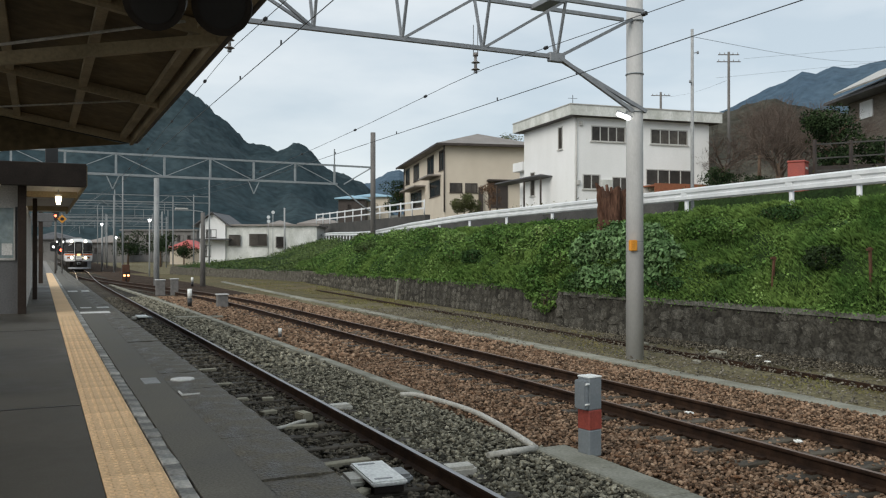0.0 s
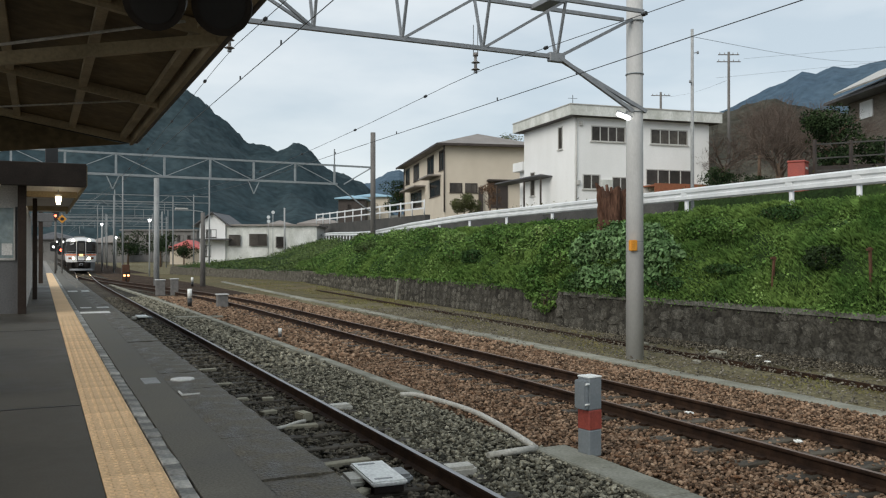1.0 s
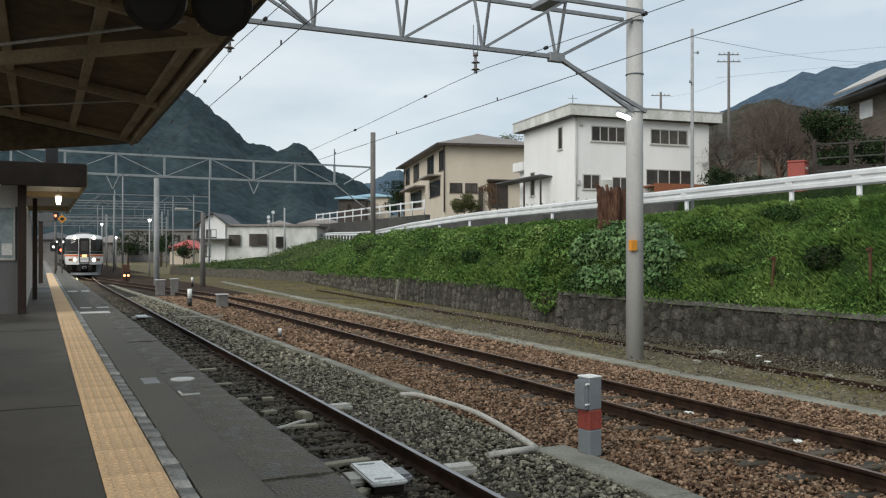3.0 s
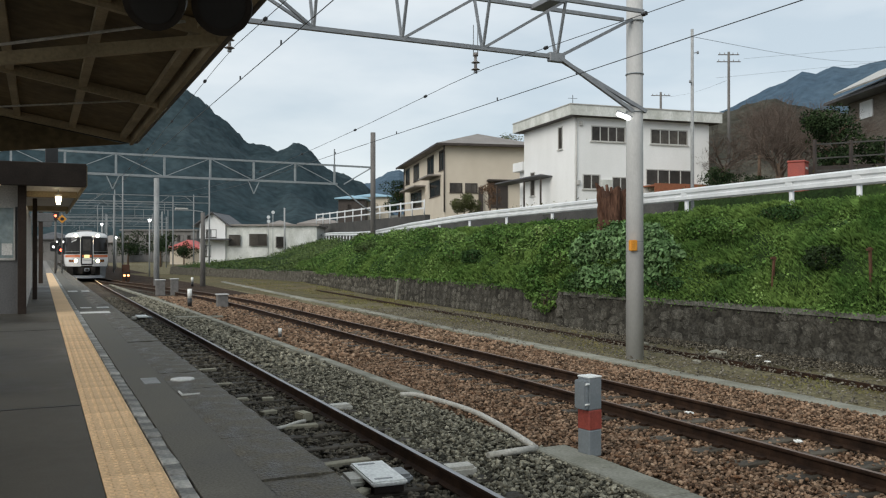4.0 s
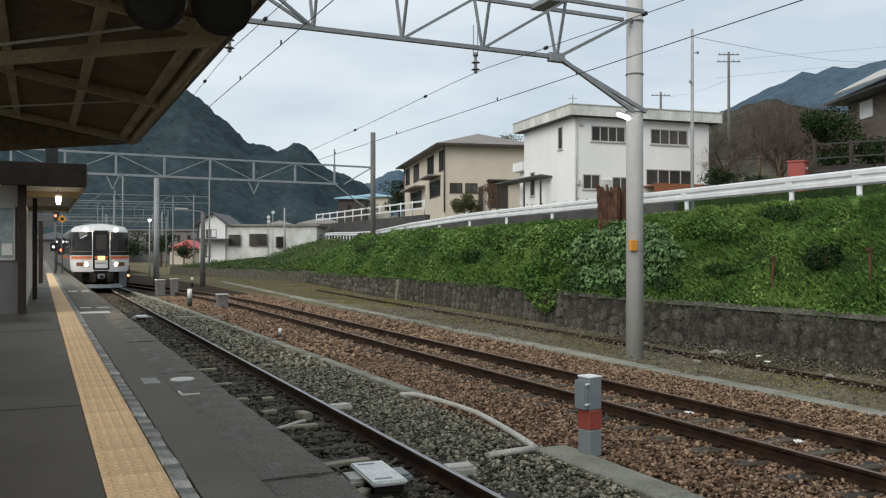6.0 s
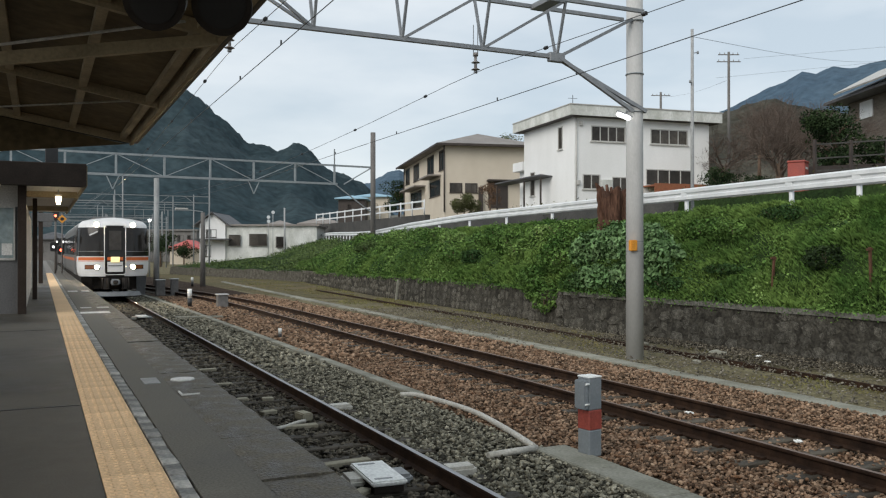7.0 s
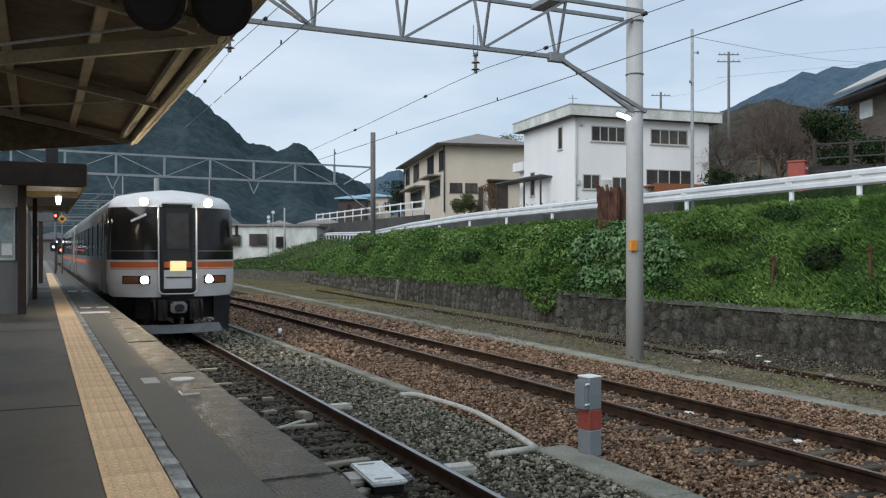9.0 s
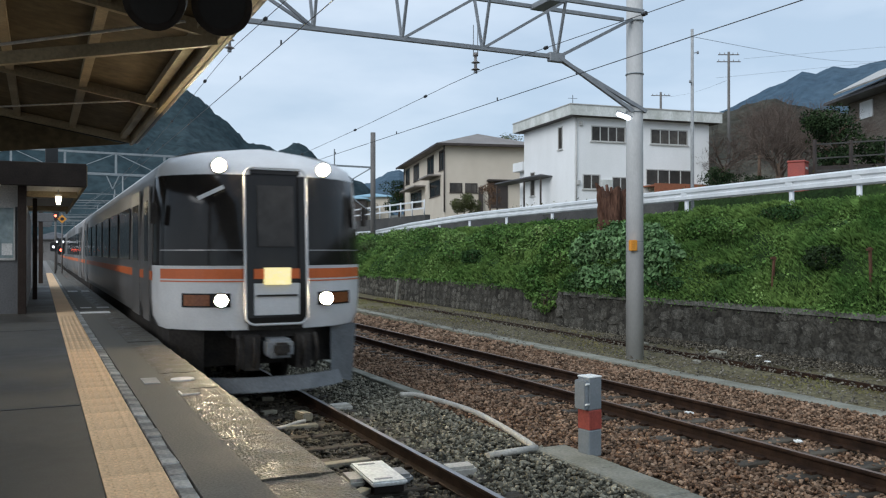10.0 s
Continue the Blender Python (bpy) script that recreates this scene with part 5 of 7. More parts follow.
        ring.append([bm.verts.new((x, y + dy, z)) for z, dy in ((0.15, -0.04), (0.34, 0.0), (0.34, 0.05), (0.15, 0.03))])
    for p, q in zip(ring, ring[1:]):
        for i in range(4):
            bm.faces.new((p[i], p[(i + 1) % 4], q[(i + 1) % 4], q[i]))
    bm.faces.new(ring[0])
    bm.faces.new(ring[-1][::-1])
    part("snow_plough", bm, "plow_grey", c, "grey curved snow plough")
    for s in (-1, 1):
        bm = B()
        v = [bm.verts.new(p) for p in ((s * 1.22, 0.5, 0.14), (s * 0.86, 0.34, 0.26), (s * 0.86, 0.36, 0.96), (s * 1.28, 0.5, 0.96), (s * 1.22, 1.3, 0.2), (s * 1.28, 1.6, 0.96))]
        bm.faces.new((v[0], v[1], v[2], v[3]))
        bm.faces.new((v[0], v[3], v[5], v[4]))
        r = bmesh.ops.solidify(bm, geom=list(bm.faces), thickness=0.03)
        # Left skirt takes the dark underframe colour to stand for shade.
        part("skirt", bm, "plow_grey" if s > 0 else "under", c, "grey steel corner skirt" if s > 0 else "")
    bm = B()
    box(bm, -0.5, 0.5, 6, 9, 3.40, 3.62)
    part("roof_unit", bm, "train_steel", c)
    return c


FRONT = car(True)
MIDDLE = car(False)
REAR = copy_thing(MIDDLE, Matrix.Identity(4))


# ---- shelter on the platform ----
def shelter():
    t = thing("platform_shelter", "dark-roofed platform shelter with pale panels and lit soffit", "shelter", kind="structure")
    y0, y1 = 16.4, 29.0
    bm = B()
    box(bm, -5.0, 0.72, y0 + 0.1, y1, 2.36, 2.62)
    part("roof", bm, "pale_panel", t, "pale soffit under a flat roof")
    bm = B()
    bevelled(box(bm, -5.05, 0.75, y0, y0 + 0.1, 2.27, 2.69), 0.01, 1)
    part("front_fascia", bm, "dark_fascia", t, "dark brown fascia board")
    bm = B()
    box(bm, 0.72, 0.77, y0 + 0.1, y1, 2.30, 2.66)
    part("side_fascia", bm, "canopy_beam", t)
    bm = B()
    bevelled(box(bm, 0.08, 0.29, y0 + 0.2, y0 + 0.4, 2.6, 3.13), 0.01, 1)
    part("stub_post", bm, "black", t)
    for y in (19.3, 25.5):
        bm = B()
        box(bm, -1.6, 0.70, y - 0.08, y + 0.08, 2.24, 2.36)
        part("cross_beam", bm, "canopy_beam", t, "pale cross beam")
    for y, x0, x1 in ((16.8, -0.36, -0.22), (21.9, -0.16, -0.06), (27.0, -0.2, -0.1)):
        bm = B()
        bevelled(box(bm, x0, x1, y - 0.07, y + 0.07, 0, 2.36), 0.008, 1)
        part("post", bm, "brown_post", t, "dark brown steel post")
    # wall along the platform: pale panels between the posts
    for ya, yb in ((16.9, 19.2), (19.24, 21.8), (22.0, 26.9), (27.1, 28.9)):
        bm = B()
        box(bm, -0.30, -0.24, ya, yb, 0.02, 2.05)
        part("wall_panel", bm, "pale_panel", t, "pale grey wall panel")
    # front wall with a window into the waiting room
    for a, b, c, d, m_ in ((-5, -0.36, 0.0, 0.98, "grey_panel"), (-5, -0.36, 1.92, 2.3, "pale_panel"), (-0.405, -0.36, 0.98, 1.92, "grey_panel"), (-5, -2.4, 0.98, 1.92, "grey_panel")):
        bm = B()
        box(bm, a, b, 16.95, 17.03, c, d)
        part("front_panel", bm, m_, t)
    for a, b in ((-2.38, -1.42), (-1.39, -0.42)):
        bm = B()
        box(bm, a, b, 16.98, 17.0, 0.99, 1.91)
        part("window_pane", bm, "glass_pale", t, "reflecting glass, pale for the daylight seen through it")
    bm = B()
    for a in ((-2.4, -0.405, 0.96, 1.0), (-2.4, -0.405, 1.90, 1.94), (-1.42, -1.39, 1.0, 1.90), (-0.43, -0.405, 1.0, 1.90)):
        box(bm, a[0], a[1], 16.92, 16.975, a[2], a[3])
    part("window_frame", bm, "trim_pale", t)
    bm = B()
    box(bm, -0.62, -0.45, 16.97, 16.978, 1.05, 1.26)
    part("notice_sheet", bm, "white_paint", t)
    return t


shelter()


def hanging_lamp(x, y, z, glow="lamp_glow"):
    t = thing("platform_lamp", "lit fluorescent lamp under the shelter roof", "lamp", pose(x, y, z), group="lamps under the shelter roof")
    bm = B()
    bevelled(box(bm, -0.07, 0.07, -0.03, 0.03, 0.05, 0.11), 0.01, 1)
    part("housing", bm, "pale_panel", t)
    bm = B()
    tube(bm, (0, 0, -0.10), (0, 0, 0.05), 0.035, 0.06, 12)
    part("shade", bm, glow, t, "glowing shade")
    bm = B()
    tube(bm, (0, 0, 0.1), (0, 0, 2.36 - z), 0.012, seg=6)
    part("rod", bm, "steel", t)


for yy in (18.6,):
    hanging_lamp(0.33, yy, 2.16)
for yy in (17.8, 22.5, 27.5):
    bm = B()
    bevelled(box(bm, -0.6, 0.6, -0.05, 0.05, -0.06, 0.0), 0.015, 1)
    lt = thing("ceiling_tube_lamp", "lit tube lamp on the shelter soffit", "lamp", pose(-1.3, yy, 2.36), group="tube lamps on the soffit")
    part("tube", bm, "lamp_glow", lt)


for y, h in ((33.0, 2.6), (38.5, 2.6), (44.0, 2.7)):
    bm = B()
    bevelled(box(bm, -0.07, 0.07, -0.07, 0.07, 0, h), 0.01, 1)
    pst = thing("platform_post", "dark steel post with a small sign on the platform", "post", pose(0.02, y, 0), group="posts along the platform")
    part("shaft", bm, "brown_post", pst)
    bm = B()
    bevelled(box(bm, -0.32, 0.42, -0.11, -0.07, h - 0.42, h - 0.12), 0.01, 1)
    part("sign_board", bm, "grey_panel", pst)


def platform_speakers():
    """Two round black housings under the canopy."""
    for x, y in ((0.62, 5.05), (0.98, 5.0)):
        t = thing("signal_lamp_housing", "round black lamp housing hung under the canopy", "lamp housing", pose(x, y, 2.56, 18, 0, -18), group="round housings under the canopy")
        bm = B()
        tube(bm, (0, -0.16, 0), (0, 0.14, 0), 0.155, 0.13, 28)
        part("shell", bm, "black", t)
        bm = B()
        tube(bm, (0, -0.19, 0), (0, -0.16, 0), 0.168, 0.168, 28)
        part("rim", bm, "dark_fascia", t)
        bm = B()
        tube(bm, (0, -0.195, 0), (0, -0.19, 0), 0.13, 0.13, 28)
        part("lens", bm, "train_black", t)
        bm = B()
        tube(bm, (0, 0, 0.10), (0, 0.12, 0.5), 0.02, seg=8)
        part("bracket", bm, "steel", t)


platform_speakers()


# ---- signals and lamps at the far end of the platform ----
def signal_post(x, y, z0, lights, label):
    t = thing("railway_signal", label, "railway signal", pose(x, y, z0))
    top = max(l[1] for l in lights) - z0 + 0.35
    bm = B()
    tube(bm, (0, 0.12, 0), (0, 0.12, top), 0.05, seg=10)
    part("post", bm, "old_pole", t)
    for lx, lz, glow in lights:
        bm = B()
        bevelled(box(bm, lx - x - 0.16, lx - x + 0.16, 0.0, 0.2, lz - z0 - 0.24, lz - z0 + 0.24), 0.04)
        head = part("signal_head", bm, "black", t)
        bm = B()
        tube(bm, (lx - x, -0.02, lz - z0), (lx - x, 0.02, lz - z0), 0.065, seg=14)
        part("lens", bm, glow, head)
    return t


signal_post(0.72, 48, 0, [(0.72, 2.98, "red_glow"), (0.62, 1.37, "signal_white"), (0.98, 1.2, "red_glow")], "signal post with a red light at the platform end")
signal_post(0.9, 56, -1.0, [(0.9, 1.72, "signal_white"), (1.25, 1.72, "signal_white"), (0.75, 1.4, "signal_white")], "far signal post with white lights")
bm = B()
bevelled(box(bm, -0.16, 0.16, 0, 0.03, -0.16, 0.16), 0.01, 1)
bmesh.ops.rotate(bm, verts=bm.verts, cent=(0, 0, 0), matrix=Matrix.Rotation(radians(45), 3, "Y"))
ds = thing("diamond_sign", "yellow diamond warning sign on a post", "sign", pose(1.02, 47.5, 2.8))
part("plate", bm, "orange_paint", ds)
bm = B()
tube(bm, (0, -0.01, 0), (0, 0.0, 0), 0.09, seg=14)
part("symbol", bm, "black", ds)
bm = B()
tube(bm, (0, 0.06, -2.8), (0, 0.06, 0.3), 0.03, seg=8)
part("post", bm, "old_pole", ds)


def lamp_post(x, y, z0, z1, glow="cool_glow", r=0.11):
    t = thing("yard_lamp_post", "tall slim lamp post with a lit lamp in the yard", "lamp post", pose(x, y, z0), group="lamp posts in the yard")
    bm = B()
    tube(bm, (0, 0.15, 0), (0, 0.15, z1 - z0 + 0.2), 0.07, 0.05, 8)
    part("post", bm, "far_pole", t)
    bm = B()
    tube(bm, (0, 0, z1 - z0 - r), (0, 0, z1 - z0 + r), r * 0.8, r * 1.3, 12)
    part("lamp_head", bm, glow, t, "glowing lamp head")


for px_, z1, yy in ((6.27, 4.2, 102), (8.8, 3.9, 78.9), (8.9, 2.95, 117)):
    lamp_post(px_, yy, -1.1, z1)
lp = concrete_pole("utility_pole", 9.3, 54.7, -1.1, 3.6, 0.17, 0.13, "old_pole", "short dark weathered pole in the yard")
for dz, dx in ((4.75, -1.2),):
    bm = B()
    bar(bm, (0, 0, dz), (dx, 0, dz + 0.15), 0.05, 0.05)
    part("arm", bm, "far_steel", lp)
    bm = B()
    bevelled(box(bm, dx - 0.5, dx + 0.3, -0.12, 0.12, dz + 0.1, dz + 0.22), 0.03)
    part("lamp_head", bm, "trim_pale", lp)


# masts and beams of the far yard
def far_masts():
    rng = np.random.default_rng(61)
    for k in range(9):
        y = 82 + 14 * k
        x0, x1 = -3.5 + 0.4 * k + rng.random(), 13.0 + 1.0 * k + 2 * rng.random()
        top = 4.6 + 2.6 * rng.random() + 0.12 * k
        t = thing("yard_mast", "thin steel gantry of the far yard", "mast", pose(0, y, 0), group="gantries of the far yard")
        for x in (x0, x0 + (x1 - x0) * (0.42 + 0.2 * rng.random()), x1):
            bm = B()
            tube(bm, (x, 0, -1.1), (x, 0, top + 0.6 + 1.2 * rng.random()), 0.085, 0.06, 8)
            part("post", bm, "mast_grey", t)
        for dz in (0.0, -0.6):
            bm = B()
            bar(bm, (x0 - 0.1, 0, top + dz), (x1 + 0.1, 0, top + dz), 0.06, 0.06)
            part("beam", bm, "mast_grey", t)
        for j in range(6):
            xa = x0 + (x1 - x0) * (j + 0.5) / 6
            bm = B()
            bar(bm, (xa, 0, top - 0.6), (xa + 0.8 * (-1) ** j, 0, top), 0.04, 0.04, (0, 1, 0))
            part("lacing", bm, "mast_grey", t)
        for j in range(2):
            xa = x0 + (x1 - x0) * (0.2 + 0.6 * rng.random())
            bm = B()
            bar(bm, (xa, 0, top - 0.6), (xa, 0, top - 1.7), 0.05, 0.05, (0, 1, 0))
            part("drop_arm", bm, "mast_grey", t)


far_masts()


def switch_lamp():
    t = thing("switch_indicator", "small dark switch indicator with two red lights", "switch indicator", pose(5.55, 64.0, -1.05))
    bm = B()
    tube(bm, (0, 0, 0), (0, 0, 0.5), 0.06, seg=8)
    part("stem", bm, "black", t)
    bm = B()
    bevelled(box(bm, -0.26, 0.26, -0.12, 0.12, 0.35, 0.72), 0.06)
    part("head", bm, "black", t)
    for s in (-1, 1):
        bm = B()
        tube(bm, (s * 0.13, -0.15, 0.48), (s * 0.13, -0.12, 0.48), 0.075, seg=14)
        part("lens", bm, "amber_glow", t)
    bm = B()
    bevelled(box(bm, -0.22, 0.28, 0.5, 0.9, 0, 1.25), 0.04)
    part("cabinet", bm, "rusty", t)


switch_lamp()


# ---- fittings in the yard ----
def cabinet(x, y, w, h, label, z=-1.05):
    t = thing("trackside_cabinet", label, "cabinet", pose(x, y, z), group="trackside cabinets")
    bm = B()
    bevelled(box(bm, -w / 2, w / 2, -w / 2, w / 2, 0, h), 0.02)
    part("body", bm, "far_concrete", t)
    bm = B()
    bevelled(box(bm, -w / 2 - 0.03, w / 2 + 0.03, -w / 2 - 0.03, w / 2 + 0.03, h, h + 0.05), 0.015, 1)
    part("lid", bm, "concrete", t)


cabinet(5.35, 43.5, 0.42, 0.75, "small grey trackside cabinet")
cabinet(5.98, 43.2, 0.34, 0.80, "small grey trackside cabinet")
cabinet(6.38, 33.2, 0.40, 0.48, "small grey trackside cabinet with a reddish foot")


def marker(x, y, h, r, z=-1.05):
    t = thing("marker_post", "short black and white banded marker post", "marker post", pose(x, y, z), group="banded marker posts")
    bm = B()
    tube(bm, (0, 0, -0.05), (0, 0, h * 0.5), r, seg=12)
    part("lower_band", bm, "black", t)
    bm = B()
    tube(bm, (0, 0, h * 0.5), (0, 0, h), r, seg=12)
    part("upper_band", bm, "white_plastic", t)


marker(5.25, 33.8, 0.72, 0.085)
marker(8.7, 55.0, 0.55, 0.075)
marker(5.32, 20.4, 0.26, 0.045, -1.03)


def pillar_box():
    t = thing("trackside_pillar", "grey steel trackside pillar with a red band", "pillar", pose(5.215, 7.325, -1.03, 0, 0, 8))
    for a, b, m_, nm, lb in ((0.0, 0.285, "box_grey", "lower_body", ""), (0.285, 0.49, "box_red", "red_band", "faded red band"), (0.49, 0.83, "box_grey", "upper_body", "")):
        bm = B()
        bevelled(box(bm, -0.09, 0.09, -0.09, 0.09, a, b), 0.012 if nm != "red_band" else 0.008, 1)
        part(nm, bm, m_, t, lb)
    bm = B()
    bevelled(box(bm, -0.145, -0.09, -0.085, 0.085, 0.50, 0.80), 0.012)
    door = part("door", bm, "box_grey", t, "small hinged door")
    for z in (0.56, 0.77):
        bm = B()
        tube(bm, (-0.155, -0.10, z), (-0.10, -0.10, z), 0.010, seg=8)
        part("hinge", bm, "white_plastic", door)
    bm = B()
    bevelled(box(bm, -0.095, 0.095, -0.095, 0.095, 0.825, 0.842), 0.008, 1)
    part("cap", bm, "white_plastic", t, "pale cap")


pillar_box()


def transponder(x, y, turn):
    t = thing("track_transponder", "white plastic transponder box between the rails", "transponder", pose(x, y, -0.985, 0, 0, turn), group="transponders between the rails")
    bm = B()
    bevelled(box(bm, -0.165, 0.165, -0.37, 0.37, 0.04, 0.085), 0.014)
    part("lid", bm, "white_plastic", t)
    bm = B()
    bevelled(box(bm, -0.14, 0.14, -0.34, 0.34, -0.03, 0.04), 0.006, 1)
    part("base", bm, "dark_fascia", t)
    for y in (-0.27, 0.27):
        bm = B()
        box(bm, -0.11, 0.05, y - 0.02, y + 0.02, 0.084, 0.088)
        part("slot", bm, "grey_plate", t)
    for s, c in ((0.23, "grey_plate"), (-0.22, "cream_pipe")):
        bm = B()
        bevelled(box(bm, s - 0.09, s + 0.09, -0.10, 0.22, -0.04, 0.05), 0.03)
        part("bracket", bm, c, t)


transponder(2.80, 7.24, -4)
transponder(2.9, 28.1, 2)
bm = B()
bevelled(box(bm, -0.75, 0.75, -0.09, 0.09, -0.06, 0.03), 0.015, 1)
solo("crossing_trough", bm, "kerb", "short pale concrete trough crossing the ballast", "cable trough", m=pose(4.65, 28.0, -1.0, 0, 0, -8))
for x, y, a in ((3.66, 10.9, 4), (3.66, 7.3, -3), (3.66, 5.6, 2)):
    bm = B()
    bevelled(box(bm, -0.16, 0.16, -0.11, 0.11, -0.08, 0.07), 0.03)
    solo("sleeper_block", bm, "cream_pipe", "pale concrete block outside the rail", "concrete block", group="blocks beside the rail", m=pose(x, y, -1.02, 0, 0, a))
bm = B()
bevelled(box(bm, -0.07, 0.07, -0.12, 0.12, 0, 0.1), 0.015)
dev = thing("rail_bond_box", "small cream bracket with a curved cable", "rail bond", pose(2.99, 10.3, -1.0, 0, 0, 12))
part("body", bm, "wood_block", dev)
bm = B()
pts = [Vector((-0.06 - 0.5 * i / 8, -0.15 + 0.10 * math.cos(math.pi * i / 8) - 0.1, 0.02)) for i in range(9)]
sweep(bm, pts, 0.022)
part("cable", bm, "cream_pipe", dev)


for x, y, w in ((7.67, 8.56, 0.07), (7.6, 6.74, 0.06), (12.6, 11.9, 0.07), (13.1, 12.6, 0.08)):
    bm = B()
    bmesh.ops.create_grid(bm, x_segments=6, y_segments=5, size=0.5)
    for v in bm.verts:
        v.co = Vector((v.co.x * w * 1.6, v.co.y * w, 0.03 + 0.035 * noise.noise(v.co * 4 + Vector((x, y, 0)))))
    bmesh.ops.solidify(bm, geom=list(bm.faces), thickness=0.004)
    solo("paper_scrap", bm, "white_plastic", "crumpled white paper scrap on the stones", "litter", group="paper scraps", m=pose(x, y, -1.02, 0, 0, x * 40))


def bent_pipe():
    t = thing("cable_pipe", "cream cable pipe lying across the ballast", "cable pipe")
    ctrl = [Vector(p) for p in ((4.78, 11.45, -0.99), (5.0, 11.30, -0.99), (5.10, 10.5, -0.985), (5.12, 9.7, -0.985), (4.98, 8.7, -0.985), (4.80, 7.75, -0.99))]
    bm = B()
    pts = []
    for i in range(len(ctrl) - 1):
        p0, p1, p2, p3 = ctrl[max(0, i - 1)], ctrl[i], ctrl[i + 1], ctrl[min(len(ctrl) - 1, i + 2)]
        for k in range(6):
            u = k / 6
            pts.append(0.5 * ((2 * p1) + (p2 - p0) * u + (2 * p0 - 5 * p1 + 4 * p2 - p3) * u * u + (3 * p1 - p0 - 3 * p2 + p3) * u ** 3))
    pts.append(ctrl[-1])
    sweep(bm, pts, 0.036, 10)
    part("pipe", bm, "cream_pipe", t)
    bm = B()
    tube(bm, (4.17, 7.64, -0.99), (4.80, 7.70, -0.99), 0.036, seg=10)
    part("side_pipe", bm, "cream_pipe", t)


bent_pipe()


def lid_row(name, x_of, w, y0, y1, step, z, material, label, h=0.16):
    """A run of concrete trough lids, each a piece of its own."""
    t = thing(name, label, "cable trough", kind="structure")
    meshes = []
    for k in range(3):
        bm = B()
        bevelled(box(bm, -w / 2, w / 2, -step / 2 + 0.006, step / 2 - 0.006, -h, random.uniform(-0.008, 0.008)), 0.012, 1)
        meshes.append(mesh_of("lid", bm, material))
    y = y0 + step / 2
    while y < y1:
        piece("lid", random.choice(meshes), t, pose(x_of(y) + random.uniform(-0.008, 0.008), y, z, 0, 0, random.uniform(-0.8, 0.8) - math.degrees(math.atan(x_of(y + 0.5) - x_of(y - 0.5)))))
        y += step


lid_row("cable_trough", lambda y: 4.98, 0.40, -6.25, 7.75, 1.0, -0.995, "kerb", "row of worn grey concrete trough lids")
lid_row("cable_trough", lambda y: 5.06 - 0.012 * (y - 11) - 0.4 * smooth(30, 60, y), 0.18, 11.4, 58, 0.9, -0.972, "kerb", "narrow weathered concrete trough between the tracks")
lid_row("drain_kerb", lambda y: 10.05 + 0.028 * (y - 7) + 0.01 * max(0, y - 28), 0.34, -2, 62, 1.2, -1.03, "kerb", "pale mossy concrete drain kerb along the track")


def old_rail():
    t = thing("old_rail", "rusty disused rail half sunk in the ground", "rail", kind="structure")
    for off in (0.0,):
        bm = B()
        for y in np.arange(2, 46, 4.0):
            x0, x1 = 12.03 + 0.055 * (y - 9) + off, 12.03 + 0.055 * (y + 4 - 9) + off
            bar(bm, (x0, y, -1.06), (x1, y + 4.0, -1.06), 0.07, 0.09)
        part("rail", bm, "rail", t)


old_rail()
for k, (px_, py_, h, a) in enumerate(((13.62, 13.44, 0.66, 3), (14.3, 11.02, 0.85, -4))):
    bm = B()
    bar(bm, (0, 0, -0.3), (0.03, 0, h), 0.045, 0.045, (0, 1, 0))
    stake = thing("iron_stake", "rusty iron stake standing in the bank", "stake", pose(wall_x(py_) + 0.45, py_, 0.35, 0, a, 0), group="iron stakes in the bank")
    part("shaft", bm, "rusty", stake)
    bm = B()
    box(bm, -0.06, 0.09, -0.02, 0.02, h - 0.06, h - 0.02)
    part("cross_bar", bm, "rusty", stake)
bm = B()
bar(bm, (0, 0, -0.1), (0.12, 0, 0.95), 0.08, 0.08, (0, 1, 0))
solo("leaning_stake", bm, "kerb", "pale leaning concrete stake against the wall", "stake", m=pose(14.6, 35.5, -1.1))
for x, y, s in ((12.95, 13.6, 0.20), (11.75, 12.9, 0.09), (12.9, 15.9, 0.10), (12.5, 10.4, 0.08)):
    bm = B()
    bmesh.ops.create_icosphere(bm, subdivisions=2, radius=s)
    for v in bm.verts:
        v.co *= 1 + 0.45 * noise.noise(v.co * (2.2 / s) + Vector((x, y, 0)))
        v.co.z *= 0.5
    solo("loose_rock", bm, "kerb", "pale broken rock lying at the wall's foot", "rock", group="loose rocks", m=pose(x, y, -1.07, 0, 0, x * 50))


for k, (x, y, l_, a) in enumerate(((2.55, 12.1, 0.28, 6), (2.95, 12.0, 0.16, -10), (2.82, 9.93, 0.46, -3), (2.76, 8.02, 0.52, 4), (2.72, 11.0, 0.2, 15), (2.62, 13.6, 0.3, -6), (2.7, 15.4, 0.3, 4), (2.5, 6.95, 0.3, 38))):
    bm = B()
    bevelled(box(bm, -l_ / 2, l_ / 2, -0.055, 0.055, -0.03, 0.02), 0.008, 1)
    solo("loose_plank", bm, "wood_block", "weathered loose board lying on the ballast", "board", group="loose boards on the track", m=pose(x, y, -0.998, 0, 0, a))


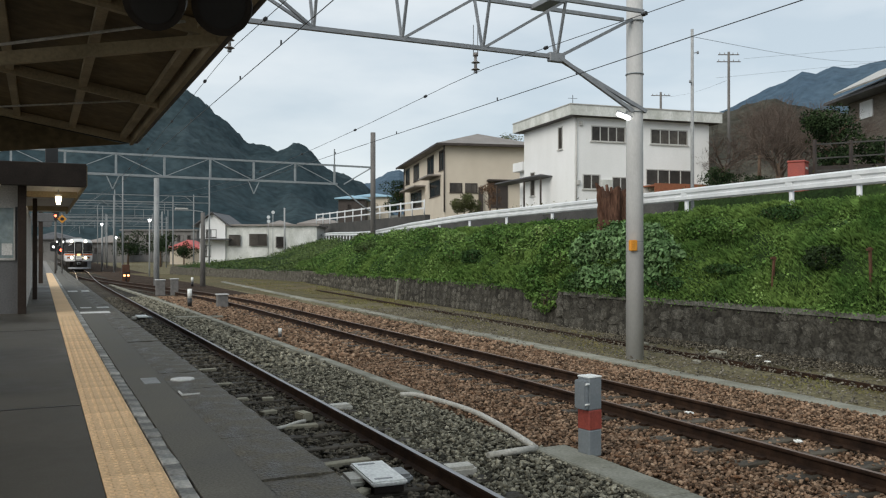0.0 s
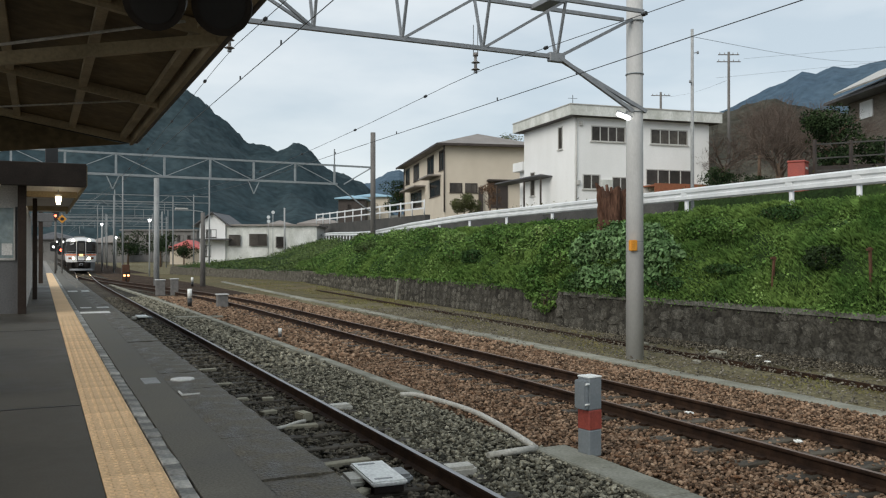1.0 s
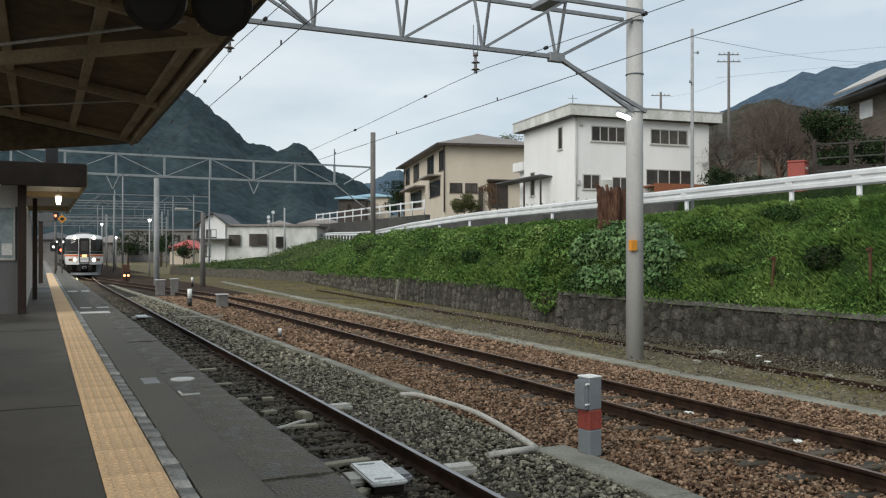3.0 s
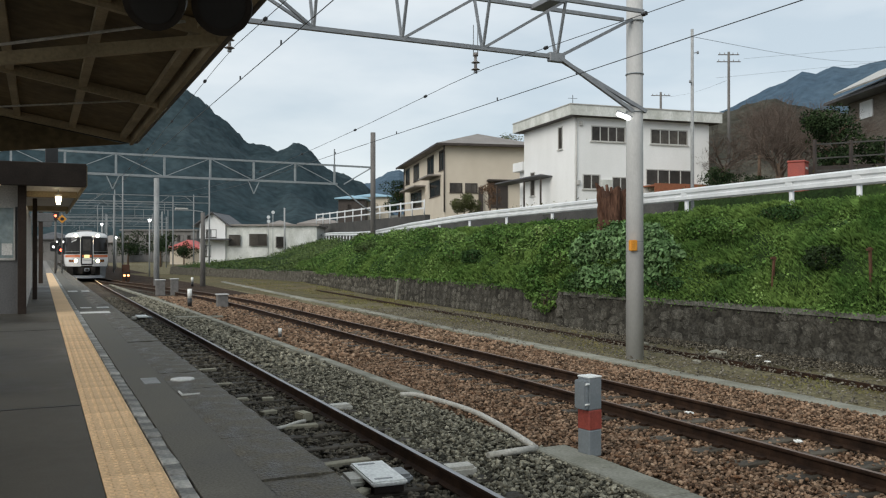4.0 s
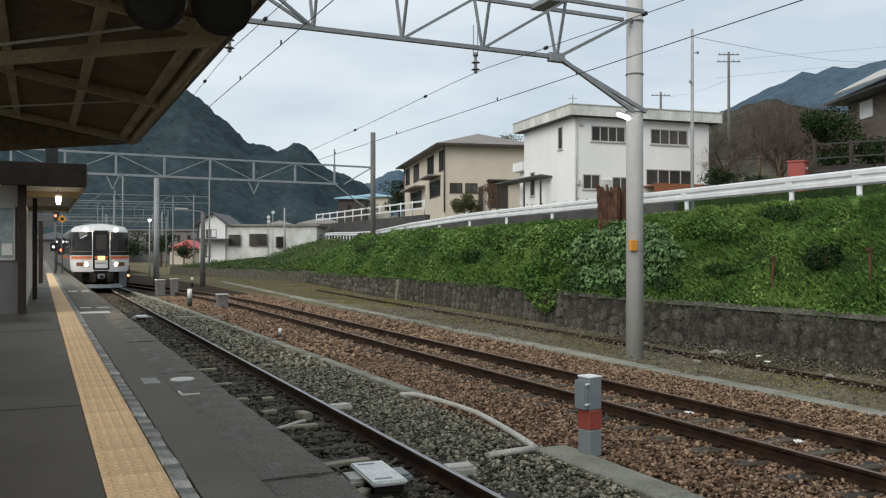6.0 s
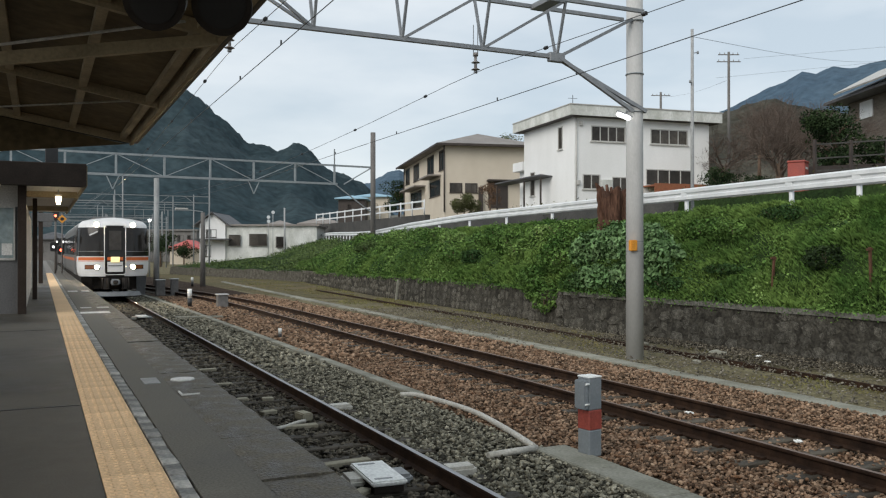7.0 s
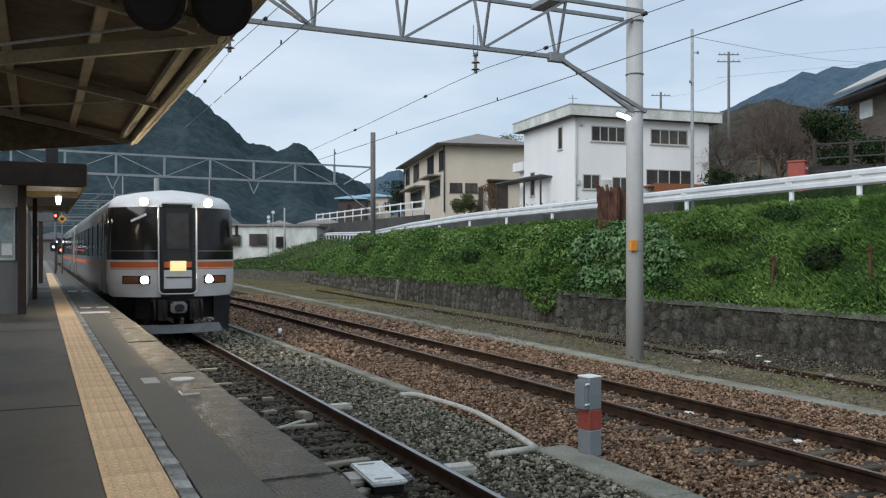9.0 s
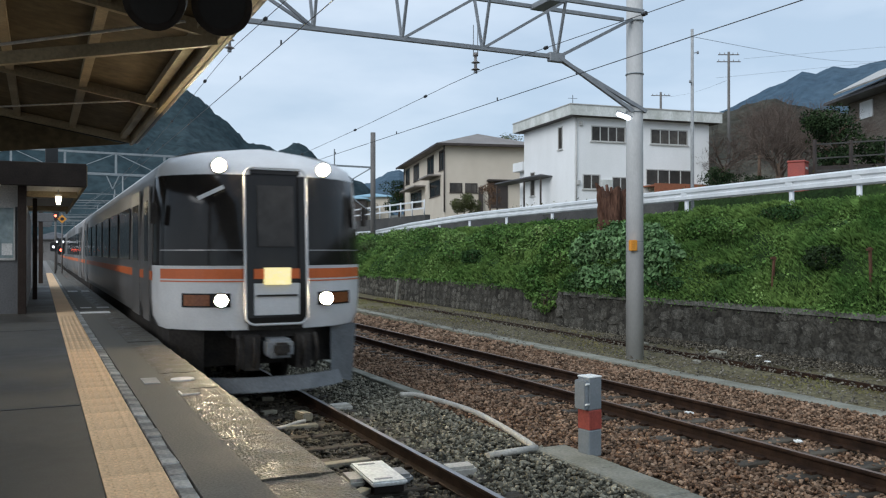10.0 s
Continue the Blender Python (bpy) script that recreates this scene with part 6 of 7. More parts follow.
# ---- plants ----
def leaf_cloud(name, pts, normals, size, material, label, category, kind="stuff", parent=None, aspect=0.62, up=0.35):
    """Folded leaves at the given points, leaning about their normals."""
    n = len(pts)
    rng = np.random.default_rng(len(pts) + int(1000 * abs(float(pts[0][0]))))
    d = rng.normal(size=(n, 3)) + np.asarray(normals) * 0.9 + np.array([0, 0, up])
    d /= np.linalg.norm(d, axis=1, keepdims=True)
    a = np.cross(d, rng.normal(size=(n, 3)))
    a /= np.linalg.norm(a, axis=1, keepdims=True)
    b = np.cross(d, a)
    s = (np.asarray(size) * rng.uniform(0.6, 1.25, n))[:, None]
    base = np.asarray(pts)
    v = np.stack([base - a * s * 0.5, base + b * s * aspect * 0.5 + d * s * 0.10, base + a * s * 0.55 - d * s * 0.12, base - b * s * aspect * 0.5 + d * s * 0.10], 1).reshape(-1, 3)
    i = np.arange(n)[:, None] * 4
    f = np.concatenate([i + np.array([[0, 1, 2]]), i + np.array([[0, 2, 3]])], 1).reshape(-1, 3)
    ob = mass(name, v, f, material)
    if parent is not None:
        ob.parent = parent
        if label:
            ob["label"] = label
        return ob
    return tagged(ob, label, category, kind=kind)


def grass():
    rng = np.random.default_rng(5)
    V, F = [], []
    n = 0

    def blade(p, h, w, az, lean):
        nonlocal n
        dx, dy = math.cos(az), math.sin(az)
        lx, ly = math.cos(az + 1.3) * lean * h, math.sin(az + 1.3) * lean * h
        V.extend(((p[0] - dx * w, p[1] - dy * w, p[2]), (p[0] + dx * w, p[1] + dy * w, p[2]),
                  (p[0] + lx * 0.4 + dx * w * 0.7, p[1] + ly * 0.4 + dy * w * 0.7, p[2] + h * 0.6), (p[0] + lx, p[1] + ly, p[2] + h * (1 - 0.35 * lean))))
        F.extend(((n, n + 1, n + 2), (n, n + 2, n + 3)))
        n += 4
    for k in range(220000):
        y = 7 + 58 * rng.random() ** 1.35
        s = 1.04 * rng.random() ** 0.95
        clump = noise.noise(Vector((y * 0.9, s * 5, 1.0)))
        if clump < -0.35 and rng.random() < 0.4:
            continue
        p = bank(y, s)
        sc = 0.7 + 0.012 * y
        blade((p.x, p.y, p.z - 0.03), (0.07 + 0.11 * rng.random() + 0.30 * max(0, clump)) * sc, (0.004 + 0.004 * rng.random()) * sc * 1.2, rng.random() * 6.28, 0.25 + 0.65 * rng.random())
    tagged(mass("bank_grass", V, F, "blade"), "thick green grass on the railway bank", "grass", kind="stuff")
    V, F, n = [], [], 0
    for k in range(26000):
        y = 6 + 60 * rng.random() ** 1.2
        x0 = 10.6 + 0.03 * y
        x = x0 + (wall_x(y) - x0 - 0.1) * rng.random()
        if noise.noise(Vector((x * 0.7, y * 0.35, 9))) < (0.22 if y < 24 else -0.05):
            continue
        blade((x, y, -1.12), 0.04 + 0.07 * rng.random(), 0.005 + 0.00012 * y, rng.random() * 6.28, 0.3 + 0.7 * rng.random())
    tagged(mass("yard_grass", V, F, "dry_grass"), "thin yellowish grass on the yard's edge", "grass", kind="stuff")


grass()


def bank_weeds():
    """Low leafy clumps of three greens over the whole bank, thick where the weeds crowd."""
    rng = np.random.default_rng(8)
    clouds = {k: ([], [], []) for k in ("weed", "weed_bright", "weed_dark_and_shade")}
    made = 0
    while made < 1050:
        y, s = 8.5 + 52 * rng.random() ** 1.15, 0.01 + 1.02 * rng.random()
        crowd = noise.noise(Vector((y * 0.32, s * 2.4, 21.0)))
        if crowd < 0.35 * rng.random() - 0.22:
            continue
        if y < 17 and rng.random() < 0.72:
            continue
        made += 1
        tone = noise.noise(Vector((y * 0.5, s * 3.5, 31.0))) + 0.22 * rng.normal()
        pts, nor, size = clouds["weed_bright" if tone > 0.3 else "weed_dark_and_shade" if tone < -0.25 else "weed"]
        r = 0.10 + 0.22 * rng.random() + 0.003 * y
        lift = (0.07 + 0.20 * rng.random()) * (0.6 if y < 17 else 1.0 + 1.1 * smooth(22, 40, y)) * (1 - 0.75 * smooth(0.72, 0.95, s)) * (1 + 0.8 * max(0, crowd))
        leaf = 0.035 + 0.035 * rng.random() + 0.0008 * y
        for _ in range(int(35 + 50 * rng.random())):
            q = rng.normal(size=3)
            b = bank(max(-9, y + q[1] * r * 1.2), min(1.04, max(0, s + q[0] * r / 2.2)))
            dome = math.exp(-0.5 * (q[0] ** 2 + q[1] ** 2))
            pts.append((b.x, b.y, b.z + lift * (0.25 + 0.9 * dome) + 0.02 * q[2]))
            nor.append((-0.5, -0.2, 0.8))
            size.append(leaf * (0.7 + 0.6 * rng.random()))
    for (key, label) in (("weed", "leafy green weeds growing over the bank"), ("weed_bright", "bright young green weeds on the bank"), ("weed_dark_and_shade", "dark green weeds in scattered patches of the bank")):
        pts, nor, size = clouds[key]
        leaf_cloud("bank_weeds", pts, nor, size, key, label, "weeds")


bank_weeds()


def far_bank_weeds():
    rng = np.random.default_rng(18)
    pts, nor, size = [], [], []
    for k in range(330):
        y = 52 + 75 * rng.random()
        s = rng.random() * 0.9
        c = bank(y, s)
        for _ in range(60):
            q = rng.normal(size=3) * np.array([0.55, 0.9, 0.12])
            b = bank(y + q[1], min(1, max(0, s + q[0] / (2.5 + 0.03 * y))))
            pts.append((b.x, b.y, b.z + 0.08 + abs(q[2])))
            nor.append((-0.4, -0.4, 0.8))
            size.append(0.10 + 0.0006 * y)
    leaf_cloud("far_bank_weeds", pts, nor, size, "far_weed", "rough green weeds on the far bank", "weeds")


far_bank_weeds()


def wall_top_weeds():
    rng = np.random.default_rng(28)
    pts, nor, size = [], [], []
    for k in range(230):
        y = 8 + 48 * rng.random()
        drop = 0.05 + 0.22 * rng.random() ** 2
        for _ in range(26):
            pts.append((wall_x(y) + 0.10 + 0.10 * rng.normal(), y + 0.22 * rng.normal(), wall_top(y) + 0.06 - drop * rng.random()))
            nor.append((-0.8, -0.3, 0.4))
            size.append(0.04 + 0.02 * rng.random() + 0.0008 * y)
    leaf_cloud("wall_top_weeds", pts, nor, size, "weed", "small weeds hanging over the top of the wall", "weeds")


wall_top_weeds()


def traffic_mirror():
    t = thing("traffic_mirror", "pair of round white traffic mirrors on a post", "traffic mirror", pose(22.7, 92.5, 0.5))
    bm = B()
    tube(bm, (0.1, 0, 0), (0.1, 0, 4.7), 0.035, seg=10)
    tube(bm, (0.62, 0, 0), (0.62, 0, 5.1), 0.035, seg=10)
    part("post", bm, "far_pole", t)
    for z, x in ((4.45, 0.1), (4.0, 0.12), (5.0, 0.62)):
        bm = B()
        tube(bm, (x, -0.10, z), (x, -0.04, z), 0.19, seg=20)
        part("mirror_disc", bm, "guard_white", t)


traffic_mirror()


def bush(name, blobs, n, size, material, label, category="bush", stem=None):
    """Leaves over and inside a few overlapping uneven masses, on short stems."""
    rng = np.random.default_rng(n)
    t = thing(name, label, category)
    pts, nor = [], []
    tot = sum(b[3] * b[4] * b[5] for b in blobs)
    for cx, cy, cz, rx, ry, rz in blobs:
        for _ in range(int(n * rx * ry * rz / tot)):
            d = rng.normal(size=3)
            d /= np.linalg.norm(d)
            k = (0.55 + 0.45 * rng.random() ** 0.5) * (1 + 0.28 * noise.noise(Vector(d * 2.4) + Vector((cx, cy, cz))))
            pts.append((cx + d[0] * rx * k, cy + d[1] * ry * k, cz + d[2] * rz * k))
            nor.append(d)
    leaf_cloud("foliage", pts, nor, [size] * len(pts), material, "", "", parent=t)
    bm = B()
    for cx, cy, cz, rx, ry, rz in blobs:
        for _ in range(4):
            q = Vector((cx + rng.normal() * rx * 0.4, cy + rng.normal() * ry * 0.4, cz + rz * 0.4))
            tube(bm, (cx, cy, (stem if stem is not None else cz - rz * 0.9)), q, 0.02 + 0.01 * rx, 0.008, 6)
    part("stems", bm, "bark", t)
    return t


def on_bank(y, s, up):
    p = bank(y, s)
    return (p.x, p.y, p.z + up)


bush("overhanging_bush", [(*on_bank(23.4, 0.02, 0.15), 0.55, 0.75, 0.6), (*on_bank(22.5, 0.22, 0.3), 0.65, 0.9, 0.5), (*on_bank(22.9, 0.5, 0.3), 0.65, 1.0, 0.5), (*on_bank(24.0, 0.72, 0.25), 0.5, 0.8, 0.4), (wall_x(22.6) - 0.05, 22.5, -0.28, 0.30, 0.75, 0.55)],
     7500, 0.10, "weed", "dense green bush hanging over the stone wall")
bush("broad_leaf_bush", [(*on_bank(20.6, 0.32, 0.38), 0.6, 0.85, 0.55), (*on_bank(19.5, 0.42, 0.42), 0.6, 0.8, 0.6), (*on_bank(18.3, 0.35, 0.38), 0.7, 0.9, 0.6), (*on_bank(17.3, 0.28, 0.32), 0.55, 0.7, 0.5), (*on_bank(19.8, 0.1, 0.12), 0.4, 0.9, 0.4), (*on_bank(18.2, 0.12, 0.15), 0.45, 1.0, 0.42)],
     8000, 0.15, "broad_leaf", "broad-leaved green bush on the bank behind the pole")
bush("bank_bush", [(*on_bank(27.2, 0.55, 0.3), 0.6, 1.0, 0.5), (*on_bank(28.6, 0.62, 0.3), 0.5, 0.9, 0.45)], 3000, 0.10, "weed", "rounded leafy green bush on the bank")
bush("bank_bush", [(*on_bank(36.0, 0.75, 0.25), 0.5, 1.6, 0.4), (*on_bank(39.0, 0.85, 0.25), 0.4, 1.5, 0.35)], 2400, 0.12, "weed", "low leafy green bush below the guard rail")
bush("bank_bush", [(*on_bank(12.25, 0.36, 0.10), 0.4, 0.45, 0.28)], 1400, 0.07, "conifer", "small dark green tuft on the bank")
bush("bank_bush", [(*on_bank(31.5, 0.3, 0.2), 0.5, 1.2, 0.3), (*on_bank(33.5, 0.45, 0.2), 0.5, 1.0, 0.3)], 1800, 0.11, "weed", "low leafy green bush over the wall")
bush("bank_bush", [(*on_bank(16.6, 0.74, 0.12), 0.45, 0.7, 0.28), (*on_bank(15.3, 0.62, 0.1), 0.45, 0.6, 0.25)], 1800, 0.09, "weed", "leafy green bush under the guard rail")
# The last three dark bushes paint the shade under the broad-leaf bush.
for y, v, up, a, b, c, key in ((25.4, 0.66, 0.18, 0.45, 0.8, 0.36, "weed_bright"), (26.2, 0.45, 0.2, 0.5, 0.7, 0.4, "weed_bright"), (30.0, 0.52, 0.22, 0.5, 0.9, 0.42, "weed"), (29.6, 0.3, 0.15, 0.4, 0.8, 0.3, "weed_dark_and_shade"),
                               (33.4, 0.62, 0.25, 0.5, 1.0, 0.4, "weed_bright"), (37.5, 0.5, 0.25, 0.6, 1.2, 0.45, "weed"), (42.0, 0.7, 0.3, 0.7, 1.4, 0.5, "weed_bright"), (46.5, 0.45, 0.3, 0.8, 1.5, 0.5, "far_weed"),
                               (51.0, 0.7, 0.3, 0.9, 1.8, 0.5, "weed"), (56.5, 0.85, 0.3, 0.9, 2.0, 0.6, "far_weed"), (14.2, 0.86, 0.1, 0.35, 0.6, 0.22, "weed_dark_and_shade"), (15.0, 0.3, 0.06, 0.3, 0.7, 0.14, "weed_dark_and_shade"), (20.4, 0.06, 0.12, 0.35, 0.7, 0.34, "weed_dark_and_shade"), (18.0, 0.04, 0.1, 0.32, 0.8, 0.3, "weed_dark_and_shade"), (16.7, 0.12, 0.1, 0.3, 0.6, 0.25, "weed_dark_and_shade")):
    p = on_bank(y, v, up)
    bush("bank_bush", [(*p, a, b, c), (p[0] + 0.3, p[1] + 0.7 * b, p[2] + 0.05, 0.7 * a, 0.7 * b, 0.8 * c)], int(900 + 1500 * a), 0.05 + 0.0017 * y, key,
         {"weed": "rounded green bush on the bank", "weed_bright": "fresh light green bush on the bank", "weed_dark_and_shade": "low dark green bush on the bank, some put in for shade", "far_weed": "dull green bush on the far bank"}[key])


def far_terrace():
    """Low rubble wall closing the yard, with rough grass behind it."""
    a, b = Vector((18.0, 58.0, 0)), Vector((11.5, 86.0, 0))
    bm = B()
    rows = []
    n = 24
    for i in range(n + 1):
        p = a.lerp(b, i / n)
        j = 0.35 * noise.noise(Vector((i * 0.6, 3.0, 0)))
        top = -0.34 + 0.16 * noise.noise(Vector((i * 0.5, 8.0, 0)))
        out = Vector((0.96, 0.27, 0))
        rows.append([bm.verts.new(q) for q in ((p.x + j, p.y, -1.2), (p.x + j + 0.12, p.y, top), (p.x + 3.0, p.y + 0.8, top + 0.25), (p.x + 9, p.y + 2.5, 0.55), (p.x + 26, p.y + 7, 1.0))])
    for p, q in zip(rows, rows[1:]):
        for i in range(4):
            bm.faces.new((p[i], p[i + 1], q[i + 1], q[i])).material_index = 0 if i == 0 else 1
    solo("far_terrace", bm, ["wall_stone_far", "soil"], "rough grass terrace behind a low rubble wall", "terrace", kind="structure")
    rng = np.random.default_rng(91)
    pts, nor = [], []
    for k in range(260):
        v = rng.random()
        p = a.lerp(b, v)
        d = 0.3 + 7 * rng.random()
        c = np.array([p.x + d, p.y + 0.27 * d, -0.28 + 0.09 * d])
        for _ in range(24):
            pts.append(c + rng.normal(size=3) * np.array([0.5, 0.6, 0.12]))
            nor.append((0, 0, 1))
    leaf_cloud("terrace_grass", pts, nor, [0.16] * len(pts), "far_weed", "rough green grass on the terrace", "grass")
    bm = B()
    vs = [bm.verts.new(p) for p in ((8.6, 46, -1.085), (13.5, 36, -1.09), (17.4, 64, -1.09), (11.6, 86, -1.08), (7.4, 92, -1.07), (7.6, 62, -1.075))]
    bm.faces.new(vs)
    solo("dry_verge", bm, "dry_ground", "dry yellowish earth at the yard's far side", "ground", kind="structure")


far_terrace()


def stump():
    t = thing("tree_stump", "broken reddish-brown tree stump in the bank", "tree stump", pose(*on_bank(21.2, 0.86, -0.35)))
    rng = np.random.default_rng(12)
    bm = B()
    rings = []
    n, m = 44, 22
    for j in range(m + 1):
        v = j / m
        row = []
        for i in range(n):
            a = 2 * math.pi * i / n
            r = 0.43 * (0.86 + 0.22 * v + 0.3 * (1 - v) ** 3)
            r *= 1.02 + 0.30 * noise.noise(Vector((math.cos(a) * 1.7, math.sin(a) * 1.7, v * 1.4))) + 0.13 * math.sin(a * 7 + v * 2) + 0.10 * noise.noise(Vector((math.cos(a) * 6, math.sin(a) * 6, v * 6)))
            top = 1.50 + 0.55 * noise.noise(Vector((math.cos(a) * 1.1, math.sin(a) * 1.1, 7.0))) + 0.05 * noise.noise(Vector((math.cos(a) * 5, math.sin(a) * 5, 2.0)))
            row.append(bm.verts.new((r * math.cos(a) - 0.10 * v, r * math.sin(a) * 0.9, v * top)))
        rings.append(row)
    for a, b in zip(rings, rings[1:]):
        for i in range(n):
            bm.faces.new((a[i], a[(i + 1) % n], b[(i + 1) % n], b[i]))
    c = bm.verts.new((0, 0, 1.2))
    for i in range(n):
        bm.faces.new((rings[-1][i], rings[-1][(i + 1) % n], c))
    part("trunk", bm, "stump_bark", t, "split dark bark")
    for k in range(3):
        a = rng.random() * 6.28
        bm = B()
        tube(bm, (0.3 * math.cos(a), 0.3 * math.sin(a), 1.2), (0.40 * math.cos(a), 0.40 * math.sin(a), 1.6 + 0.1 * rng.random()), 0.09, 0.04, 7)
        part("splinter", bm, "stump_bark", t)
    pts = [(0.45 * rng.normal(), 0.45 * rng.normal() - 0.2, 0.25 + 0.3 * rng.random()) for _ in range(500)]
    leaf_cloud("ivy", pts, [(0, -1, 0.4)] * 500, [0.09] * 500, "weed", "", "", parent=t)


stump()


def bare_tree(x, y, z, h, spread, seed, label):
    rng = np.random.default_rng(seed)
    t = thing("bare_tree", label, "tree", pose(x, y, z))
    bm = B()
    tube(bm, (0, 0, -1), (0, 0, h * 0.35), 0.16, 0.11, 8)
    part("trunk", bm, "bark", t)
    V, F = [], []

    def twig(p, q, r):
        d = q - p
        a = d.orthogonal().normalized()
        b = d.normalized().cross(a)
        k = len(V)
        for c, rr in ((p, r), (q, r * 0.55)):
            for i in range(3):
                o = c + rr * (math.cos(2.094 * i) * a + math.sin(2.094 * i) * b)
                V.append((o.x, o.y, o.z))
        for i in range(3):
            j = (i + 1) % 3
            F.extend(((k + i, k + j, k + 3 + j), (k + i, k + 3 + j, k + 3 + i)))

    def grow(p, d, length, r, level):
        q = p + d * length
        twig(p, q, r)
        if level == 0:
            return
        for _ in range(3 if level > 1 else 4):
            e = (d + Vector(rng.normal(size=3)) * 0.55 + Vector((0, 0, 0.12))).normalized()
            grow(p.lerp(q, 0.45 + 0.55 * rng.random()), e, length * (0.62 + 0.2 * rng.random()), r * 0.6, level - 1)
    for k in range(7):
        a = 2 * math.pi * k / 7 + rng.random()
        d = Vector((math.cos(a) * spread, math.sin(a) * spread, 1.0)).normalized()
        grow(Vector((0, 0, h * (0.12 + 0.2 * rng.random()))), d, h * 0.30, 0.07, 5)
    ob = mass("branchwork", V, F, "twig")
    ob.parent = t
    return t


bare_tree(38.6, 35.4, 4.6, 5.8, 0.7, 41, "bare brown tree behind the white house")
bare_tree(40.6, 33.6, 4.8, 5.4, 0.7, 42, "bare brown tree beside the timber house")
bare_tree(36.2, 37.5, 4.8, 3.8, 0.8, 43, "low bare brown tree")
bare_tree(36.4, 33.6, 4.4, 4.4, 0.8, 45, "bare greyish-brown tree on the slope")
bare_tree(43.0, 38.0, 5.0, 6.4, 0.6, 46, "tall bare greyish-brown tree")
bare_tree(50.0, 48.0, 7.0, 6.0, 0.5, 44, "far bare tree on the slope")


def leafy_tree(x, y, z, h, r, material, label, n=2600, size=0.16, seed=1):
    rng = np.random.default_rng(seed)
    t = thing("tree", label, "tree", pose(x, y, z))
    bm = B()
    tube(bm, (0, 0, -0.6), (0.1, 0, h * 0.75), 0.06 * h ** 0.7, 0.03, 8)
    for k in range(6):
        a = 6.28 * k / 6 + rng.random()
        tube(bm, (0, 0, h * (0.25 + 0.08 * k)), (r * 0.7 * math.cos(a), r * 0.7 * math.sin(a), h * (0.4 + 0.09 * k)), 0.04, 0.015, 6)
    part("trunk", bm, "bark", t)
    pts, nor = [], []
    for k in range(16):
        c = np.array([rng.normal() * r * 0.42, rng.normal() * r * 0.42, h * (0.35 + 0.55 * rng.random())])
        rr = r * (0.32 + 0.25 * rng.random())
        for _ in range(n // 16):
            d = rng.normal(size=3)
            d /= np.linalg.norm(d)
            pts.append(c + d * rr * (0.6 + 0.45 * rng.random()) * np.array([1, 1, 0.75]))
            nor.append(d)
    leaf_cloud("crown", pts, nor, [size] * len(pts), material, "", "", parent=t)
    return t


leafy_tree(25.6, 21.1, 3.4, 2.9, 1.25, "conifer", "dark evergreen tree behind the fence", 5200, 0.11, 3)
leafy_tree(27.4, 20.0, 3.2, 1.9, 1.3, "conifer", "low dark evergreen tree beside the fence", 4200, 0.11, 4)
leafy_tree(29.4, 19.6, 3.2, 2.1, 1.5, "conifer", "dark evergreen tree below the timber house", 4200, 0.13, 5)
leafy_tree(30.2, 31.6, 3.4, 2.0, 0.8, "conifer", "slender dark tree by the white house", 2200, 0.11, 7)
leafy_tree(31.6, 30.4, 3.4, 1.4, 0.9, "conifer", "small dark tree by the white house", 2000, 0.11, 6)
leafy_tree(44.5, 107.0, 4.4, 7.5, 2.4, "conifer", "dark tree beside the beige house", 3500, 0.24, 8)
leafy_tree(60.5, 110.0, 7.2, 12.0, 3.7, "shrub", "tree standing behind the beige house", 3800, 0.28, 9)
leafy_tree(64.5, 107.8, 7.2, 11.6, 3.2, "shrub", "tree standing behind the beige house roof", 3500, 0.28, 10)
leafy_tree(38.6, 75.8, 4.5, 2.5, 1.35, "shrub", "rounded clipped shrub before the beige house", 7000, 0.13, 11)
leafy_tree(41.3, 75.3, 4.5, 3.7, 1.25, "dry_leaf", "reddish-brown shrub by the entrance", 1600, 0.13, 12)
leafy_tree(22.6, 152, -1, 4.0, 1.8, "conifer", "dark tree by the red roof", 1200, 0.3, 14)
leafy_tree(16.0, 130, -1, 5, 2.4, "conifer", "dark tree beyond the yard", 1500, 0.3, 15)
leafy_tree(12.2, 138, -1, 5.5, 2.6, "conifer", "dark tree by the far houses", 1500, 0.3, 16)

# low wall with a rail along the inner side of the road
bm = B()
for y in np.arange(25, 62, 4.0):
    p, q = Vector((rail_x(y) + 4.75, y, 2.55)), Vector((rail_x(y + 4) + 4.75, y + 4.0, 2.55))
    bar(bm, p, q, 0.22, 1.1)
solo("road_wall", bm, "dark_wall", "dark concrete wall along the far side of the road", "retaining wall", kind="structure")


def low_hedges():
    rng = np.random.default_rng(77)
    pts, nor = [], []
    for k in range(60):
        y = 10 + 52 * rng.random()
        c = np.array([rail_x(y) + 5.4 + 2.0 * rng.random(), y, 3.05 + 0.15 * rng.random()])
        for _ in range(110):
            d = rng.normal(size=3)
            pts.append(c + d * np.array([0.5, 0.7, 0.25]))
            nor.append((0, 0, 1))
    leaf_cloud("roadside_weeds", pts, nor, [0.11] * len(pts), "shrub", "dark weeds along the top of the road wall", "weeds")
    pts, nor = [], []
    for k in range(40):
        c = np.array([25 + 18 * rng.random(), 16 + 18 * rng.random(), 3.3 + 0.03 * k * rng.random()])
        for _ in range(120):
            d = rng.normal(size=3)
            pts.append(c + d * np.array([0.7, 0.7, 0.35]))
            nor.append((0, 0, 1))
    leaf_cloud("hillside_scrub", pts, nor, [0.16] * len(pts), "conifer", "dark scrub below the timber house", "scrub")


low_hedges()


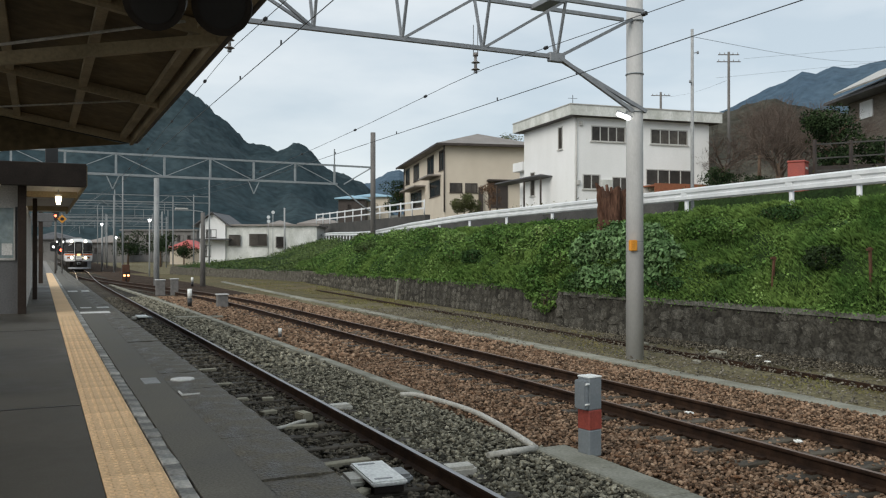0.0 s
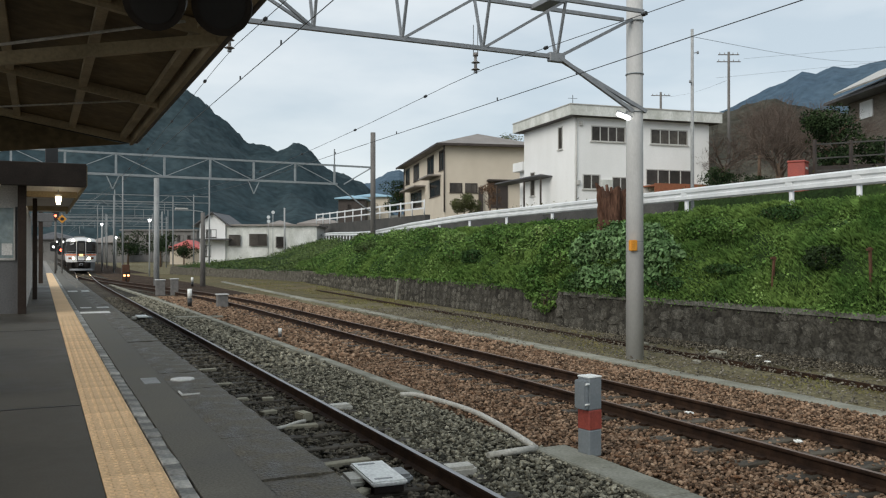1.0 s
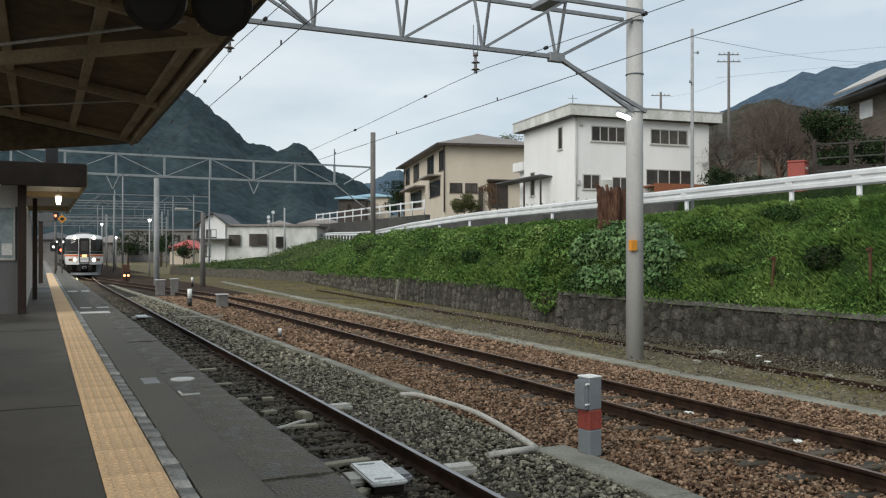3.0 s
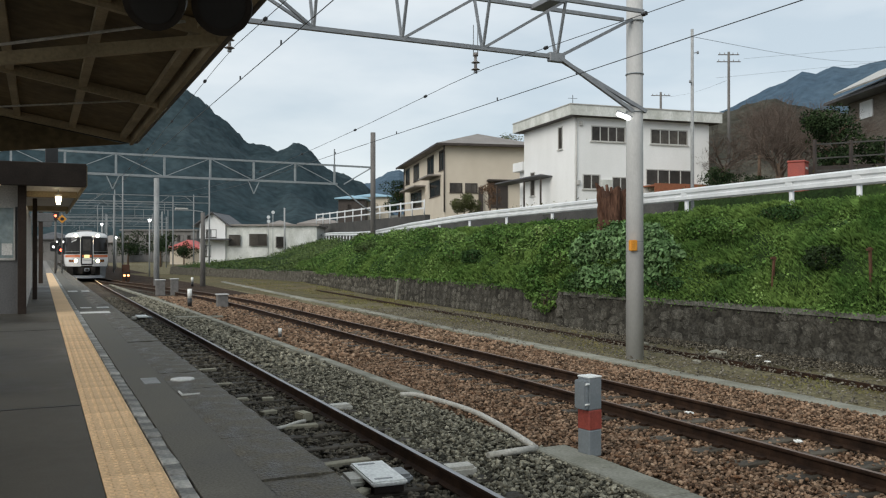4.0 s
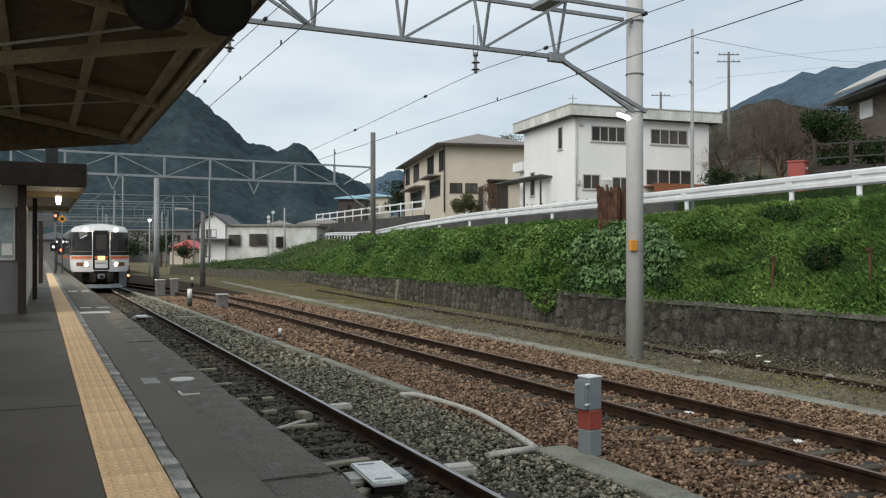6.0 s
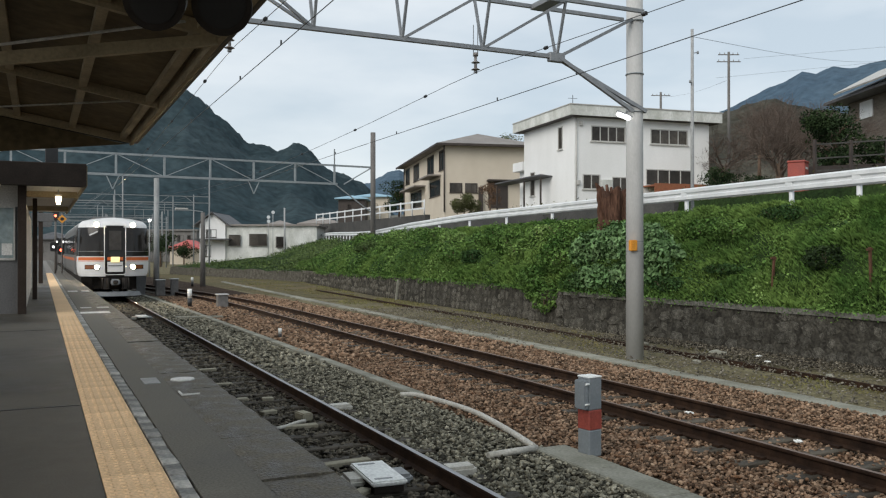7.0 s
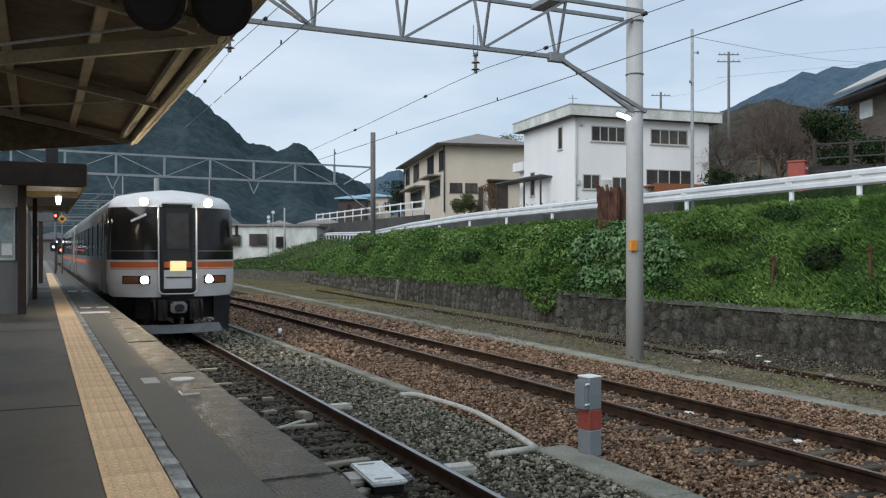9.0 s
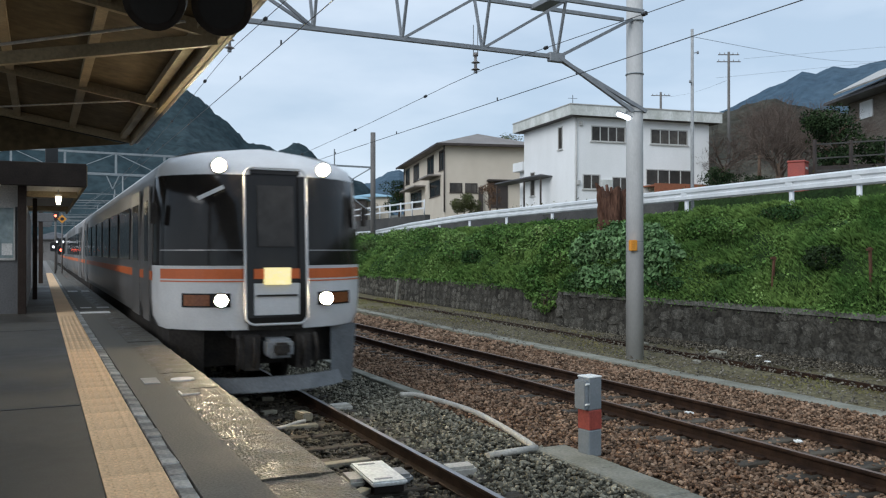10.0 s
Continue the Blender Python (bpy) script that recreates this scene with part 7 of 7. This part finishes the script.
# ---- ballast ----
def ballast(name, x0, x1, y0, y1, dens, r, material, label, seed, skip):
    rng = np.random.default_rng(seed)
    bm = B()
    bmesh.ops.create_icosphere(bm, subdivisions=1, radius=1.0)
    base = np.array([v.co[:] for v in bm.verts])
    tri = np.array([[v.index for v in f.verts] for f in bm.faces])
    bm.free()
    shapes = [base * (1 + 0.5 * rng.normal(size=(len(base), 1))).clip(0.45, 1.7) for _ in range(24)]
    n = int((x1 - x0) * (y1 - y0) * dens)
    u = rng.random(n)
    y = y0 + (y1 - y0) * u
    x = x0 + (x1 - x0) * rng.random(n)
    keep = np.array([not skip(a, b) for a, b in zip(x, y)])
    x, y = x[keep], y[keep]
    n = len(x)
    ang = rng.random(n) * 6.283
    s = r * rng.uniform(0.55, 1.3, n)
    sq = rng.uniform(0.5, 0.9, n)
    k = rng.integers(0, len(shapes), n)
    P = np.stack(shapes)[k]
    ca, sa = np.cos(ang)[:, None], np.sin(ang)[:, None]
    X = (P[:, :, 0] * ca - P[:, :, 1] * sa) * s[:, None] + x[:, None]
    Y = (P[:, :, 0] * sa + P[:, :, 1] * ca) * s[:, None] * 0.8 + y[:, None]
    Z = P[:, :, 2] * (s * sq)[:, None] + (-1.055 + rng.uniform(-0.012, 0.042, n))[:, None]
    v = np.stack([X, Y, Z], 2).reshape(-1, 3)
    f = (tri[None] + (np.arange(n) * len(base))[:, None, None]).reshape(-1, 3)
    tagged(mass(name, v, f, material), label, "ballast", kind="stuff")


def off_1(x, y):
    c = centre_1(y)
    inside = abs(x - c) < 1.02
    return abs(abs(x - c) - 0.566) < 0.05 or (inside and (y % 0.62) < 0.2 and random.random() < 0.75) or (abs(x - 2.8) < 0.16 and 6.8 < y < 7.6) or (4.8 < x < 5.25 and y < 7.6)


def off_2(x, y):
    c = centre_2(y)
    inside = abs(x - c) < 1.02
    return abs(abs(x - c) - 0.566) < 0.05 or (inside and (y % 0.62) < 0.2 and random.random() < 0.8) or (x < 5.25 and y < 7.6)


ballast("ballast_dark_near", 2.0, 3.36, 3.2, 15, 1000, 0.0245, "stone_dark", "oil-darkened ballast between the platform track's rails", 6, off_1)
ballast("ballast_dark_far", 2.0, 3.36, 15, 42, 230, 0.042, "stone_dark", "oil-darkened ballast along the platform track's rails", 7, off_1)
ballast("ballast_grey_near", 3.36, 4.95, 3.2, 15, 1000, 0.0245, "stone_grey", "loose grey crushed-stone ballast beside the platform track", 1, off_1)
ballast("ballast_grey_far", 3.36, 4.95, 15, 42, 230, 0.042, "stone_grey", "grey crushed-stone ballast along the platform track", 2, off_1)
ballast("ballast_brown_near", 4.95, 9.85, 4.5, 16, 1050, 0.0225, "stone_brown", "loose rust-brown ballast under the loop track", 3, lambda x, y: x > 1.4 * y + 0.3 or off_2(x, y))
ballast("ballast_brown_far", 4.95, 9.9, 16, 42, 210, 0.043, "stone_brown", "rust-brown ballast along the loop track", 4, off_2)
ballast("yard_gravel", 10.2, 13.8, 6, 30, 85, 0.019, "stone_pale", "scattered gravel on the earth below the wall", 5, lambda x, y: False)

ballast("wall_foot_rubble", 12.3, 14.0, 6, 17.5, 420, 0.022, "stone_dark", "dark damp rubble along the foot of the wall", 8, lambda x, y: noise.noise(Vector((x * 0.9, y * 0.5, 2.0))) + 0.5 * (x - 12.9) < -0.05)

# ---- pieces: sleepers, tactile tiles, edge stones, wall stones ----
def sleepers(t, centre, y1):
    bm = B()
    bevelled(box(bm, -1.05, 1.05, -0.1, 0.1, -0.14, 0.0), 0.012, 1)
    me = mesh_of("sleeper", bm, "sleeper")
    bm = B()
    for s in (-1, 1):
        for o in (-1, 1):
            box(bm, s * 0.566 + o * 0.10 - 0.035, s * 0.566 + o * 0.10 + 0.035, -0.05, 0.05, 0.0, 0.028)
    me_c = mesh_of("rail_clip", bm, "rail")
    y = -6.0
    k = 0
    while y < y1:
        x = centre(y)
        m = pose(x, y + random.uniform(-0.015, 0.015), RAIL_Z - 0.149, 0, 0, random.uniform(-0.6, 0.6))
        s = piece("sleeper", me, t, m)
        if y < 22:
            piece("rail_clip", me_c, s, Matrix.Identity(4))
        y += 0.62
        k += 1


sleepers(RUN_1, centre_1, 70)
sleepers(RUN_2, centre_2, 62)


def tactile_tiles():
    def tile(dots):
        bm = B()
        bevelled(box(bm, -0.1475, 0.1475, -0.149, 0.149, -0.03, 0.0), 0.003, 1)
        if dots:
            for i in range(5):
                for j in range(5):
                    x, y = -0.12 + 0.06 * i, -0.12 + 0.06 * j
                    a = [bm.verts.new((x + 0.017 * math.cos(k * math.pi / 3), y + 0.017 * math.sin(k * math.pi / 3), 0.0005)) for k in range(6)]
                    b = [bm.verts.new((x + 0.011 * math.cos(k * math.pi / 3), y + 0.011 * math.sin(k * math.pi / 3), 0.0055)) for k in range(6)]
                    for k in range(6):
                        bm.faces.new((a[k], a[(k + 1) % 6], b[(k + 1) % 6], b[k]))
                    bm.faces.new(b)
        return mesh_of("tactile_tile", bm, "tactile")
    near, far = tile(True), tile(False)
    for k in range(170):
        y = -2.0 + 0.3 * k
        piece("tactile_tile", near if y < 16 else far, PLATFORM, pose(0.4225, y, 0.002))


tactile_tiles()


def edge_stones():
    meshes = []
    for k in range(6):
        L = 0.24
        bm = B()
        bevelled(box(bm, -0.043, 0.043, -L / 2 + 0.008, L / 2 - 0.008, -0.05, 0.0), 0.008, 1)
        for v in bm.verts:
            v.co += Vector((0.006, 0.008, 0.006)) * noise.noise(v.co * 30 + Vector((k * 5, 0, 0)))
        meshes.append(mesh_of("edge_stone", bm, "edge_stone"))
    y = -2.0
    while y < 46:
        piece("edge_stone", random.choice(meshes), PLATFORM, pose(0.621 + random.uniform(-0.004, 0.004), y, random.uniform(-0.008, 0.003)))
        y += 0.24


edge_stones()


def wall_stones():
    kinds = []
    for k in range(9):
        bm = B()
        n = random.choice((5, 6, 6, 7))
        ring = []
        for i in range(n):
            a = 2 * math.pi * (i + random.uniform(-0.18, 0.18)) / n
            r = random.uniform(0.82, 1.08)
            ring.append((r * math.cos(a) * 0.5, r * math.sin(a) * 0.5))
        lay = [[bm.verts.new((x, ky * s, kz * s)) for ky, kz in ring] for x, s in ((0.5, 1.0), (-0.15, 0.98), (-0.42, 0.72))]
        for a, b in zip(lay, lay[1:]):
            for i in range(n):
                bm.faces.new((a[i], a[(i + 1) % n], b[(i + 1) % n], b[i]))
        c = bm.verts.new((-0.5, random.uniform(-0.1, 0.1), random.uniform(-0.1, 0.1)))
        for i in range(n):
            bm.faces.new((lay[-1][i], lay[-1][(i + 1) % n], c))
        kinds.append(bm)
    near = []
    for b in kinds:
        near.append(mesh_of("stone", b.copy(), "wall_stone"))
    far_v, far_f = [], []
    count = 0
    y = 8.0
    spots = []
    while y < 78:
        w = random.uniform(0.24, 0.5)
        z = -1.13
        top = wall_top(y)
        while z < top - 0.06:
            h = min(random.uniform(0.22, 0.36), top - z + 0.02)
            spots.append((y + random.uniform(-0.05, 0.05), z + h / 2, w * random.uniform(1.22, 1.42), h * 1.36))
            z += h
        y += w
    for y, z, w, h in spots:
        x = wall_x(y) + 0.105 + 0.09 * (z + 1.1) + random.uniform(-0.03, 0.04)
        m = Matrix.Translation((x, y, z)) @ Euler((random.uniform(-0.35, 0.35), 0, random.uniform(-0.12, 0.12))).to_matrix().to_4x4() @ Matrix.Diagonal((0.15, w, h, 1))
        if count < 300:
            ob = new("stone", random.choice(near))
            ob.parent = WALL
            ob.matrix_basis = m
        else:
            b = random.choice(kinds)
            b.verts.index_update()
            o = len(far_v)
            far_v += [tuple(m @ v.co) for v in b.verts]
            for f in b.faces:
                i = [v.index + o for v in f.verts]
                far_f += [(i[0], i[j], i[j + 1]) for j in range(1, len(i) - 1)]
        count += 1
    for b in kinds:
        b.free()
    far = mass("wall_stones_far", far_v, far_f, "wall_stone_far")
    far.parent = WALL
    tagged(far, "far stones of the retaining wall", kind="stuff")


wall_stones()


# ---- movement: the train runs in along the platform track ----
def motions():
    def at(y):
        x = centre_1(y)
        turn = math.degrees(math.atan2(centre_1(y + 6) - centre_1(y - 6), 12))
        return pose(x, y, RAIL_Z, 0, 0, -turn)
    times = [0.0, 1.0, 2.0, 3.0, 4.0, 5.0, 6.0, 7.0, 8.0, 9.0, 10.0]
    for ob, back in ((FRONT, 0.0), (MIDDLE, 21.4), (REAR, 42.8)):
        walk(ob, [(t, at(FRONT_END + SPEED * (10.0 - t) + back)) for t in times])


FRONT_END, SPEED = 10.9, 8.75
motions()
